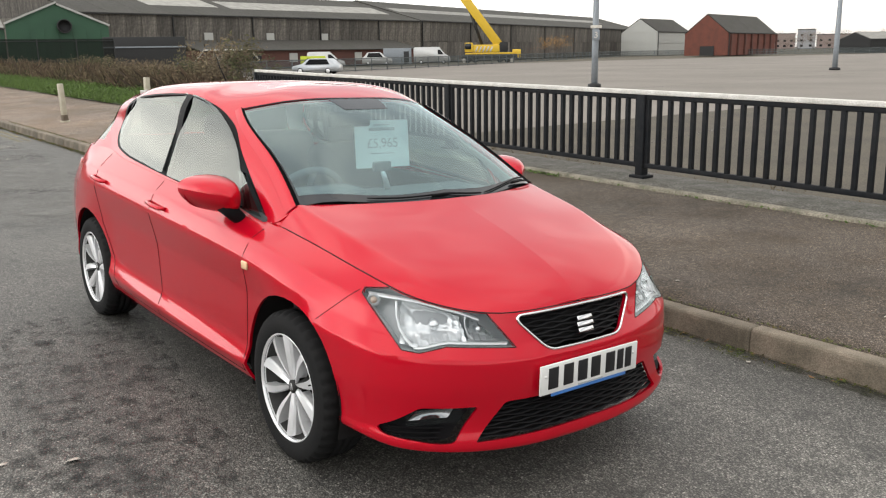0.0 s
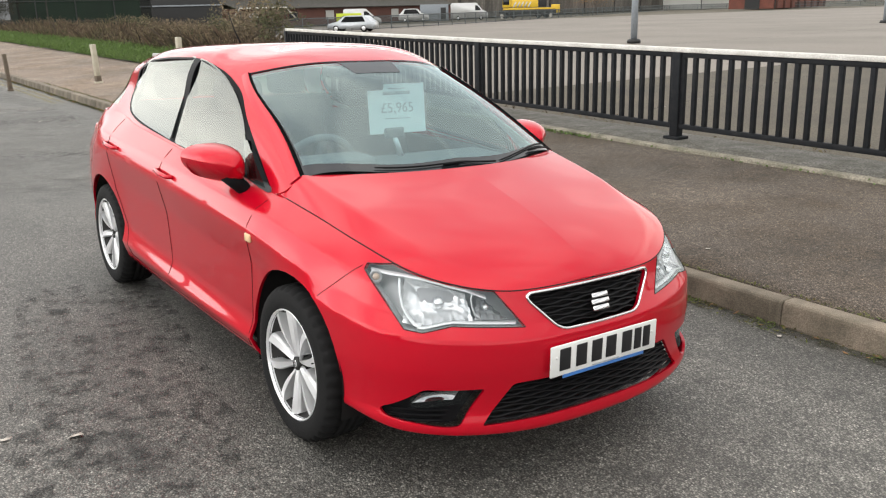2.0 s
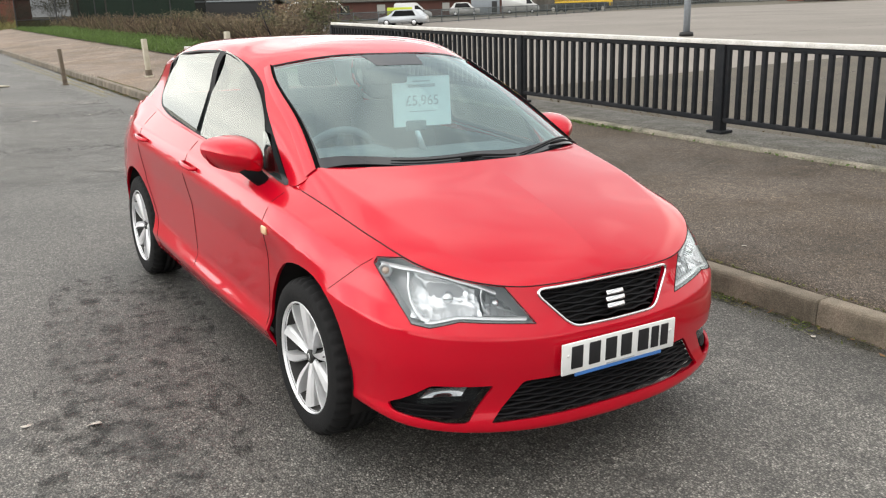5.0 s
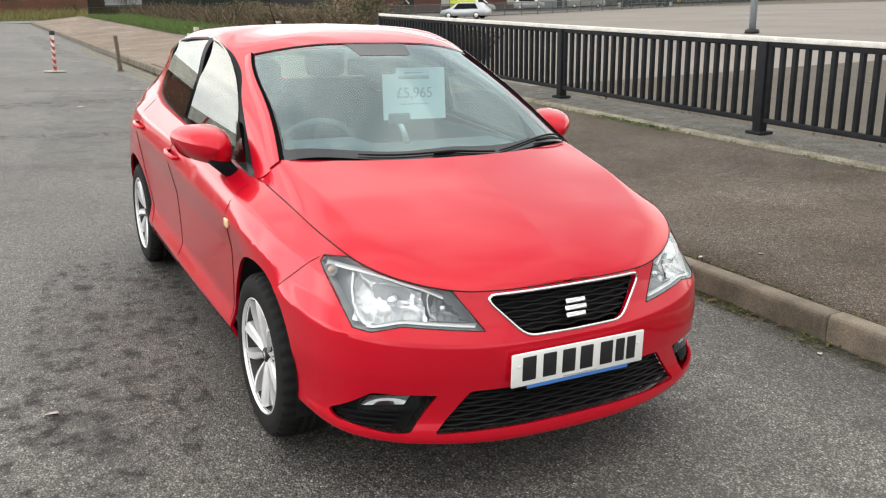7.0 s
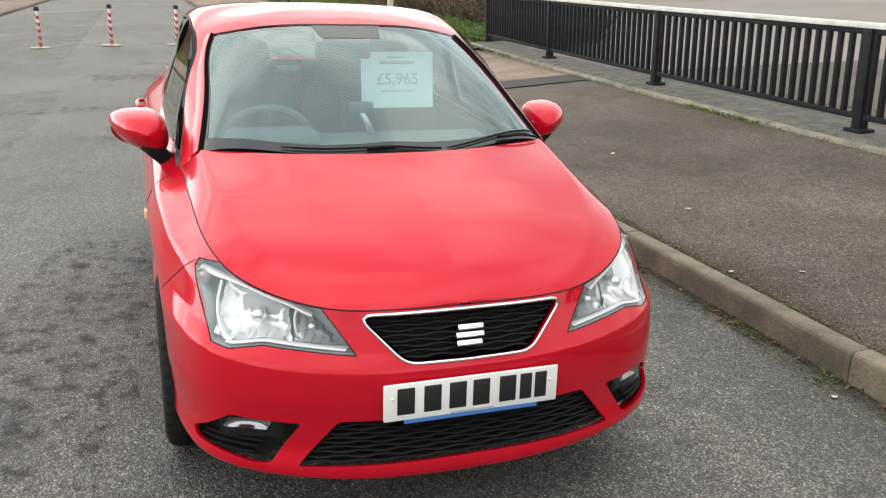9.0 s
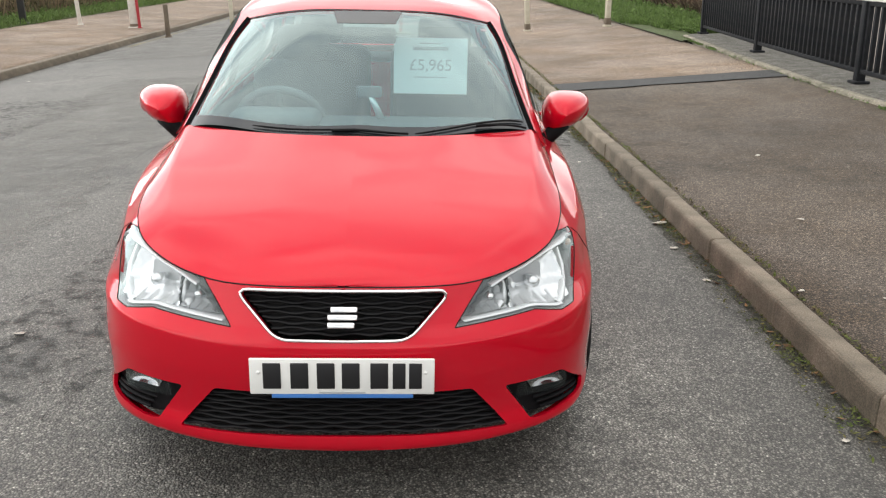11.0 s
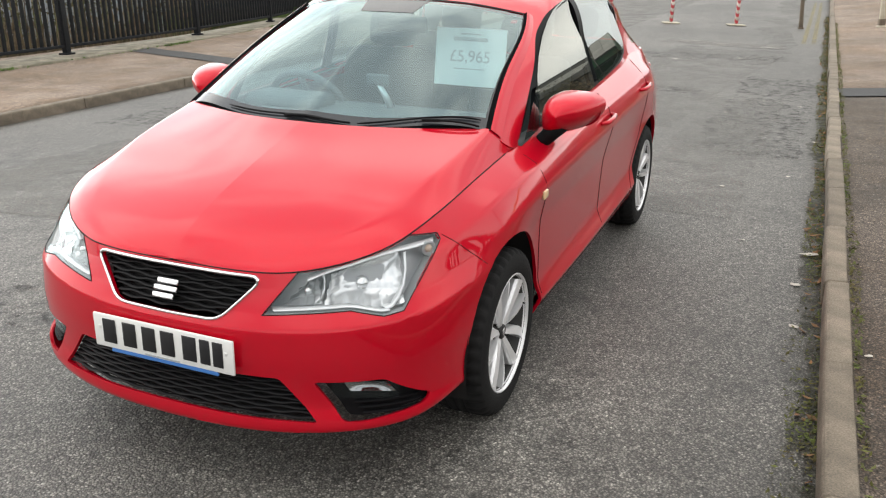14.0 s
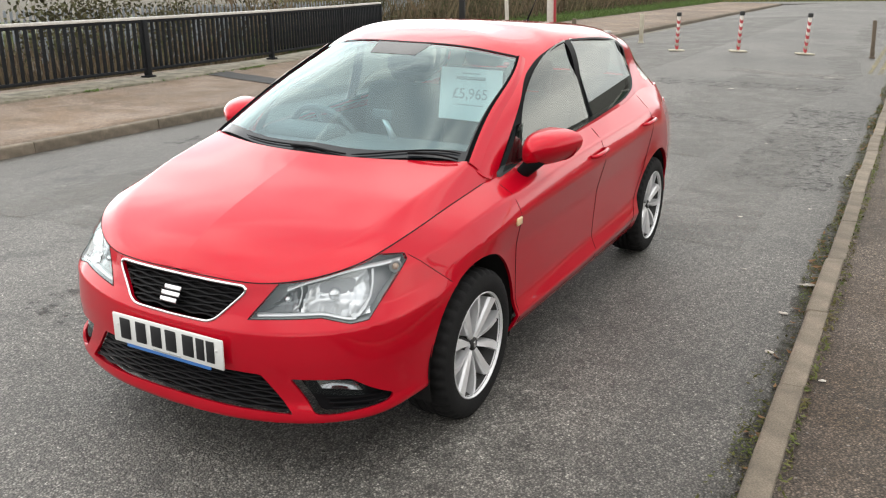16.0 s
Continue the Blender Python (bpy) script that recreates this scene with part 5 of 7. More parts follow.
panels.append(("rear_bumper", take(skin, [f for f in skin.faces if f.calc_center_median().y > 3.62 and f.calc_center_median().z < 0.62])))
panels.append(("rear_quarter", skin))
for name, bm in panels:
    part(name, shell(bm, 0.012), PAINT, car)

# bonnet: rows from the edge to the middle; a fold along its middle, and a raised ridge inside each edge, outside which it drops to the shut line
hood_edge = EDGE[:np.argmin(np.abs(EDGE[:, 1] - 1.055) + 10 * (EDGE[:, 0] < 0.4)) + 1].copy()
run = np.r_[0, np.cumsum(np.linalg.norm(np.diff(hood_edge[:, :2], axis=0), axis=1))]
at_x = lambda x: run[np.argmin(np.abs(hood_edge[:, 0] - x) + 9 * (hood_edge[:, 1] > 0.5))]
at_y = lambda y: run[np.argmin(np.abs(hood_edge[:, 1] - y) + 9 * (hood_edge[:, 0] < 0.4))]
mid_y = mono([0, at_x(0.15), at_x(0.30), at_x(0.45), at_y(0.32), at_y(0.47), at_y(0.80), run[-1]], [0.076, 0.094, 0.135, 0.20, 0.335, 0.435, 0.66, 0.805], run)
mid_z = mono([0.07, 0.10, 0.15, 0.25, 0.36, 0.48, 0.70, 0.81], [0.686, 0.716, 0.756, 0.805, 0.846, 0.884, 0.947, 0.984], mid_y)
knots = [0, at_x(0.30), at_y(0.32), at_y(0.47), at_y(0.70), run[-1]]
ridge_at = mono(knots, [0.76, 0.77, 0.80, 0.835, 0.885, 0.915], run)
ridge_fall = mono(knots, [0.57, 0.56, 0.50, 0.46, 0.20, 0.08], run)
fold = mono(knots, [0.10, 0.20, 0.40, 0.58, 0.95, 0.95], run)
rows = []
half_a = np.r_[np.linspace(0, 0.66, 15), np.linspace(0.68, 1.0, 27)]
across = np.r_[-half_a[:0:-1], half_a]


def bonnet_drop(b, at_, fall, linear):
    """How far the bonnet has dropped, from 0 at its middle to 1 at its edge."""
    inner = fall * (linear * b / at_ + (1 - linear) * (b / at_) ** 2.2)
    u = np.clip((b - at_) / (1 - at_), 0, 1)
    return np.where(b <= at_, inner, fall + (1 - fall) * (0.45 * u + 0.55 * u ** 1.8))


for e, my, mz, ra, rf, fo in zip(hood_edge, mid_y, mid_z, ridge_at, ridge_fall, fold):
    b = np.abs(across)
    drop = np.mean([bonnet_drop(np.clip(np.abs(b + o), 0, 1), ra, rf, fo) if o else bonnet_drop(b, ra, rf, fo) for o in (-0.010, 0, 0, 0.010)], axis=0)
    drop = np.where(b < 0.3, bonnet_drop(b, ra, rf, fo), drop)
    drop[0] = drop[-1] = 1
    rows.append(np.c_[across * e[0], e[1] + (my - e[1]) * (1 - b ** 2), e[2] + 0.002 + (mz - e[2]) * (1 - drop)])
hood = grid_mesh(np.array(rows[1:]))
for e in hood.edges:
    if abs(e.verts[0].co.x) + abs(e.verts[1].co.x) < 1e-6:
        e.smooth = False
bmesh.ops.recalc_face_normals(hood, faces=hood.faces)
if sum(f.normal.z for f in hood.faces) < 0:
    bmesh.ops.reverse_faces(hood, faces=hood.faces)
part("bonnet", shell(hood, 0.012), PAINT, car)
HOOD_BACK = rows[-1]

# ---- glasshouse: foot, belly, rail and crown at stations round the cabin ----
# windscreen middle, driver's third, screen corner, pillar foot, front door, middle pillar, rear door, quarter, tail corner, tail middle
FOOT = [(0, 0.845, 0.982), (0.34, 0.888, 0.978), (0.658, 1.02, 0.957), (0.716, 1.085, 0.903), (0.722, 1.50, 0.930), (0.748, 2.15, 0.972), (0.724, 2.85, 1.012), (0.68, 3.25, 1.04), (0.60, 3.70, 1.012), (0, 3.925, 1.0)]
BELLY = [(0, 1.235, 1.200), (0.33, 1.270, 1.185), (0.600, 1.375, 1.148), (0.656, 1.44, 1.120), (0.676, 1.62, 1.130), (0.669, 2.13, 1.190), (0.643, 2.90, 1.205), (0.597, 3.28, 1.20), (0.53, 3.60, 1.18), (0, 3.78, 1.19)]
RAIL = [(0, 1.640, 1.372), (0.32, 1.665, 1.362), (0.536, 1.765, 1.320), (0.582, 1.81, 1.312), (0.586, 1.93, 1.346), (0.588, 2.22, 1.384), (0.565, 2.92, 1.358), (0.520, 3.20, 1.334), (0.450, 3.40, 1.325), (0, 3.46, 1.350)]
SHELF = [(0, 1.76, 1.405), (0.30, 1.78, 1.398), (0.48, 1.86, 1.372), (0.520, 1.92, 1.370), (0.525, 2.04, 1.391), (0.528, 2.26, 1.414), (0.498, 2.90, 1.391), (0.450, 3.14, 1.372), (0.385, 3.30, 1.366), (0, 3.36, 1.378)]
CROWN = [(0, 1.95, 1.428), (0, 1.98, 1.431), (0, 2.03, 1.434), (0, 2.08, 1.436), (0, 2.16, 1.440), (0, 2.30, 1.444), (0, 2.80, 1.424), (0, 3.02, 1.410), (0, 3.15, 1.402), (0, 3.22, 1.396)]
KNOT = [0, 1.0, 1.85, 2.15, 2.75, 3.7, 4.8, 5.4, 6.0, 7.0]
us = np.r_[np.linspace(0, 1.85, 26), np.linspace(1.92, 2.15, 5), np.linspace(2.2, 5.4, 60), np.linspace(5.5, 7.0, 20)]
lines = [spline(KNOT, np.array(q), us) for q in (FOOT, BELLY, RAIL, SHELF, CROWN)]
for q in lines:
    q[0, 0] = q[-1, 0] = 0
# the sides of the cabin stand on the body's top edge
flank = EDGE[EDGE[:, 0] > 0.5]
for i, u in enumerate(us):
    if 2.15 <= u <= 5.9:
        w = min(1.0, (u - 2.15) / 0.25)
        y = lines[0][i, 1]
        lines[0][i, 0] += w * (np.interp(y, flank[:, 1], flank[:, 0]) - 0.003 - lines[0][i, 0])
        lines[0][i, 2] += w * (np.interp(y, flank[:, 1], flank[:, 2]) - 0.004 - lines[0][i, 2])
lines[4][:, 0] = 0
vk = [0, 0.36, 0.68, 0.76, 1.0]
vs = np.r_[np.linspace(0, 0.68, 26), np.linspace(0.70, 0.76, 6), np.linspace(0.79, 1.0, 10)]
cabin = np.array([spline(vk, np.array([q[i] for q in lines]), vs) for i in range(len(us))]).transpose(1, 0, 2)
cabin[:, :, 0] = np.maximum(cabin[:, :, 0], 0)
cabin[-1, :, 0] = 0
N_SCREEN = 26                                   # columns of the windscreen
N_RAIL = int(np.argmin(np.abs(vs - 0.68)))
house = bmesh.new()
full = both(cabin)
middle = cabin.shape[1] - 1
hv = [[house.verts.new(q) for q in row] for row in full]
screen_faces, tail_faces = [], []
for i in range(len(hv) - 1):
    for j in range(len(hv[0]) - 1):
        f = house.faces.new((hv[i][j], hv[i][j + 1], hv[i + 1][j + 1], hv[i + 1][j]))
        col = j - middle if j >= middle else middle - 1 - j
        if col < N_SCREEN - 1 and i < N_RAIL:
            screen_faces.append(f)
        elif col >= len(us) - 18 and 3 <= i < N_RAIL - 2:
            tail_faces.append(f)
bmesh.ops.recalc_face_normals(house, faces=house.faces)
if max(house.faces, key=lambda f: f.calc_center_median().z).normal.z < 0:
    bmesh.ops.reverse_faces(house, faces=house.faces)
screen = take(house, screen_faces)
tail_glass = take(house, tail_faces)
# side windows
DLO_FRONT = rounded([(1.375, 0.926), (2.185, 0.977), (2.158, 1.366), (2.0, 1.346), (1.84, 1.309), (1.645, 1.231), (1.482, 1.120)], (0.015, 0.02, 0.02, 0.2, 0.2, 0.2, 0.2), 6)
DLO_NOSE = rounded([(1.175, 0.912), (1.345, 0.922), (1.452, 1.070), (1.41, 1.066)], 0.006, 2)
DLO_REAR = rounded([(2.247, 0.985), (2.82, 1.018), (3.02, 1.046), (3.105, 1.095), (3.01, 1.324), (2.60, 1.358), (2.225, 1.369)], (0.02, 0.2, 0.2, 0.06, 0.03, 0.2, 0.02), 6)
DLO_QUARTER = rounded([(3.130, 1.105), (3.190, 1.145), (3.140, 1.272), (3.04, 1.302)], 0.015, 2)
DLO_ALL = rounded([(1.150, 0.901), (2.85, 1.005), (3.13, 1.043), (3.240, 1.11), (3.180, 1.280), (3.05, 1.330), (2.60, 1.367), (2.20, 1.378), (2.0, 1.357), (1.84, 1.319), (1.637, 1.240), (1.480, 1.132)],
                  (0.01, 0.2, 0.2, 0.08, 0.05, 0.2, 0.2, 0.2, 0.2, 0.2, 0.2, 0.2), 6)
side_glass, frames = [], []
for s in (-1, 1):
    pick = lambda c, s=s: c.x * s > 0.35 and c.z < 1.395 and 1.0 < c.y < 3.4
    frame_faces = carve(house, outline_planes(DLO_ALL, side, (1, 0, 0)), pick)
    fb = take(house, frame_faces)
    for nm, shape in (("front_window", DLO_FRONT), ("quarter_light", DLO_NOSE), ("rear_window", DLO_REAR), ("rear_quarter_light", DLO_QUARTER)):
        side_glass.append((nm, take(fb, carve(fb, outline_planes(shape, side, (1, 0, 0)), pick))))
    frames.append(fb)
liner = house.copy()
for v in liner.verts:
    v.co = Vector((v.co.x * 0.955, 2.35 + (v.co.y - 2.35) * 0.972, 0.9 + (v.co.z - 0.9) * 0.95))
part("cabin_lining", liner, LINING, car, "pale grey cabin lining")
part("roof", shell(house, 0.02), PAINT, car)
for fb in frames:
    part("window_frame", shell(fb, 0.020), GLOSS_BLACK, car, "black window surround")
for nm, g in side_glass:
    gy = sum(v.co.y for v in g.verts) / len(g.verts)
    gz = sum(v.co.z for v in g.verts) / len(g.verts)
    for v in g.verts:
        v.co.y, v.co.z = gy + (v.co.y - gy) * (1.025 if v.co.y > gy else 1.01), gz + (v.co.z - gz) * (1.06 if v.co.z > gz else 1.01)
    # a clean, gently barrelled pane just inside the frame
    q = np.array([(1.0, v.co.y, v.co.z, (v.co.z - 1.15) ** 2, abs(v.co.x)) for v in g.verts])
    fit_ = np.linalg.lstsq(q[:, :4], q[:, 4], rcond=None)[0]
    fit_[3] = max(-0.11, min(fit_[3], -0.06))
    plane = q[:, :4] @ fit_
    drop = max(0.0, float(np.percentile(plane - q[:, 4], 85))) + 0.002
    lean_, pivot = (0.065, 1.27) if nm == "front_window" else (0.10, 1.24)
    for v, w in zip(g.verts, plane):
        v.co.x = math.copysign(w - drop - lean_ * (v.co.z - pivot), v.co.x)
    part(nm, g, TINTED, car, "tinted glass reflecting the sky").visible_shadow = False
part("windscreen", screen, WINDSCREEN, car, "clear windscreen with a grey tint").visible_shadow = False
part("tailgate_glass", tail_glass, TINTED, car).visible_shadow = False


# ---- the red hatchback: wheels and running gear ----
def tyre_mesh(steps=160):
    """A tyre with four grooves round its tread and notched shoulder blocks."""
    profile = [(0.206, -0.098), (0.222, -0.106), (0.245, -0.109), (0.272, -0.104), (0.290, -0.094), (0.299, -0.080), (0.3018, -0.060), (0.3020, -0.045), (0.296, -0.043), (0.296, -0.036), (0.3025, -0.034), (0.3025, -0.012), (0.296, -0.010), (0.296, -0.003),
               (0.3025, -0.001), (0.3025, 0.022), (0.296, 0.024), (0.296, 0.031), (0.3025, 0.033), (0.302, 0.058), (0.299, 0.080), (0.290, 0.094), (0.282, 0.0985), (0.278, 0.1005), (0.262, 0.1055), (0.245, 0.1075), (0.228, 0.1045), (0.218, 0.103), (0.2145, 0.0995), (0.206, 0.09)]
    rows = []
    for k in range(steps + 1):
        a = 2 * math.pi * k / steps
        cut = 0.010 if k % 4 == 0 else 0.0
        rows.append([(w, (r - (cut if 0.055 < abs(w) < 0.096 and r > 0.27 else 0)) * math.cos(a), (r - (cut if 0.055 < abs(w) < 0.096 and r > 0.27 else 0)) * math.sin(a)) for r, w in profile])
    bm = grid_mesh(np.array(rows))
    bmesh.ops.remove_doubles(bm, verts=bm.verts, dist=1e-6)
    return bm


def wheel(x, y, s, turn):
    """A tyre on an alloy rim with ten wedge-shaped blades; its outer side faces s."""
    w = base("wheel", pose(x, y, 0.302, 0, 0, 0 if s > 0 else 180) @ pose(0, 0, 0, turn, 0, 0), "", "")
    w.parent = car
    part("tyre", tyre_mesh(), RUBBER, w, "black tyre")
    part("rim", lathe([(0.2135, 0.096), (0.2150, 0.100), (0.2122, 0.1025), (0.2092, 0.1010), (0.2072, 0.092), (0.2060, 0.084)], 96), ALLOY, w, "silver alloy rim")
    # Barrel darkened by dust and painted shade; the well disc is shade alone.
    part("barrel", lathe([(0.2060, 0.084), (0.195, 0.050), (0.186, 0.028), (0.180, -0.06), (0.2, -0.09)], 64), BARREL, w, "silver inner barrel, dusty and with its shade in the colour")
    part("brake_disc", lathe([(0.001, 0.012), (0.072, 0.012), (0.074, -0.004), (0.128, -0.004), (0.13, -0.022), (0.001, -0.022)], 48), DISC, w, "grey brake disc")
    part("well_shade_disc", lathe([(0.001, -0.045), (0.185, -0.045)], 36), GAP, w)
    for k in range(10):
        # ten flat blades, each wedge-shaped with one sharp corner at the rim and a chamfer down its other side
        hand = 1 if k % 2 else -1
        a0 = 2 * math.pi * k / 10 - hand * 0.035
        rows = []
        for i in range(10):
            t = i / 9
            w_ = 0.0066 + 0.0150 * t ** 1.1
            face = 0.070 + 0.021 * math.sin(min(1.0, t * 1.1) * math.pi / 2)
            a = a0 + hand * 0.06 * math.sin(math.pi * t)
            c, sn = math.cos(a), math.sin(a)
            ring = []
            for o, dx, back_ in ((-w_, -0.045, 0.0), (-w_, 0.0035, 0.0), (w_ * 0.72, -0.0030, 0.010), (w_ * 1.05, -0.014, 0.014), (w_ * 1.05, -0.045, 0.014)):
                o, r = o * hand, 0.024 + t * (0.1855 - back_)
                ring.append((face + dx, r * c - o * sn, r * sn + o * c))
            rows.append(ring)
        bm = grid_mesh(np.array(rows))
        bmesh.ops.recalc_face_normals(bm, faces=bm.faces)
        for e in bm.edges:
            if len(e.link_faces) == 2 and e.calc_face_angle(0) > 0.18:
                e.smooth = False
        part("spoke", bm, ALLOY, w)
    part("hub", lathe([(0.060, 0.01), (0.056, 0.044), (0.046, 0.058), (0.030, 0.064), (0.001, 0.064)], 40), BARREL, w)
    part("hub_badge", lathe([(0.027, 0.060), (0.0265, 0.0765), (0.023, 0.079), (0.001, 0.0795)], 28), DISC, w, "dark grey hub cap")
    part("hub_emblem", box((0.004, 0.018, 0.026), (0.0795, 0, 0), 0.0015), SATIN, w)
    for k in range(5):
        a = 2 * math.pi * (k + 0.5) / 5
        part("bolt_hole", lathe([(0.0135, 0.0655), (0.012, 0.040), (0.001, 0.040)], 14, "X", pose(0, 0.050 * math.cos(a), 0.050 * math.sin(a))), GAP, w)
        part("wheel_bolt", lathe([(0.0085, 0.042), (0.0085, 0.060), (0.001, 0.061)], 6, "X", pose(0, 0.050 * math.cos(a), 0.050 * math.sin(a))), DARK_STEEL, w)
    part("valve", tube([(0.075, 0.187, 0.0), (0.098, 0.180, 0.0)], 0.003, 6), BLACK_PLASTIC, w)
    return w


for s in (-1, 1):
    for ya in AXLES:
        wheel(s * 0.722, ya, s, {(-1, AXLES[0]): 20, (-1, AXLES[1]): 47, (1, AXLES[0]): 15, (1, AXLES[1]): 62}[s, ya])
        liner_bm = lathe([(0.36, 0.0), (0.362, 0.24), (0.001, 0.24)], 40, "X", pose(s * 0.80, ya, 0.315, 0, 0, 180 if s > 0 else 0))
        bmesh.ops.delete(liner_bm, geom=[v for v in liner_bm.verts if v.co.z < 0.19], context="VERTS")
        part("arch_liner", liner_bm, GAP, car, "dark wheel arch liner")
part("underbody", box((1.46, 3.2, 0.12), (0, 2.05, 0.27), 0.03), GAP, car, "dark underbody")

# ---- grilles, plate, lamps ----
def push(bm, by):
    for v in bm.verts:
        v.co += Vector(by)
    return bm


quads = [(i * HALF.shape[1] + j, i * HALF.shape[1] + j + 1, (i + 1) * HALF.shape[1] + j + 1, (i + 1) * HALF.shape[1] + j)
         for i in range(HALF.shape[0] - 1) for j in range(HALF.shape[1] - 1)]
SKIN_TREE = BVHTree.FromPolygons([tuple(q) for q in HALF.reshape(-1, 3)], quads)


def from_skin(points, offset=0.0):
    """Lays flat front-view points on the nose."""
    out = []
    for x, z in points:
        hit = SKIN_TREE.ray_cast(Vector((max(abs(x), 1e-4), -1, z)), Vector((0, 1, 0)))[0]
        out.append(Vector((x, (hit.y if hit else 0.1) - offset, z)))
    return out


def mesh_panel(name, outline, pitch, rise, depth, wave):
    """A dark backing with wavy horizontal bars in front of it, inside an outline seen from the front."""
    xs = [q[0] for q in outline]
    zs = [q[1] for q in outline]
    z0, z1 = min(zs), max(zs)

    def width(z):
        hits = []
        for a, b in zip(outline, outline[1:] + outline[:1]):
            if (a[1] - z) * (b[1] - z) < 0:
                hits.append(abs(a[0] + (b[0] - a[0]) * (z - a[1]) / (b[1] - a[1])))
        return max(hits) if hits else 0
    z = z0 + rise * 0.6
    row = 0
    while z < z1 - 0.003:
        w = width(z) - 0.004
        if w > 0.05:
            n = max(16, int(2 * w / pitch) * 4)
            pts = []
            for i in range(n + 1):
                x = -w + 2 * w * i / n
                ph = math.pi * x / pitch + (row % 2) * math.pi
                pts.append((x, z + wave * math.copysign(abs(math.sin(ph / 1.0)) ** 0.8, math.sin(ph)) * 0.5))
            p3 = from_skin(pts, -depth * 0.35)
            rows = []
            for q in p3:
                rows.append([(q.x, q.y + 0.014, q.z + 0.0035), (q.x, q.y, q.z + 0.0012), (q.x, q.y, q.z - 0.0012), (q.x, q.y + 0.014, q.z - 0.0035)])
            part("grille_bar", grid_mesh(np.array(rows)), GRILLE_BLACK, name)
        z += rise
        row += 1


def frame_strip(outline, width, lift, mat, name, parent, label="", closed=True, thick=0.006):
    """A raised strip along an outline on the nose."""
    dense = []
    for a, b in zip(outline, outline[1:] + outline[:1]):
        m = max(1, int(math.dist(a, b) / 0.02))
        dense += [(a[0] + (b[0] - a[0]) * k / m, a[1] + (b[1] - a[1]) * k / m) for k in range(m)]
    ps = from_skin(dense, lift)
    n = len(ps)
    rows = []
    mid = sum(ps, Vector()) / n
    for i in range(n + (1 if closed else 0)):
        p, a, b = ps[i % n], ps[(i - 1) % n], ps[(i + 1) % n]
        d = (b - a).normalized()
        o = Vector((d.z, 0, -d.x))
        if (p - mid).dot(o) < 0:
            o = -o
        rows.append([p + Vector((0, thick, 0)) - o * 0.0, p - o * 0.0, p + o * width * 0.5 + Vector((0, -thick * 0.4, 0)), p + o * width, p + o * width + Vector((0, thick * 1.5, 0))])
    return part(name, grid_mesh(np.array(rows)), mat, parent, label)


grille = part("upper_grille", push(grille_skin, (0, 0.035, 0)), GAP, car, "black mesh grille with a chrome surround")
mesh_panel(grille, GRILLE, 0.056, 0.0135, 0.03, 0.0062)
frame_strip(GRILLE, 0.009, 0.006, CHROME, "chrome_surround", grille, "bright chrome surround")
lower = part("lower_grille", push(intake_skin, (0, 0.04, 0)), GAP, car, "black mesh lower intake")
mesh_panel(lower, INTAKE, 0.056, 0.0135, 0.03, 0.0062)
# badge: a plain stepped emblem
bd = bmesh.new()
bp = from_skin([(0, 0.617)], 0.012)[0]
lean = pose(bp.x, bp.y, bp.z, 90 - 25, 0, 0)
for y0, x0, x1 in ((0.022, -0.034, 0.042), (0.0, -0.042, 0.042), (-0.022, -0.042, 0.034)):
    add_box(bd, (x1 - x0, 0.0165, 0.012), lean @ Vector(((x0 + x1) / 2, y0, 0.0)), 0.003, lean.to_3x3().to_4x4())
part("badge", bd, CHROME, car, "chrome emblem of three stacked bars on the grille")

plate = part("number_plate", box((0.52, 0.009, 0.111), (0, -0.004, 0.455), 0.004), PLATE_WHITE, car, "white number plate with dark bars")
for x in (-0.185, -0.108, -0.034, 0.036, 0.116, 0.172, 0.218):
    part("plate_bar", box((0.05 if x < 0.15 else 0.036, 0.003, 0.079), (x - 0.012, -0.0098, 0.458), 0.002), PLATE_BLACK, plate, "dark upright bar")
part("plate_surround_strip", box((0.40, 0.007, 0.017), (0.0, -0.0035, 0.3955), 0.002), PLATE_BLUE, plate, "blue strip under the plate")
part("plate_small_print", box((0.13, 0.002, 0.005), (0.0, -0.0094, 0.4065), 0.0005), INK, plate, "tiny unreadable print")
for sx in (-1, 1):
    part("plate_screw", lathe([(0.006, 0), (0.005, 0.003), (0.001, 0.0035)], 10, "Z", pose(sx * 0.235, -0.0085, 0.468, 90, 0, 0)), PLATE_WHITE, plate)

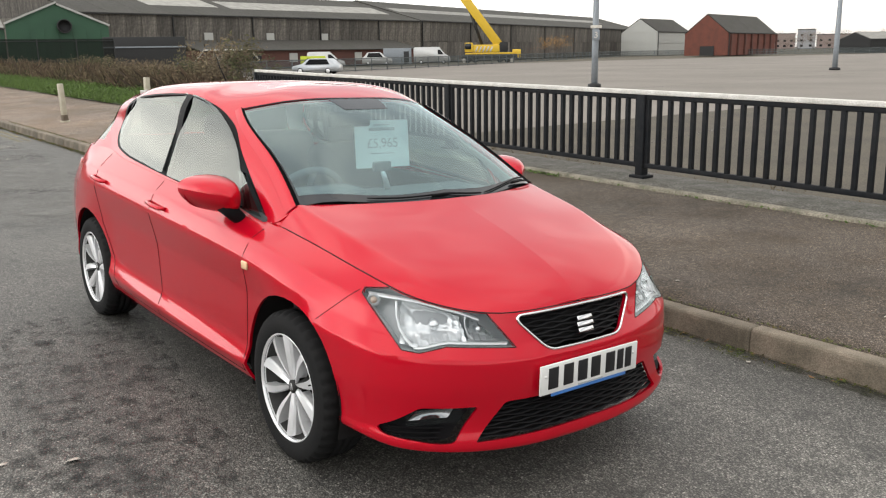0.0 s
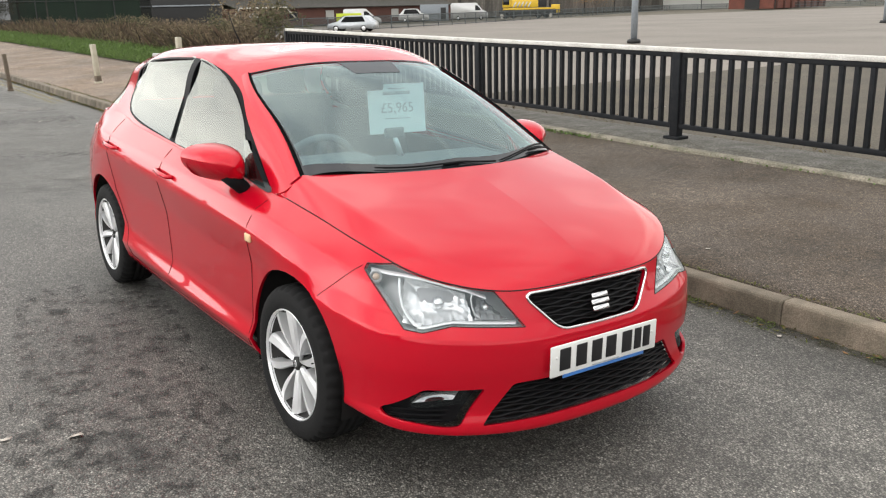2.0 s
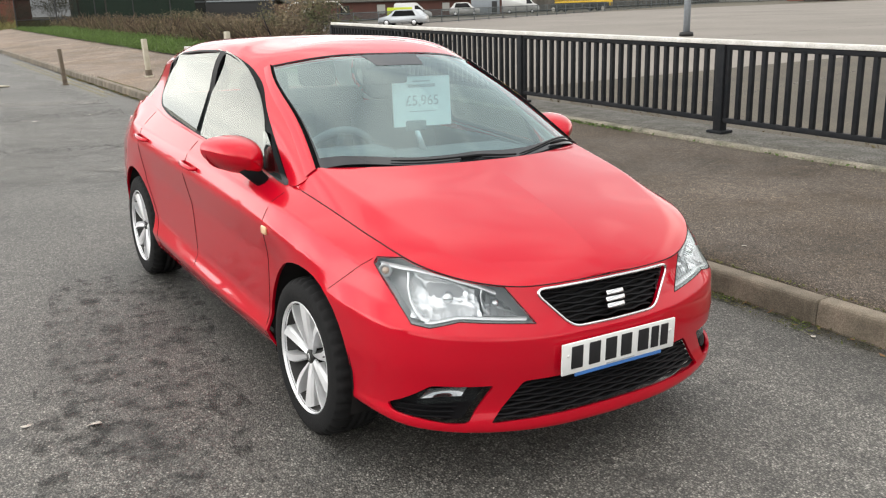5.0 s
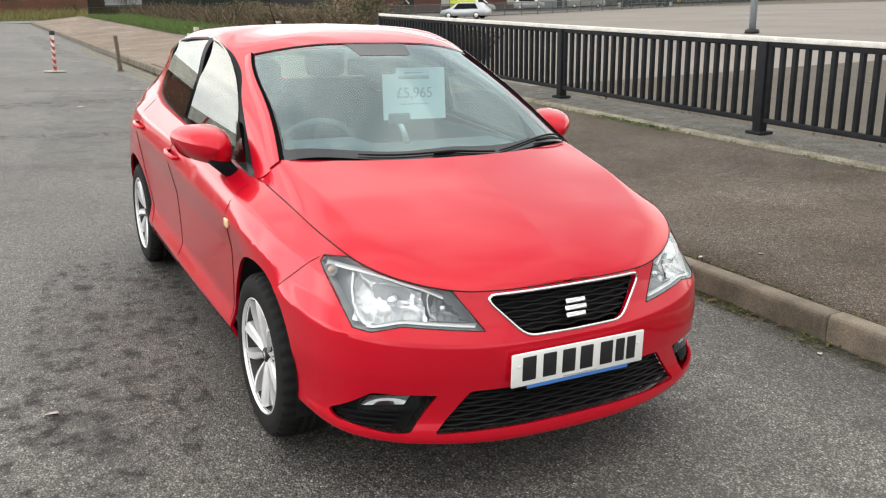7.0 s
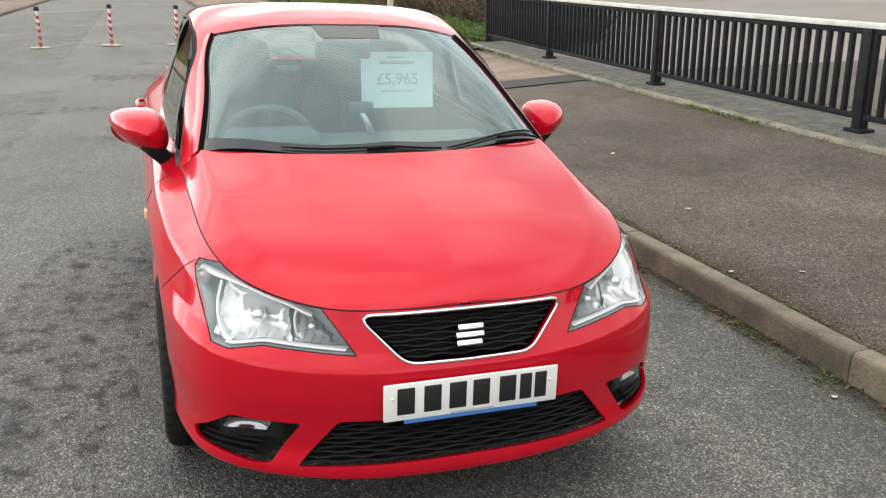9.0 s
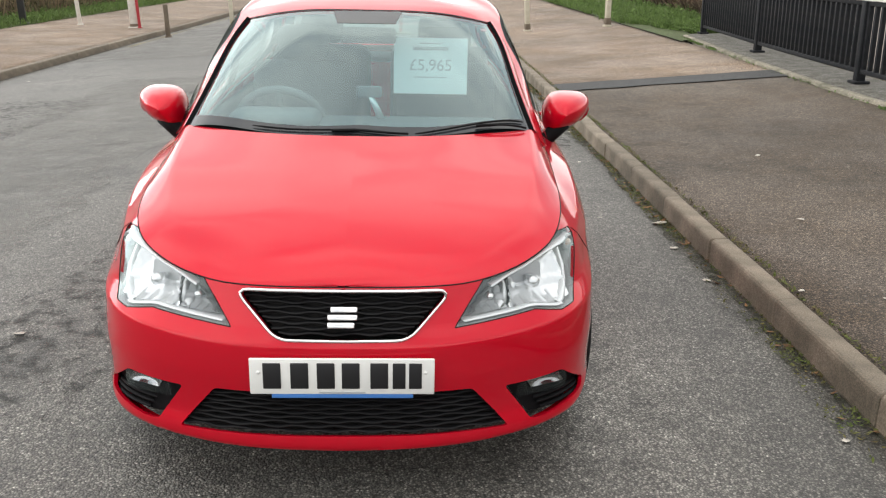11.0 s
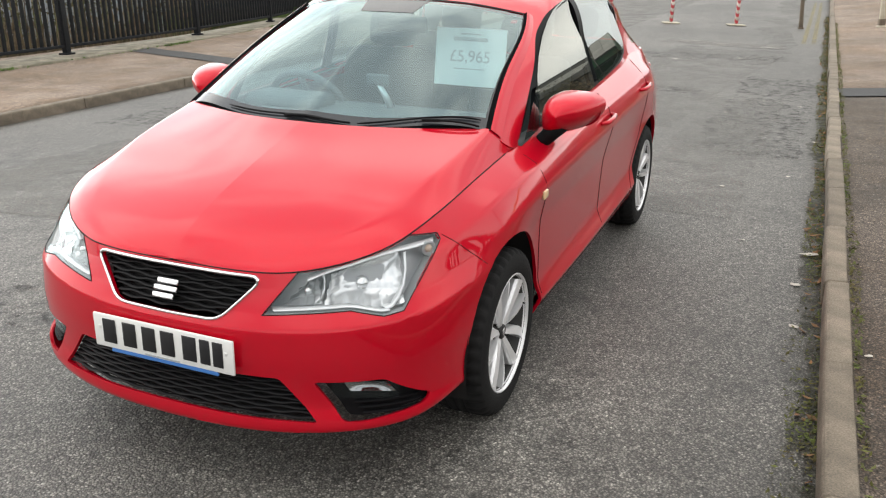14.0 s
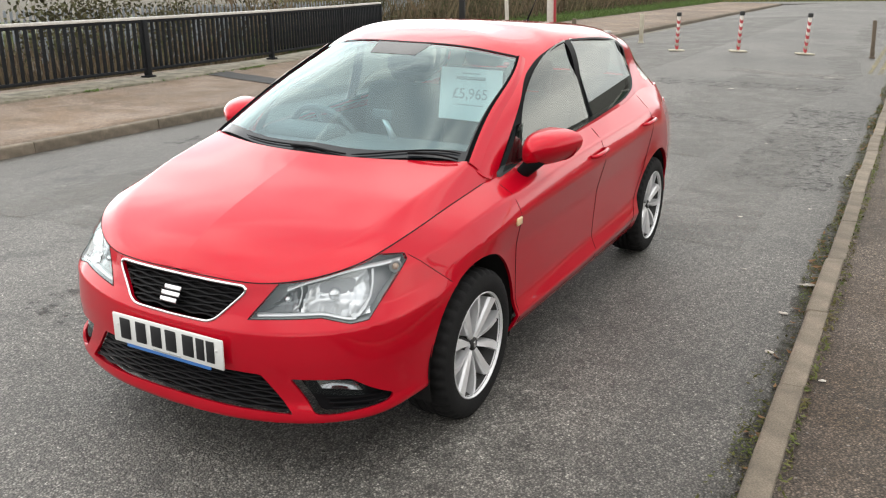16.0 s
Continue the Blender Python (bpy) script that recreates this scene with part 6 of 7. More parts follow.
for s, bm in fog_skins:
    fog = part("fog_lamp_recess", push(bm, (-s * 0.006, 0.045, 0)), BLACK_PLASTIC, car, "black plastic fog lamp recess")
    # the lamp: a shallow bright bowl under a clear lens, high in the recess, with thin fins below
    q_ = lambda x, z, back_: from_skin([(s * x, z)])[0] + Vector((-s * 0.006, back_, 0))
    bow = [[q_(0.545 + 0.112 * i / 10 + 0.02 * (1 - j / 6), 0.348 + 0.036 * j / 6 - 0.012 * (i / 10) ** 2, 0.022 + 0.018 * (1 - (i / 5 - 1) ** 2) * (1 - (j / 3 - 1) ** 2)) for j in range(7)] for i in range(11)]
    part("fog_lamp", grid_mesh(np.array(bow)), LAMP_FOG, fog, "clear fog lamp")
    lens_ = [[q_(0.520 + 0.165 * i / 10, 0.332 + 0.056 * j / 4 - 0.016 * (i / 10) ** 2, 0.014) for j in range(5)] for i in range(11)]
    part("fog_lens", grid_mesh(np.array(lens_)), LENS, fog)
    for k in range(3):
        fin = [q_(0.575 + 0.012 * k + 0.145 * i / 8, 0.312 - 0.017 * k, 0.018) for i in range(9)]
        part("fog_fin", grid_mesh(np.array([[p + Vector((0, 0.02, 0.002)), p + Vector((0, 0, 0.002)), p - Vector((0, 0, 0.002)), p + Vector((0, 0.02, -0.002))] for p in fin])), BLACK_PLASTIC, fog)

for s, bm in lamp_skins:
    back = bm.copy()
    seal = bmesh.new()
    for e in [e for e in bm.edges if e.is_boundary]:
        add_tube(seal, [v.co for v in e.verts], 0.0018, 5)
    lens = part("headlight", bm, LENS, car, "clear headlight with a silver reflector")
    part("seal", seal, GAP, lens, "black seal round the lens")
    rim = [e for e in back.edges if e.is_boundary]
    old = list(back.faces)
    got = bmesh.ops.extrude_edge_only(back, edges=rim)["geom"]
    shift = Vector((-s * 0.042, 0.055, 0.0))
    new_verts = {g for g in got if isinstance(g, bmesh.types.BMVert)}
    for v in new_verts:
        v.co += shift
    floor_ = bmesh.new()
    take(back, old, floor_)
    push(floor_, shift)
    part("housing", floor_, LAMP_DARK, lens, "dark grey lamp bowl")
    part("housing_wall", back, LAMP_GREY, lens, "grey lamp wall")

    def at(q, z, depth):
        """A place in the lamp: q across, z up, depth inwards from its skin."""
        x0, y0 = 0.82 * q, 0.57 * q
        g = HALF[20:, :90].reshape(-1, 3)
        qq = g[:, 0] * 0.82 + g[:, 1] * 0.57
        i = np.argsort(np.hypot(qq - q, g[:, 2] - z))[:4]
        x0, y0 = g[i, 0].mean(), g[i, 1].mean()
        return Vector((s * (x0 - 0.57 * depth * 0.9), y0 + 0.82 * depth, z))
    low = lambda q: np.interp(q, [0.296, 0.545, 0.64, 0.70, 0.838], [0.577, 0.600, 0.584, 0.592, 0.750])
    high = lambda q: np.interp(q, [0.296, 0.42, 0.524, 0.642, 0.70, 0.83], [0.577, 0.681, 0.716, 0.744, 0.752, 0.758])

    def bowl(q0, q1, lift0, lift1, near, deep, flutes, mat, name, label):
        """A hollow reflector between two places across the lamp, with upright flutes."""
        rows = []
        for i in range(25):
            u = i / 24
            q = q0 + (q1 - q0) * u
            za, zb = low(q) + lift0, high(q) - lift1
            col = []
            for j in range(15):
                v = j / 14
                d = near + deep * (1 - (2 * u - 1) ** 4) * (1 - (2 * v - 1) ** 4) + 0.0012 * abs(math.sin(math.pi * flutes * u)) * (1 if v > 0.34 else 0.2)
                d -= 0.007 * math.exp(-((v - 0.36) / 0.05) ** 2)
                # the bowl leans with the lamp: its upper part lies further in
                col.append(at(q + 0.018 * v * (1 - u), za + (zb - za) * v, d + 0.012 * v))
            rows.append(col)
        return part(name, grid_mesh(np.array(rows)), mat, lens, label)
    bowl(0.475, 0.700, 0.014, 0.016, 0.016, 0.052, 6, LAMP_CHROME, "reflector", "bright fluted main reflector")
    bowl(0.350, 0.462, 0.018, 0.020, 0.016, 0.030, 3, LAMP_MID, "inner_reflector", "grey inner lamp bowl")
    for q, z, r in ((0.588, 0.660, 0.020), (0.432, 0.640, 0.013)):
        mm = Matrix.Translation(at(q, z, 0.048)) @ Vector((s * 0.45, -0.88, 0.05)).to_track_quat("Z", "Y").to_matrix().to_4x4()
        part("bulb_shield", lathe([(0.001, 0.030), (r * 0.8, 0.026), (r, 0.0), (r * 0.8, -0.02)], 20, "Z", mm), SATIN, lens, "silver bulb shield")

    def band(line, wide, d0, d1, mat, name, label):
        """A raised strip that runs through places (q, z) in the lamp."""
        rows = []
        for k, (q, z) in enumerate(line):
            a_, b_ = line[max(k - 1, 0)], line[min(k + 1, len(line) - 1)]
            t_ = Vector((b_[0] - a_[0], b_[1] - a_[1])).normalized()
            n_ = Vector((-t_.y, t_.x)) * wide
            p0, p1 = at(q, z, d0), at(q + n_.x, z + n_.y, d1)
            rows.append([at(q, z, d0 + 0.02), p0, (p0 + p1) / 2 - Vector((0, 0.002, 0)), p1, at(q + n_.x, z + n_.y, d1 + 0.02)])
        return part(name, grid_mesh(np.array(rows)), mat, lens, label)

    def along(q0, q1, f, n=14):
        return [(q0 + (q1 - q0) * k / n, f(q0 + (q1 - q0) * k / n)) for k in range(n + 1)]
    band(along(0.325, 0.655, lambda q: low(q) + 0.007), 0.0055, 0.007, 0.011, LAMP_WHITE, "light_guide", "bright strip along the lamp's foot")
    band([(0.645, 0.596), (0.668, 0.600), (0.690, 0.622), (0.706, 0.652), (0.716, 0.690), (0.716, 0.735)], 0.007, 0.012, 0.018, LAMP_WHITE, "light_guide", "bright upright strip")
    band(along(0.425, 0.81, lambda q: high(q) - 0.011), 0.006, 0.006, 0.010, LAMP_WHITE, "light_guide", "bright strip along the lamp's head")
    band([(0.445, 0.604), (0.462, 0.622), (0.480, 0.648), (0.482, 0.672), (0.474, 0.694)], 0.010, 0.018, 0.030, LAMP_PALE, "bezel", "silver bezel between the bowls")
    p = at(0.790, 0.730, 0.022)
    turn_ = Matrix.Translation(p) @ Vector((s * 0.7, -0.7, 0)).to_track_quat("Z", "Y").to_matrix().to_4x4()
    part("indicator", lathe([(0.001, 0.012), (0.010, 0.010), (0.013, 0)], 16, "Z", turn_), AMBER, lens, "pale amber indicator bulb")
    part("indicator_cup", lathe([(0.013, 0.004), (0.022, 0.010), (0.024, 0.0)], 20, "Z", turn_), LAMP_MID, lens)

# ---- shut lines, handles, mirrors, wipers ----
def skin_side(y, z, s, lift=0.001):
    """The place on the body's flank at (y, z)."""
    hit = SKIN_TREE.ray_cast(Vector((2, y, z)), Vector((-1, 0, 0)))[0]
    return Vector((s * ((hit.x if hit else 0.8) + lift), y, z))


def seam(pts, s, name="shut_line", w=0.0022):
    dense = []
    for a, b in zip(pts, pts[1:]):
        n = max(2, int(math.dist(a, b) / 0.03))
        dense += [(a[0] + (b[0] - a[0]) * k / n, a[1] + (b[1] - a[1]) * k / n) for k in range(n)]
    dense.append(pts[-1])
    part(name, tube([skin_side(y, z, s, 0.001) for y, z in dense], w * 0.5, 6), GAP, car)


for s in (-1, 1):
    seam([(1.185, 0.262), (1.145, 0.75), (1.12, 0.875)], s)
    seam([(2.158, 0.268), (2.203, 0.945)], s)
    seam([(2.80, 0.285), (3.02, 0.62), (3.11, 1.0)], s)
    seam([(1.19, 0.262), (2.13, 0.270), (2.79, 0.285)], s)
    seam([(0.458, 0.760), (0.605, 0.630)], s)
    part("bonnet_gap", tube([Vector((s * q[0] * 1.0, q[1], q[2] + 0.001)) for q in hood_edge[::2]], 0.0022, 6), GAP, car)
    for ya, ha in ((2.10, 0.845), (2.985, 0.875)):
        p = skin_side(ya, ha, s, 0.0)
        handle = base("door_handle", Matrix.Translation(p) @ pose(0, 0, 0, 3, 0, 0), "", "")
        handle.parent = car
        part("grip", tube([(s * 0.002, -0.10, 0.0), (s * 0.026, -0.075, 0.0), (s * 0.033, 0.0, 0.002), (s * 0.028, 0.075, 0.002), (s * 0.004, 0.10, 0)], [0.009, 0.0105, 0.0115, 0.0105, 0.009], 12), PAINT, handle)

    rep = skin_side(1.117, 0.735, s, 0.004)
    part("side_repeater", box((0.012, 0.050, 0.034), rep, 0.0058), REPEATER, car, "amber side repeater lamp")
    # door mirror
    mir = base("door_mirror", pose(s * 0.735, 1.30, 0.955), "", "")
    mir.parent = car
    rows = []
    for i in range(13):
        t = i / 12
        y = -0.035 + 0.20 * t
        k = math.sqrt(max(0.0, 1 - (1 - t) ** 2.4)) if t < 1 else 1.0
        ring = []
        for j in range(25):
            a = 2 * math.pi * j / 24
            cx, cz = 0.085 + 0.03 * t, 0.035
            rx, rz = 0.105 * k, 0.072 * k
            ca, sa = math.cos(a), math.sin(a)
            ring.append((s * (cx + rx * math.copysign(abs(ca) ** 0.75, ca)), y + 0.035 * max(ca, 0) * k, cz + rz * (1.06 - 0.36 * ca) * math.copysign(abs(sa) ** 0.8, sa) + 0.022 * ca * k))
        rows.append(ring)
    bm = grid_mesh(np.array(rows))
    bmesh.ops.recalc_face_normals(bm, faces=bm.faces)
    part("shell", bm, PAINT, mir)
    part("mirror_glass", lathe([(0.001, 0.0), (0.075, 0.0), (0.078, -0.004)], 24, "X", pose(s * 0.115, 0.158, 0.035, 0, 0, 90) @ Matrix.Diagonal((1, 1.25, 0.85, 1))), CHROME, mir)
    part("foot", tube([(s * -0.035, 0.035, -0.105), (s * 0.005, 0.03, -0.085), (s * 0.040, 0.035, -0.050), (s * 0.075, 0.045, 0.0)], [0.030, 0.029, 0.031, 0.046], 16), BLACK_PLASTIC, mir, "black mirror foot")

def screen_at(u, v, lift=0.006):
    """A place on the windscreen: u from middle to corner (signed), v from foot to rail."""
    i = v * N_RAIL
    j = abs(u) * (N_SCREEN - 1)
    i0, j0 = min(int(i), N_RAIL - 1), min(int(j), N_SCREEN - 2)
    fi, fj = i - i0, j - j0
    p = (cabin[i0, j0] * (1 - fi) * (1 - fj) + cabin[i0 + 1, j0] * fi * (1 - fj) + cabin[i0, j0 + 1] * (1 - fi) * fj + cabin[i0 + 1, j0 + 1] * fi * fj)
    return Vector((p[0] * (1 if u >= 0 else -1), p[1] - lift * 0.6, p[2] + lift * 0.8))


def screen_band(pairs, name, mat, label="", lift=0.003):
    rows = [[screen_at(*a, lift), screen_at(*[(a[k] + b[k]) / 2 for k in (0, 1)], lift), screen_at(*b, lift)] for a, b in pairs]
    return part(name, grid_mesh(np.array(rows)), mat, car, label)


rows = []
for k in range(41):
    i_ = 5 + int(round((len(HOOD_BACK) - 11) * k / 40))
    p_ = Vector(HOOD_BACK[i_])
    q_ = screen_at(max(-0.97, min(0.97, p_.x / 0.645)), 0.035, -0.004)
    rows.append([p_ + Vector((0, -0.06, -0.03)), p_ + Vector((0, 0.004, -0.012)), q_ + Vector((0, 0, -0.004))])
part("scuttle_panel", grid_mesh(np.array(rows)), BLACK_PLASTIC, car, "black scuttle panel below the windscreen")
us_ = [(-1 + 2 * k / 48) for k in range(49)]
screen_band([((u, 0.0), (u, 0.062 + 0.045 * abs(u) ** 6)) for u in us_], "screen_foot_band", BAND, "dark grey band along the foot of the windscreen", 0.0025)
screen_band([((u, 0.988), (u, 1.0)) for u in us_], "screen_head_band", BLACK_PLASTIC)
for s in (-1, 1):
    screen_band([((s * (0.958 - 0.012 * (1 - k / 20) ** 2), k / 20), (s * 1.0, k / 20)) for k in range(21)], "screen_side_band", BAND, "dark edge of the windscreen", 0.0025)
    # a rubber step from the glass up to the pillar, and the pillar's raised edge
    part("screen_side_trim", grid_mesh(np.array([[screen_at(s * u, 0.012 + 0.983 * k / 24, h_) for u, h_ in ((0.960, 0.002), (0.980, 0.008), (0.998, 0.016))] for k in range(25)])), TRIM, car, "black rubber trim beside the windscreen")
    part("pillar_edge", grid_mesh(np.array([[screen_at(s * u, 0.012 + 0.983 * k / 24, h_) for u, h_ in ((0.998, 0.0158), (1.006, 0.0165), (1.03, 0.009), (1.06, -0.003))] for k in range(25)])), PAINT, car)
screen_band([((-0.2 + 0.4 * k / 10, 0.86), (-0.24 + 0.48 * k / 10, 0.985)) for k in range(11)], "mirror_patch", BAND, "dark grey patch behind the mirror", 0.0015)
for nm, a, b, piv in (("wiper", (-0.60, 0.024), (0.30, 0.008), (-0.16, 0.016)), ("wiper", (0.34, 0.008), (0.93, 0.058), (0.66, 0.024))):
    w = base(nm, Matrix(), "", "")
    w.parent = car
    n = 14
    pts = [screen_at(a[0] + (b[0] - a[0]) * k / n, a[1] + (b[1] - a[1]) * k / n + 0.010 * math.sin(math.pi * k / n), 0.010) for k in range(n + 1)]
    part("blade", tube(pts, [0.002] + [0.0036] * (n - 1) + [0.002], 8), BLACK_PLASTIC, w)
    pts2 = [screen_at(piv[0] + (b[0] - piv[0]) * k / 8, 0.004 + (piv[1] - 0.004) * (1 - k / 8), 0.014) for k in range(9)]
    part("arm", tube(pts2, [0.006] * 3 + [0.004] * 6, 8), BLACK_PLASTIC, w)
part("aerial", tube([(0.0, 3.08, 1.40), (0.0, 3.19, 1.50), (0.0, 3.27, 1.60)], [0.006, 0.0035, 0.002], 8), BLACK_PLASTIC, car, "thin roof aerial")
part("aerial_base", lathe([(0.03, 0.0), (0.022, 0.015), (0.001, 0.02)], 16, "Z", pose(0, 3.08, 1.395)), BLACK_PLASTIC, car)
for s in (-1, 1):
    part("tail_lamp", box((0.10, 0.20, 0.19), (s * 0.672, 3.735, 0.84), 0.05, pose(0, 0, 0, 0, 0, s * 32)), TAIL_RED, car, "red tail lamp")

# the corner between bonnet, wing and pillar
for s in (-1, 1):
    outer = HOOD_BACK[HOOD_BACK[:, 0] >= 0.62]
    tail = EDGE[(EDGE[:, 0] > 0.6) & (EDGE[:, 1] > 1.06) & (EDGE[:, 1] <= 1.36)]
    a_line = list(outer) + list(tail)
    u_line = np.r_[np.linspace(1.85, 2.15, len(outer)), np.linspace(2.17, 2.6, len(tail))]
    b_line = [[np.interp(u, us, cabin[1, :, k]) for k in range(3)] for u in u_line]
    rows = np.array([[np.array(p) * (s, 1, 1) - (0, 0, 0.003), (np.array(p) + np.array(q)) / 2 * (s, 1, 1) - (0, 0, 0.001), np.array(q) * (s, 1, 1) - (s * 0.004, 0, 0.002)] for p, q in zip(a_line, b_line)])
    bm = grid_mesh(rows, flip=s < 0)
    bmesh.ops.recalc_face_normals(bm, faces=bm.faces)
    part("scuttle_corner", bm, PAINT, car)

# ---- cabin ----
part("dashboard", add_box(box((1.16, 0.50, 0.16), (0, 1.27, 0.865), 0.05), (0.62, 0.35, 0.3), (0.0, 1.3, 0.72), 0.05), DASH, car, "dark grey dashboard")
part("binnacle", box((0.36, 0.2, 0.08), (-0.36, 1.30, 0.955), 0.035), DASH, car)
part("floor_pan", box((1.36, 2.5, 0.08), (0, 2.35, 0.34), 0.02), CABIN, car)
for s in (-1, 1):
    part("door_lining", box((0.05, 2.1, 0.52), (s * 0.70, 2.2, 0.66), 0.02), CABIN, car)
part("firewall", box((1.36, 0.05, 0.5), (0, 1.0, 0.62), 0.02), CABIN, car)
sw = base("steering_wheel", pose(-0.36, 1.47, 0.90, -62, 0, 0), "", "")
sw.parent = car
bm = bmesh.new()
add_tube(bm, [(0.185 * math.cos(2 * math.pi * k / 40), 0.185 * math.sin(2 * math.pi * k / 40), 0) for k in range(41)], 0.016, 10, False)
part("rim", bm, DASH, sw)
part("boss", lathe([(0.001, 0.03), (0.05, 0.028), (0.07, 0.0), (0.06, -0.04)], 24, "Z"), DASH, sw)
for a in (0, math.pi, -math.pi / 2):
    part("spoke", tube([(0.05 * math.cos(a), 0.05 * math.sin(a), 0.005), (0.18 * math.cos(a), 0.18 * math.sin(a), 0)], 0.015, 8), DASH, sw)
for x, y, wide in ((-0.36, 2.0, 0.50), (0.36, 2.0, 0.50), (-0.36, 2.95, 0.6), (0.36, 2.95, 0.6)):
    seat = base("seat", pose(x, y, 0.42), "", "")
    seat.parent = car
    part("cushion", box((wide, 0.52, 0.16), (0, -0.1, 0.06), 0.06), CABIN, seat)
    part("backrest", add_box(bmesh.new(), (wide, 0.14, 0.60), (0, 0.2, 0.38), 0.06, pose(0, 0, 0, -14, 0, 0)), CABIN, seat)
    part("headrest", add_box(bmesh.new(), (0.26, 0.10, 0.17), (0, 0.30, 0.76), 0.045, pose(0, 0, 0, -10, 0, 0)), CABIN, seat)
part("cabin_mirror", box((0.24, 0.03, 0.07), (0, 1.66, 1.265), 0.014), GLOSS_BLACK, car, "cabin mirror")
part("headlining", box((1.0, 1.35, 0.02), (0, 2.55, 1.352), 0.006), LINING, car)
part("parcel_shelf", box((1.1, 0.4, 0.03), (0, 3.45, 1.0), 0.01), CABIN, car)

mount = base("dash_mount", pose(0.014, 1.393, 0.94), "", "")
mount.parent = car
part("clip", box((0.105, 0.018, 0.048), (0, 0, 0.118), 0.008), DASH, mount, "dark clip on a pale arm")
part("arm", tube([(0.05, 0.02, 0.0), (0.03, 0.012, 0.05), (0.005, 0.004, 0.10)], [0.016, 0.013, 0.011], 10), LAMP_PALE, mount, "pale arm")

# price card behind the windscreen
card_m = pose(0.275, 1.775, 1.125, 84, 0, -1.5)
card = link("price_card", add_prism(bmesh.new(), [(-0.1675, -0.125), (0.1675, -0.125), (0.1675, 0.125), (-0.1675, 0.125)], 0.003, Matrix.Translation((0, 0, -0.0015))), PAPER, smooth=False)
card.matrix_world = LEVEL @ card_m
tagged(card, "pale price card with grey figures behind the windscreen", "sign")
cu = bpy.data.curves.new("price", "FONT")
cu.body, cu.size, cu.align_x, cu.extrude = "£5,965", 0.072, "CENTER", 0.0004
pr = new("price", cu)
pr.data.materials.append(INK)
pr.parent = card
pr.matrix_local = pose(0.0, -0.02, 0.003)
for y, w, h in ((0.078, 0.16, 0.016), (0.1, 0.10, 0.006), (-0.05, 0.15, 0.004)):
    part("print_bar", box((w, h, 0.0008), (0, y, 0.0024), 0), INK, card, "unreadable small print")

part("sticker", box((0.028, 0.016, 0.002), (0, 0, 0), 0.004), TAIL_RED, car, "small red sticker in the windscreen corner").matrix_local = Matrix.Translation(screen_at(0.88, 0.93, -0.012)) @ pose(0, 0, 0, 28, 0, 0)


# ---- plants and litter ----
def ragged(name, place, n, size, mat, label, category, seed, lean=0.35):
    """Many thin blades or stalks in one mesh: place(rng) gives a foot and a height."""
    rng = np.random.default_rng(seed)
    verts, faces = [], []
    for _ in range(n):
        (x, y, z), h = place(rng)
        a = rng.uniform(0, 2 * math.pi)
        dx, dy = math.cos(a) * size, math.sin(a) * size
        lx, ly = rng.normal(0, lean) * h, rng.normal(0, lean) * h
        k = len(verts)
        verts += [(x - dx, y - dy, z), (x + dx, y + dy, z), (x + lx * 0.45 + dx * 0.7, y + ly * 0.45 + dy * 0.7, z + h * 0.6), (x + lx, y + ly, z + h)]
        faces += [(k, k + 1, k + 2), (k, k + 2, k + 3)]
    me = bpy.data.meshes.new(name)
    me.from_pydata(verts, [], faces)
    me.materials.append(mat)
    return tagged(new(name, me), label, category, kind="stuff")


def leafy(name, place, n, size, mat, label, category, seed, flat=0.0):
    """Many small leaves in one mesh, each a bent diamond."""
    rng = np.random.default_rng(seed)
    verts, faces = [], []
    for _ in range(n):
        p = np.array(place(rng))
        s = size * rng.uniform(0.5, 1.4)
        u = rng.normal(0, 1, 3)
        u[2] *= 1 - flat
        u /= np.linalg.norm(u)
        v = np.cross(u, rng.normal(0, 1, 3) if flat < 0.5 else (0, 0, 1) + rng.normal(0, 0.25, 3))
        v /= np.linalg.norm(v) + 1e-9
        w = np.cross(u, v)
        k = len(verts)
        verts += [tuple(p - u * s), tuple(p + v * s * 0.45 + w * s * 0.15), tuple(p + u * s), tuple(p - v * s * 0.45 + w * s * 0.15)]
        faces += [(k, k + 1, k + 2), (k, k + 2, k + 3)]
    me = bpy.data.meshes.new(name)
    me.from_pydata(verts, [], faces)
    me.materials.append(mat)
    return tagged(new(name, me), label, category, kind="stuff")


def uneven(x, y, f=0.5):
    return 0.5 + 0.5 * noise.noise((x * f, y * f, 2.0))


def verge_r(x, y):
    return foot_right(5.0, y) + 0.02 - 0.055 * max(0, x - 7.5)


def verge_l(x, y):
    return foot_left(-10.4, y) + 0.02


def edge_r(y):
    return 4.95 + 0.25 * noise.noise((y * 0.8, 0, 7)) + (0.85 * max(0, 1 - (y - 14.2) / 4))


def on_right_verge(rng):
    y = 14.3 + 44 * rng.random() ** 1.5
    x = edge_r(y) + min(3.2, max(0.5, verge_reach(y) - 0.6 - edge_r(y))) * rng.random() ** 1.4
    return (x, y, verge_r(x, y)), (0.05 + 0.16 * rng.random()) * (0.5 + uneven(x, y, 0.9))


def on_left_verge(rng):
    y = 18.2 + 44 * rng.random() ** 1.3
    x = -10.3 - 4.5 * rng.random() ** 1.3 + 0.25 * noise.noise((y * 0.8, 0, 9))
    return (x, y, verge_l(x, y)), (0.05 + 0.18 * rng.random()) * (0.5 + uneven(x, y, 0.9))


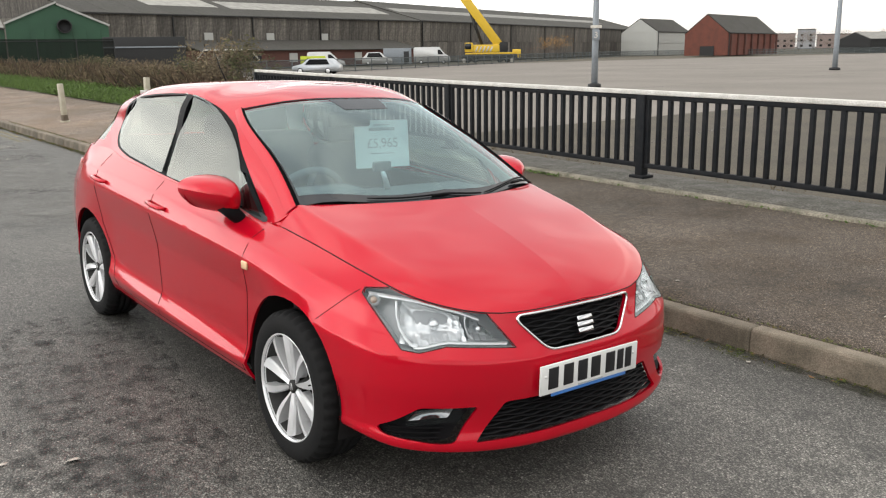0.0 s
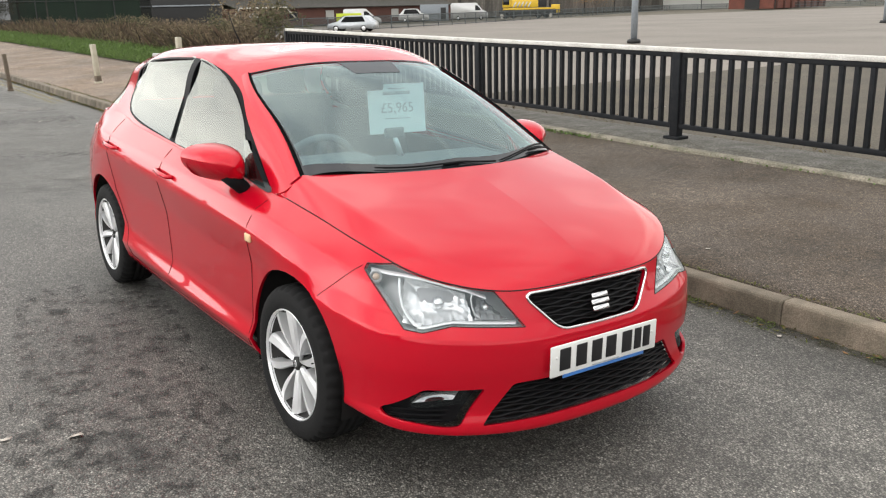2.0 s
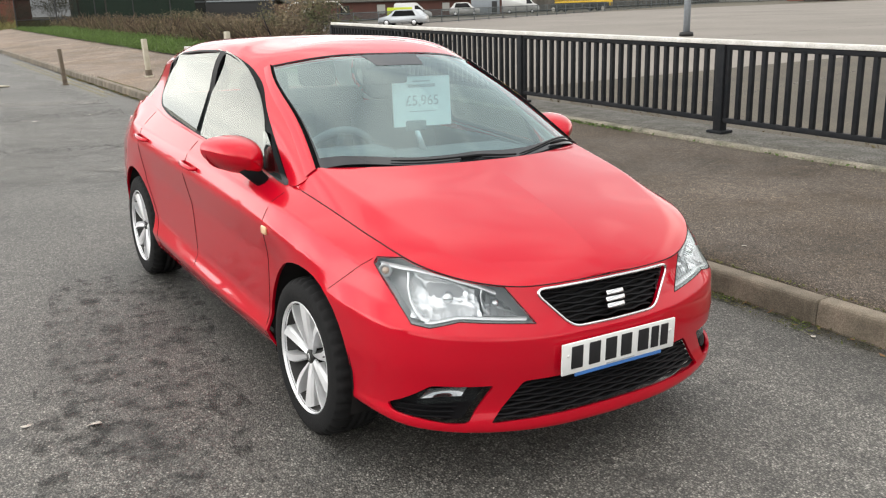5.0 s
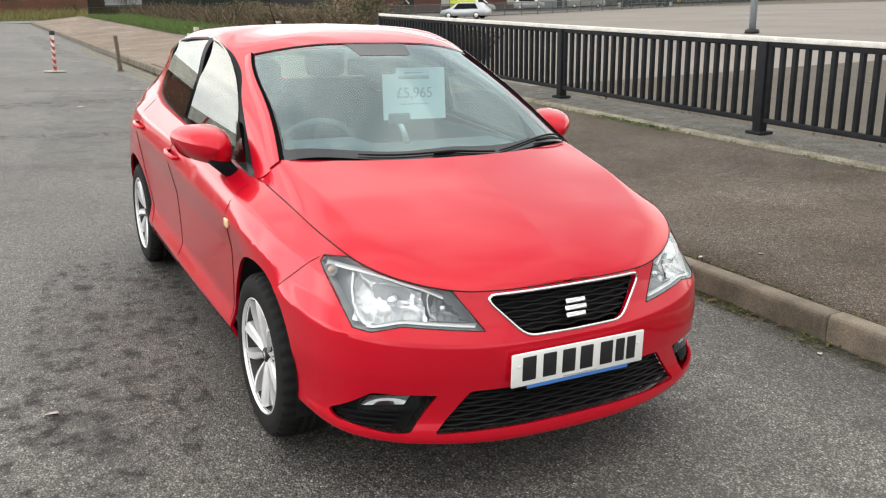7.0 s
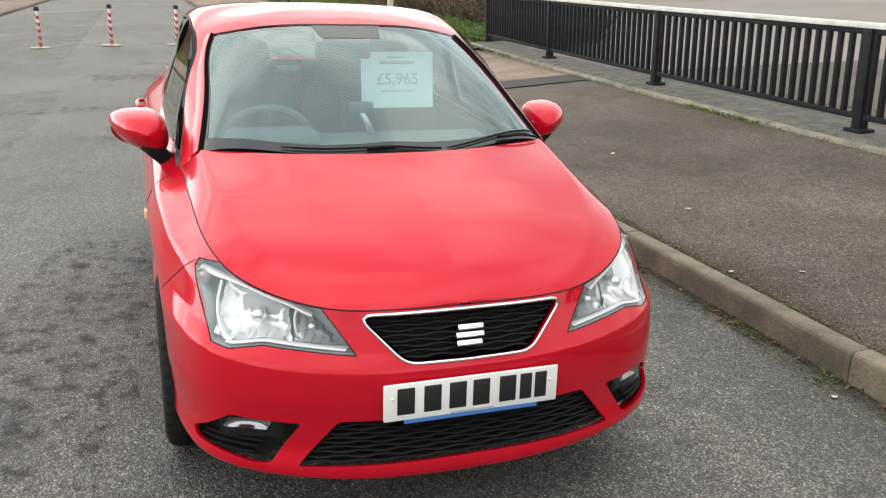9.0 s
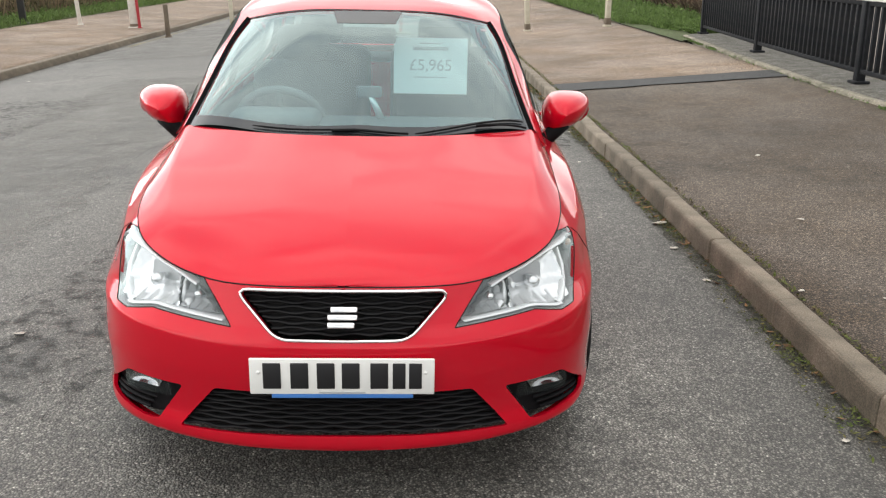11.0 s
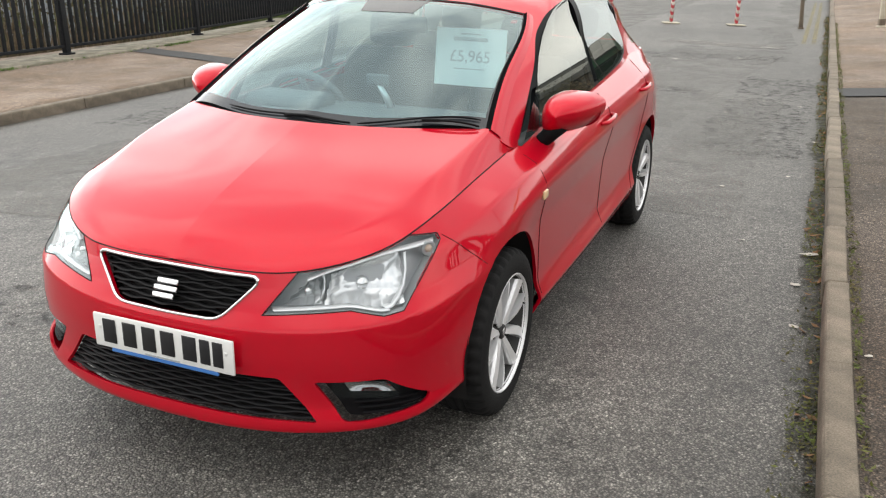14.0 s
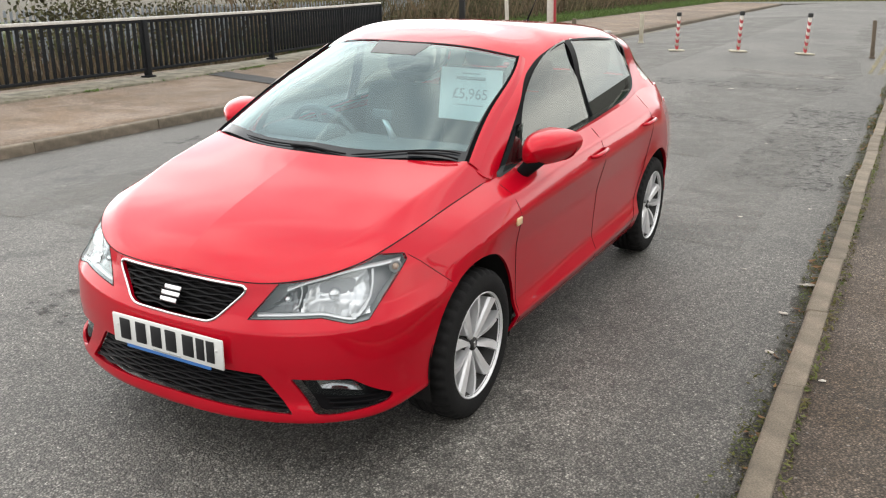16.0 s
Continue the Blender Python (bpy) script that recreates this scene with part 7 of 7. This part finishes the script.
def tall_right(rng):
    y = 15 + 48 * rng.random() ** 1.2
    x0 = max(edge_r(y) + 2.6, 6.2)
    x = x0 + max(0.4, verge_reach(y) - 0.9 - x0) * rng.random() ** 1.2
    return (x, y, verge_r(min(x, 18), y) - 0.1), (0.30 + 0.85 * rng.random()) * (0.35 + uneven(x, y, 0.45)) * min(1.0, 0.35 + (x - 6.2) / 4)


def tall_left(rng):
    y = 17 + 46 * rng.random() ** 1.2
    x = -12.2 - 10 * rng.random() ** 1.4
    return (x, y, verge_l(x, y) - 0.1), (0.4 + 1.1 * rng.random()) * (0.35 + uneven(x, y, 0.45))


def behind_right(rng):
    y = -9 + 24 * rng.random()
    x = 5.65 + 0.005 * max(0, y - 4) ** 2 + 3.2 * rng.random() ** 1.3
    return (x, y, -0.35), (0.15 + 0.6 * rng.random()) * (0.2 + uneven(x, y, 0.5)) * (1.5 if y < 1.0 else 0.30)


def behind_left(rng):
    y = -8 + 28 * rng.random()
    x = -10.75 - 0.0135 * max(0, y - 7.4) ** 2 - 4.5 * rng.random() ** 1.2
    return (x, y, -0.5), (0.5 + 1.1 * rng.random()) * (0.3 + uneven(x, y, 0.5)) * (1.1 if 7 < y < 13 else 0.6)


def far_bank(rng):
    x = -60 + 71 * rng.random()
    y = 73 + 16 * rng.random()
    return (x, y, 0.4 + 0.02 * (y - 72)), 0.25 + 0.6 * rng.random()


def as_leaf(place, up=0.9):
    def p(rng):
        (x, y, z), h = place(rng)
        return (x + rng.normal(0, 0.12), y + rng.normal(0, 0.12), z + h * up * rng.random() ** 0.6)
    return p


ragged("verge_grass", on_right_verge, 26000, 0.008, GRASS, "short bright green grass on the verge", "grass", 11)
ragged("verge_grass", on_left_verge, 22000, 0.009, GRASS, "short bright green grass on the verge", "grass", 12)
leafy("verge_weeds", as_leaf(on_right_verge, 1.1), 9000, 0.035, GRASS, "low green leafy weeds in the grass", "weeds", 13)
leafy("verge_weeds", as_leaf(on_left_verge, 1.1), 9000, 0.04, GRASS, "low green leafy weeds in the grass", "weeds", 14)
ragged("dark_weeds", tall_right, 8000, 0.007, TANGLE, "tangled dark russet stems behind the verge", "weeds", 27, lean=0.4)
leafy("green_weeds", as_leaf(tall_right, 0.55), 5200, 0.05, SCRUB, "low dull green weeds among dry stems", "weeds", 28, 0.3)
ragged("dry_weeds", tall_right, 10500, 0.007, WEED, "tall dry brown weeds behind the verge", "weeds", 15, lean=0.22)
leafy("dry_weed_heads", as_leaf(tall_right, 1.0), 26000, 0.045, WEED, "brown seed heads and dead leaves", "weeds", 16)
leafy("scrub", as_leaf(tall_right, 0.75), 14000, 0.05, SCRUB, "dull green scrub leaves among weeds", "scrub", 17)
ragged("dry_weeds", tall_left, 9000, 0.008, WEED, "tall dry brown weeds behind the far verge", "weeds", 18, lean=0.22)
leafy("scrub", as_leaf(tall_left, 0.95), 22000, 0.055, SCRUB, "dull green scrub leaves among weeds", "scrub", 19)
ragged("dry_grass", behind_right, 9000, 0.007, WEED, "brown dead grass below the railing", "grass", 20)
leafy("scrub", as_leaf(behind_right, 0.8), 7000, 0.035, WEED, "dry brown undergrowth below the railing", "scrub", 21)
ragged("dry_weeds", behind_left, 9000, 0.007, WEED, "tangled brown stems behind the far railing", "weeds", 22, lean=0.12)
leafy("scrub", as_leaf(behind_left, 0.95), 13000, 0.022, SCRUB, "dull green scrub behind the far railing", "scrub", 23)
leafy("bramble", as_leaf(behind_left, 0.7), 9000, 0.018, WEED, "dry brown bramble behind the far railing", "scrub", 24)
ragged("bank_grass", far_bank, 14000, 0.03, material("straw_bank_grass", (0.22, 0.19, 0.07), 0.95, second=(0.12, 0.13, 0.04), grain=0.5, amount=0.8, island=-0.3), "straw-coloured grass on the far bank", "grass", 25)


def shrub(x, y, z, h, w, seed, mat, label, n=900):
    """A leafy shrub or small tree: stems that fork, and loose clumps of leaves round their ends."""
    rng = random.Random(seed)
    b = base("shrub", Matrix.Translation((x, y, z)), label, "shrub")
    bm = bmesh.new()
    tips = []
    for _ in range(6):
        a = rng.uniform(0, 2 * math.pi)
        p0 = Vector((rng.uniform(-0.1, 0.1), rng.uniform(-0.1, 0.1), -0.1))
        p1 = p0 + Vector((math.cos(a) * w * 0.18, math.sin(a) * w * 0.18, h * 0.45))
        add_tube(bm, [p0, p1], [0.012 * h / 2, 0.008 * h / 2], 5)
        for _ in range(4):
            p2 = p1 + Vector((rng.gauss(0, w * 0.22), rng.gauss(0, w * 0.22), h * rng.uniform(0.05, 0.5)))
            add_tube(bm, [p1, (p1 + p2) / 2 + Vector((rng.gauss(0, 0.05), rng.gauss(0, 0.05), 0.05)), p2], [0.007 * h / 2, 0.005 * h / 2, 0.003], 4)
            tips.append(p2)
            for _ in range(2):
                p3 = p2 + Vector((rng.gauss(0, w * 0.12), rng.gauss(0, w * 0.12), h * rng.uniform(0.0, 0.18)))
                add_tube(bm, [p2, p3], [0.005, 0.002], 3)
                tips.append(p3)
    part("stem", bm, TWIG, b)
    verts, faces = [], []
    for _ in range(n):
        t = rng.choice(tips)
        c = t + Vector((rng.gauss(0, w * 0.09), rng.gauss(0, w * 0.09), rng.gauss(0, h * 0.06)))
        s = rng.uniform(0.025, 0.06) * max(1.0, h / 2.2)
        u = Vector((rng.gauss(0, 1), rng.gauss(0, 1), rng.gauss(0, 1))).normalized() * s
        v = u.orthogonal().normalized() * s * 0.5
        k = len(verts)
        verts += [c - u, c + v, c + u, c - v]
        faces.append((k, k + 1, k + 2, k + 3))
    me = bpy.data.meshes.new("foliage")
    me.from_pydata(verts, [], faces)
    me.materials.append(mat)
    f = new("foliage", me)
    f.parent = b
    return b


RUSSET = material("russet_dead_leaves", (0.15, 0.075, 0.045), 0.95, second=(0.08, 0.05, 0.035), grain=1.0, amount=0.8, island=-0.35)
GOLD = material("ochre_leaves", (0.34, 0.18, 0.05), 0.9, second=(0.22, 0.12, 0.04), grain=1.0, amount=0.8, island=-0.3)
for i, (x, y, h, w) in enumerate(((6.5, 16.4, 1.5, 1.0), (7.2, 18.6, 1.6, 1.3), (7.9, 21, 1.4, 1.5), (9.0, 25, 1.2, 1.8), (8.6, 29, 1.0, 2.0), (11.5, 34, 1.1, 2.4), (10.5, 42, 1.1, 2.6), (13, 48, 1.2, 3.0))):
    shrub(x, y, verge_r(x, y), h, w, 40 + i, SCRUB if i % 3 == 0 else WEED, "scrubby brown-green shrub behind the verge", 800)
for i, (x, y, h, w) in enumerate(((-11.5, 8.6, 2.3, 1.4), (-12.2, 10.4, 2.2, 1.5), (-12.9, 12.6, 2.0, 1.6), (-12.6, 6.0, 1.4, 1.6), (-13.4, 17.5, 1.5, 2.0), (-13.6, 22, 1.4, 2.2), (-13.0, 27, 1.5, 2.2), (-14, 34, 1.6, 2.6), (-14, 42, 1.8, 2.8))):
    shrub(x, y, -0.45 if y < 18 else verge_l(x, y), h, w, 60 + i, SCRUB, "thin scrubby shrub with dull green leaves", 700)
for i in range(13):
    x = -44 + 4.6 * i
    shrub(x + 1.5 * math.sin(i * 2.3), 84 + 4 * math.sin(i * 1.7), 0.5, 4.2 + 1.6 * math.sin(i * 3.1), 4.5, 90 + i, RUSSET if i % 4 else WEED, "bare russet-brown shrub on the far bank", 1500)
for i in range(12):
    shrub(-14 + 2.3 * i, 85.5 + 2 * math.sin(i * 2.7), 0.5, 2.0 + 0.5 * math.sin(i * 1.9), 3.4, 200 + i, RUSSET if i % 5 == 3 else SCRUB, "dark bramble thicket before the brick works", 1300)
HAZE = material("hazy_brown_tree", (0.20, 0.155, 0.125), 1.0, second=(0.13, 0.115, 0.095), grain=0.3, amount=0.8, island=-0.25)
for i in range(13):
    x, y = 402 + 3.3 * i, 256 - 6.3 * i
    shrub(x, y, -0.5, 8.0 + 1.6 * math.sin(i * 2.2), 14, 150 + i, HAZE, "distant brown leafless tree on the skyline", 1100)
shrub(126, 124.5, -0.2, 4.2, 8, 130, GOLD, "ochre-leaved shrub in front of the warehouse", 1600)
shrub(118, 120.5, -0.2, 2.4, 6, 131, RUSSET, "low russet shrub in front of the warehouse", 900)
shrub(28.8, 76, -0.3, 2.3, 3, 132, SCRUB, "yellow-green shrub beside the frame", 900)
shrub(234, 104, -0.3, 4.2, 6, 133, SCRUB, "green shrub by the low sheds", 900)


# kerbside debris: moss, leaves, bits
def gutter(rng):
    y = -3 + 26 * rng.random()
    while uneven(6, y, 2.2) < 0.45 and rng.random() < 0.7:
        y = -3 + 26 * rng.random()
    w = 0.04 + 0.22 * uneven(1, y, 1.3) * uneven(5, y, 0.4)
    x = 1.865 - w * rng.random() ** 1.6
    return (x, y, road_z(x, y) + 0.006 + 0.012 * rng.random())


def back_of_kerb(rng):
    y = -3 + 22 * rng.random()
    x = 1.98 + 0.05 * rng.random() ** 1.5 * (0.3 + uneven(3, y, 1.1))
    return (x, y, foot_right(x, y) + 0.006 + 0.01 * rng.random())


def plinth_foot(rng):
    y = -6 + 20 * rng.random()
    while uneven(2, y, 1.5) * uneven(9, y, 0.6) < 0.30 and rng.random() < 0.93:
        y = -6 + 20 * rng.random()
    x = 4.77 + 0.0048 * max(0, y - 4) ** 2 - 0.11 * rng.random() ** 1.5 * (0.2 + uneven(2, y, 1.5))
    return (x, y, foot_right(min(x, 5.0), y) + 0.008 + 0.03 * rng.random() * uneven(2, y, 1.5))


DEAD_LEAF = material("fallen_tan_leaves", (0.24, 0.13, 0.06), 0.9, second=(0.12, 0.07, 0.035), grain=12, amount=0.8, island=-0.35)
leafy("gutter_moss", gutter, 9000, 0.010, MOSS, "dark moss and rotted leaves in the gutter", "debris", 31, 0.6)
leafy("gutter_leaves", lambda r: gutter(r), 420, 0.026, DEAD_LEAF, "fallen brown leaves along the kerb", "leaves", 32, 0.7)
leafy("kerb_moss", back_of_kerb, 2600, 0.012, MOSS, "moss along the back of the kerb", "moss", 33, 0.5)
leafy("plinth_weeds", plinth_foot, 1500, 0.018, GRASS, "small green weeds along the plinth", "weeds", 34, 0.3)


def left_plinth_foot(rng):
    y = -2 + 21 * rng.random()
    while uneven(4, y, 1.7) * uneven(8, y, 0.7) < 0.33 and rng.random() < 0.95:
        y = -2 + 21 * rng.random()
    return (-9.12 - 0.0135 * max(0, y - 7.4) ** 2 + 0.10 * rng.random() ** 1.5, y, foot_left(-9.3, y) + 0.01 + 0.05 * rng.random() * uneven(4, y, 1.5))


leafy("plinth_weeds", left_plinth_foot, 900, 0.022, GRASS, "small green weeds along the plinth", "weeds", 35, 0.3)
LITTER = material("pale_litter", (0.58, 0.54, 0.48), 0.9, second=(0.42, 0.38, 0.33), grain=20)
rng_l = random.Random(8)
bits = [(1.76, 2.02, 0.03), (1.62, 4.9, 0.018), (2.6, 0.1, 0.015), (1.44, 3.2, 0.02), (1.78, 6.3, 0.025), (2.03, 1.5, 0.016), (1.80, 3.08, 0.062), (1.75, 2.57, 0.026), (1.72, 0.4, 0.018), (2.35, 1.35, 0.022), (2.5, 2.6, 0.02), (1.2, 4.4, 0.018), (-1.5, 1.29, 0.035), (-1.73, 1.43, 0.020), (0.35, -0.75, 0.018), (-0.3, 11.9, 0.05), (0.6, 12.5, 0.04),
        (-2.7, 3.4, 0.02), (2.9, 4.3, 0.025), (0.9, 7.5, 0.02), (1.6, 8.2, 0.025), (-5.9, 9.5, 0.035), (-6.0, 10.6, 0.04), (-5.7, 11.4, 0.03), (-7.6, 11.5, 0.05), (-2.3, -0.2, 0.03)]
for x, y, r in bits:
    z = road_z(x, y) if -6.3 < x < 1.87 else (foot_right(x, y) if x > 0 else foot_left(x, y))
    bm = bmesh.new()
    vs_ = [bm.verts.new((r * rng_l.uniform(0.5, 1.2) * math.cos(a), r * rng_l.uniform(0.35, 0.8) * math.sin(a), rng_l.uniform(0.0, 0.3) * r)) for a in [k * math.pi / 3.5 for k in range(7)]]
    bm.faces.new(vs_)
    up = bmesh.ops.extrude_face_region(bm, geom=list(bm.faces))["geom"]
    for v in up:
        if isinstance(v, bmesh.types.BMVert):
            v.co.z += 0.0015
    bmesh.ops.recalc_face_normals(bm, faces=bm.faces)
    ob = link("litter_scrap", bm, LITTER)
    ob.location = (x, y, z + 0.004)
    tagged(ob, "small pale scrap of litter on the tarmac", "litter", "scraps of litter")
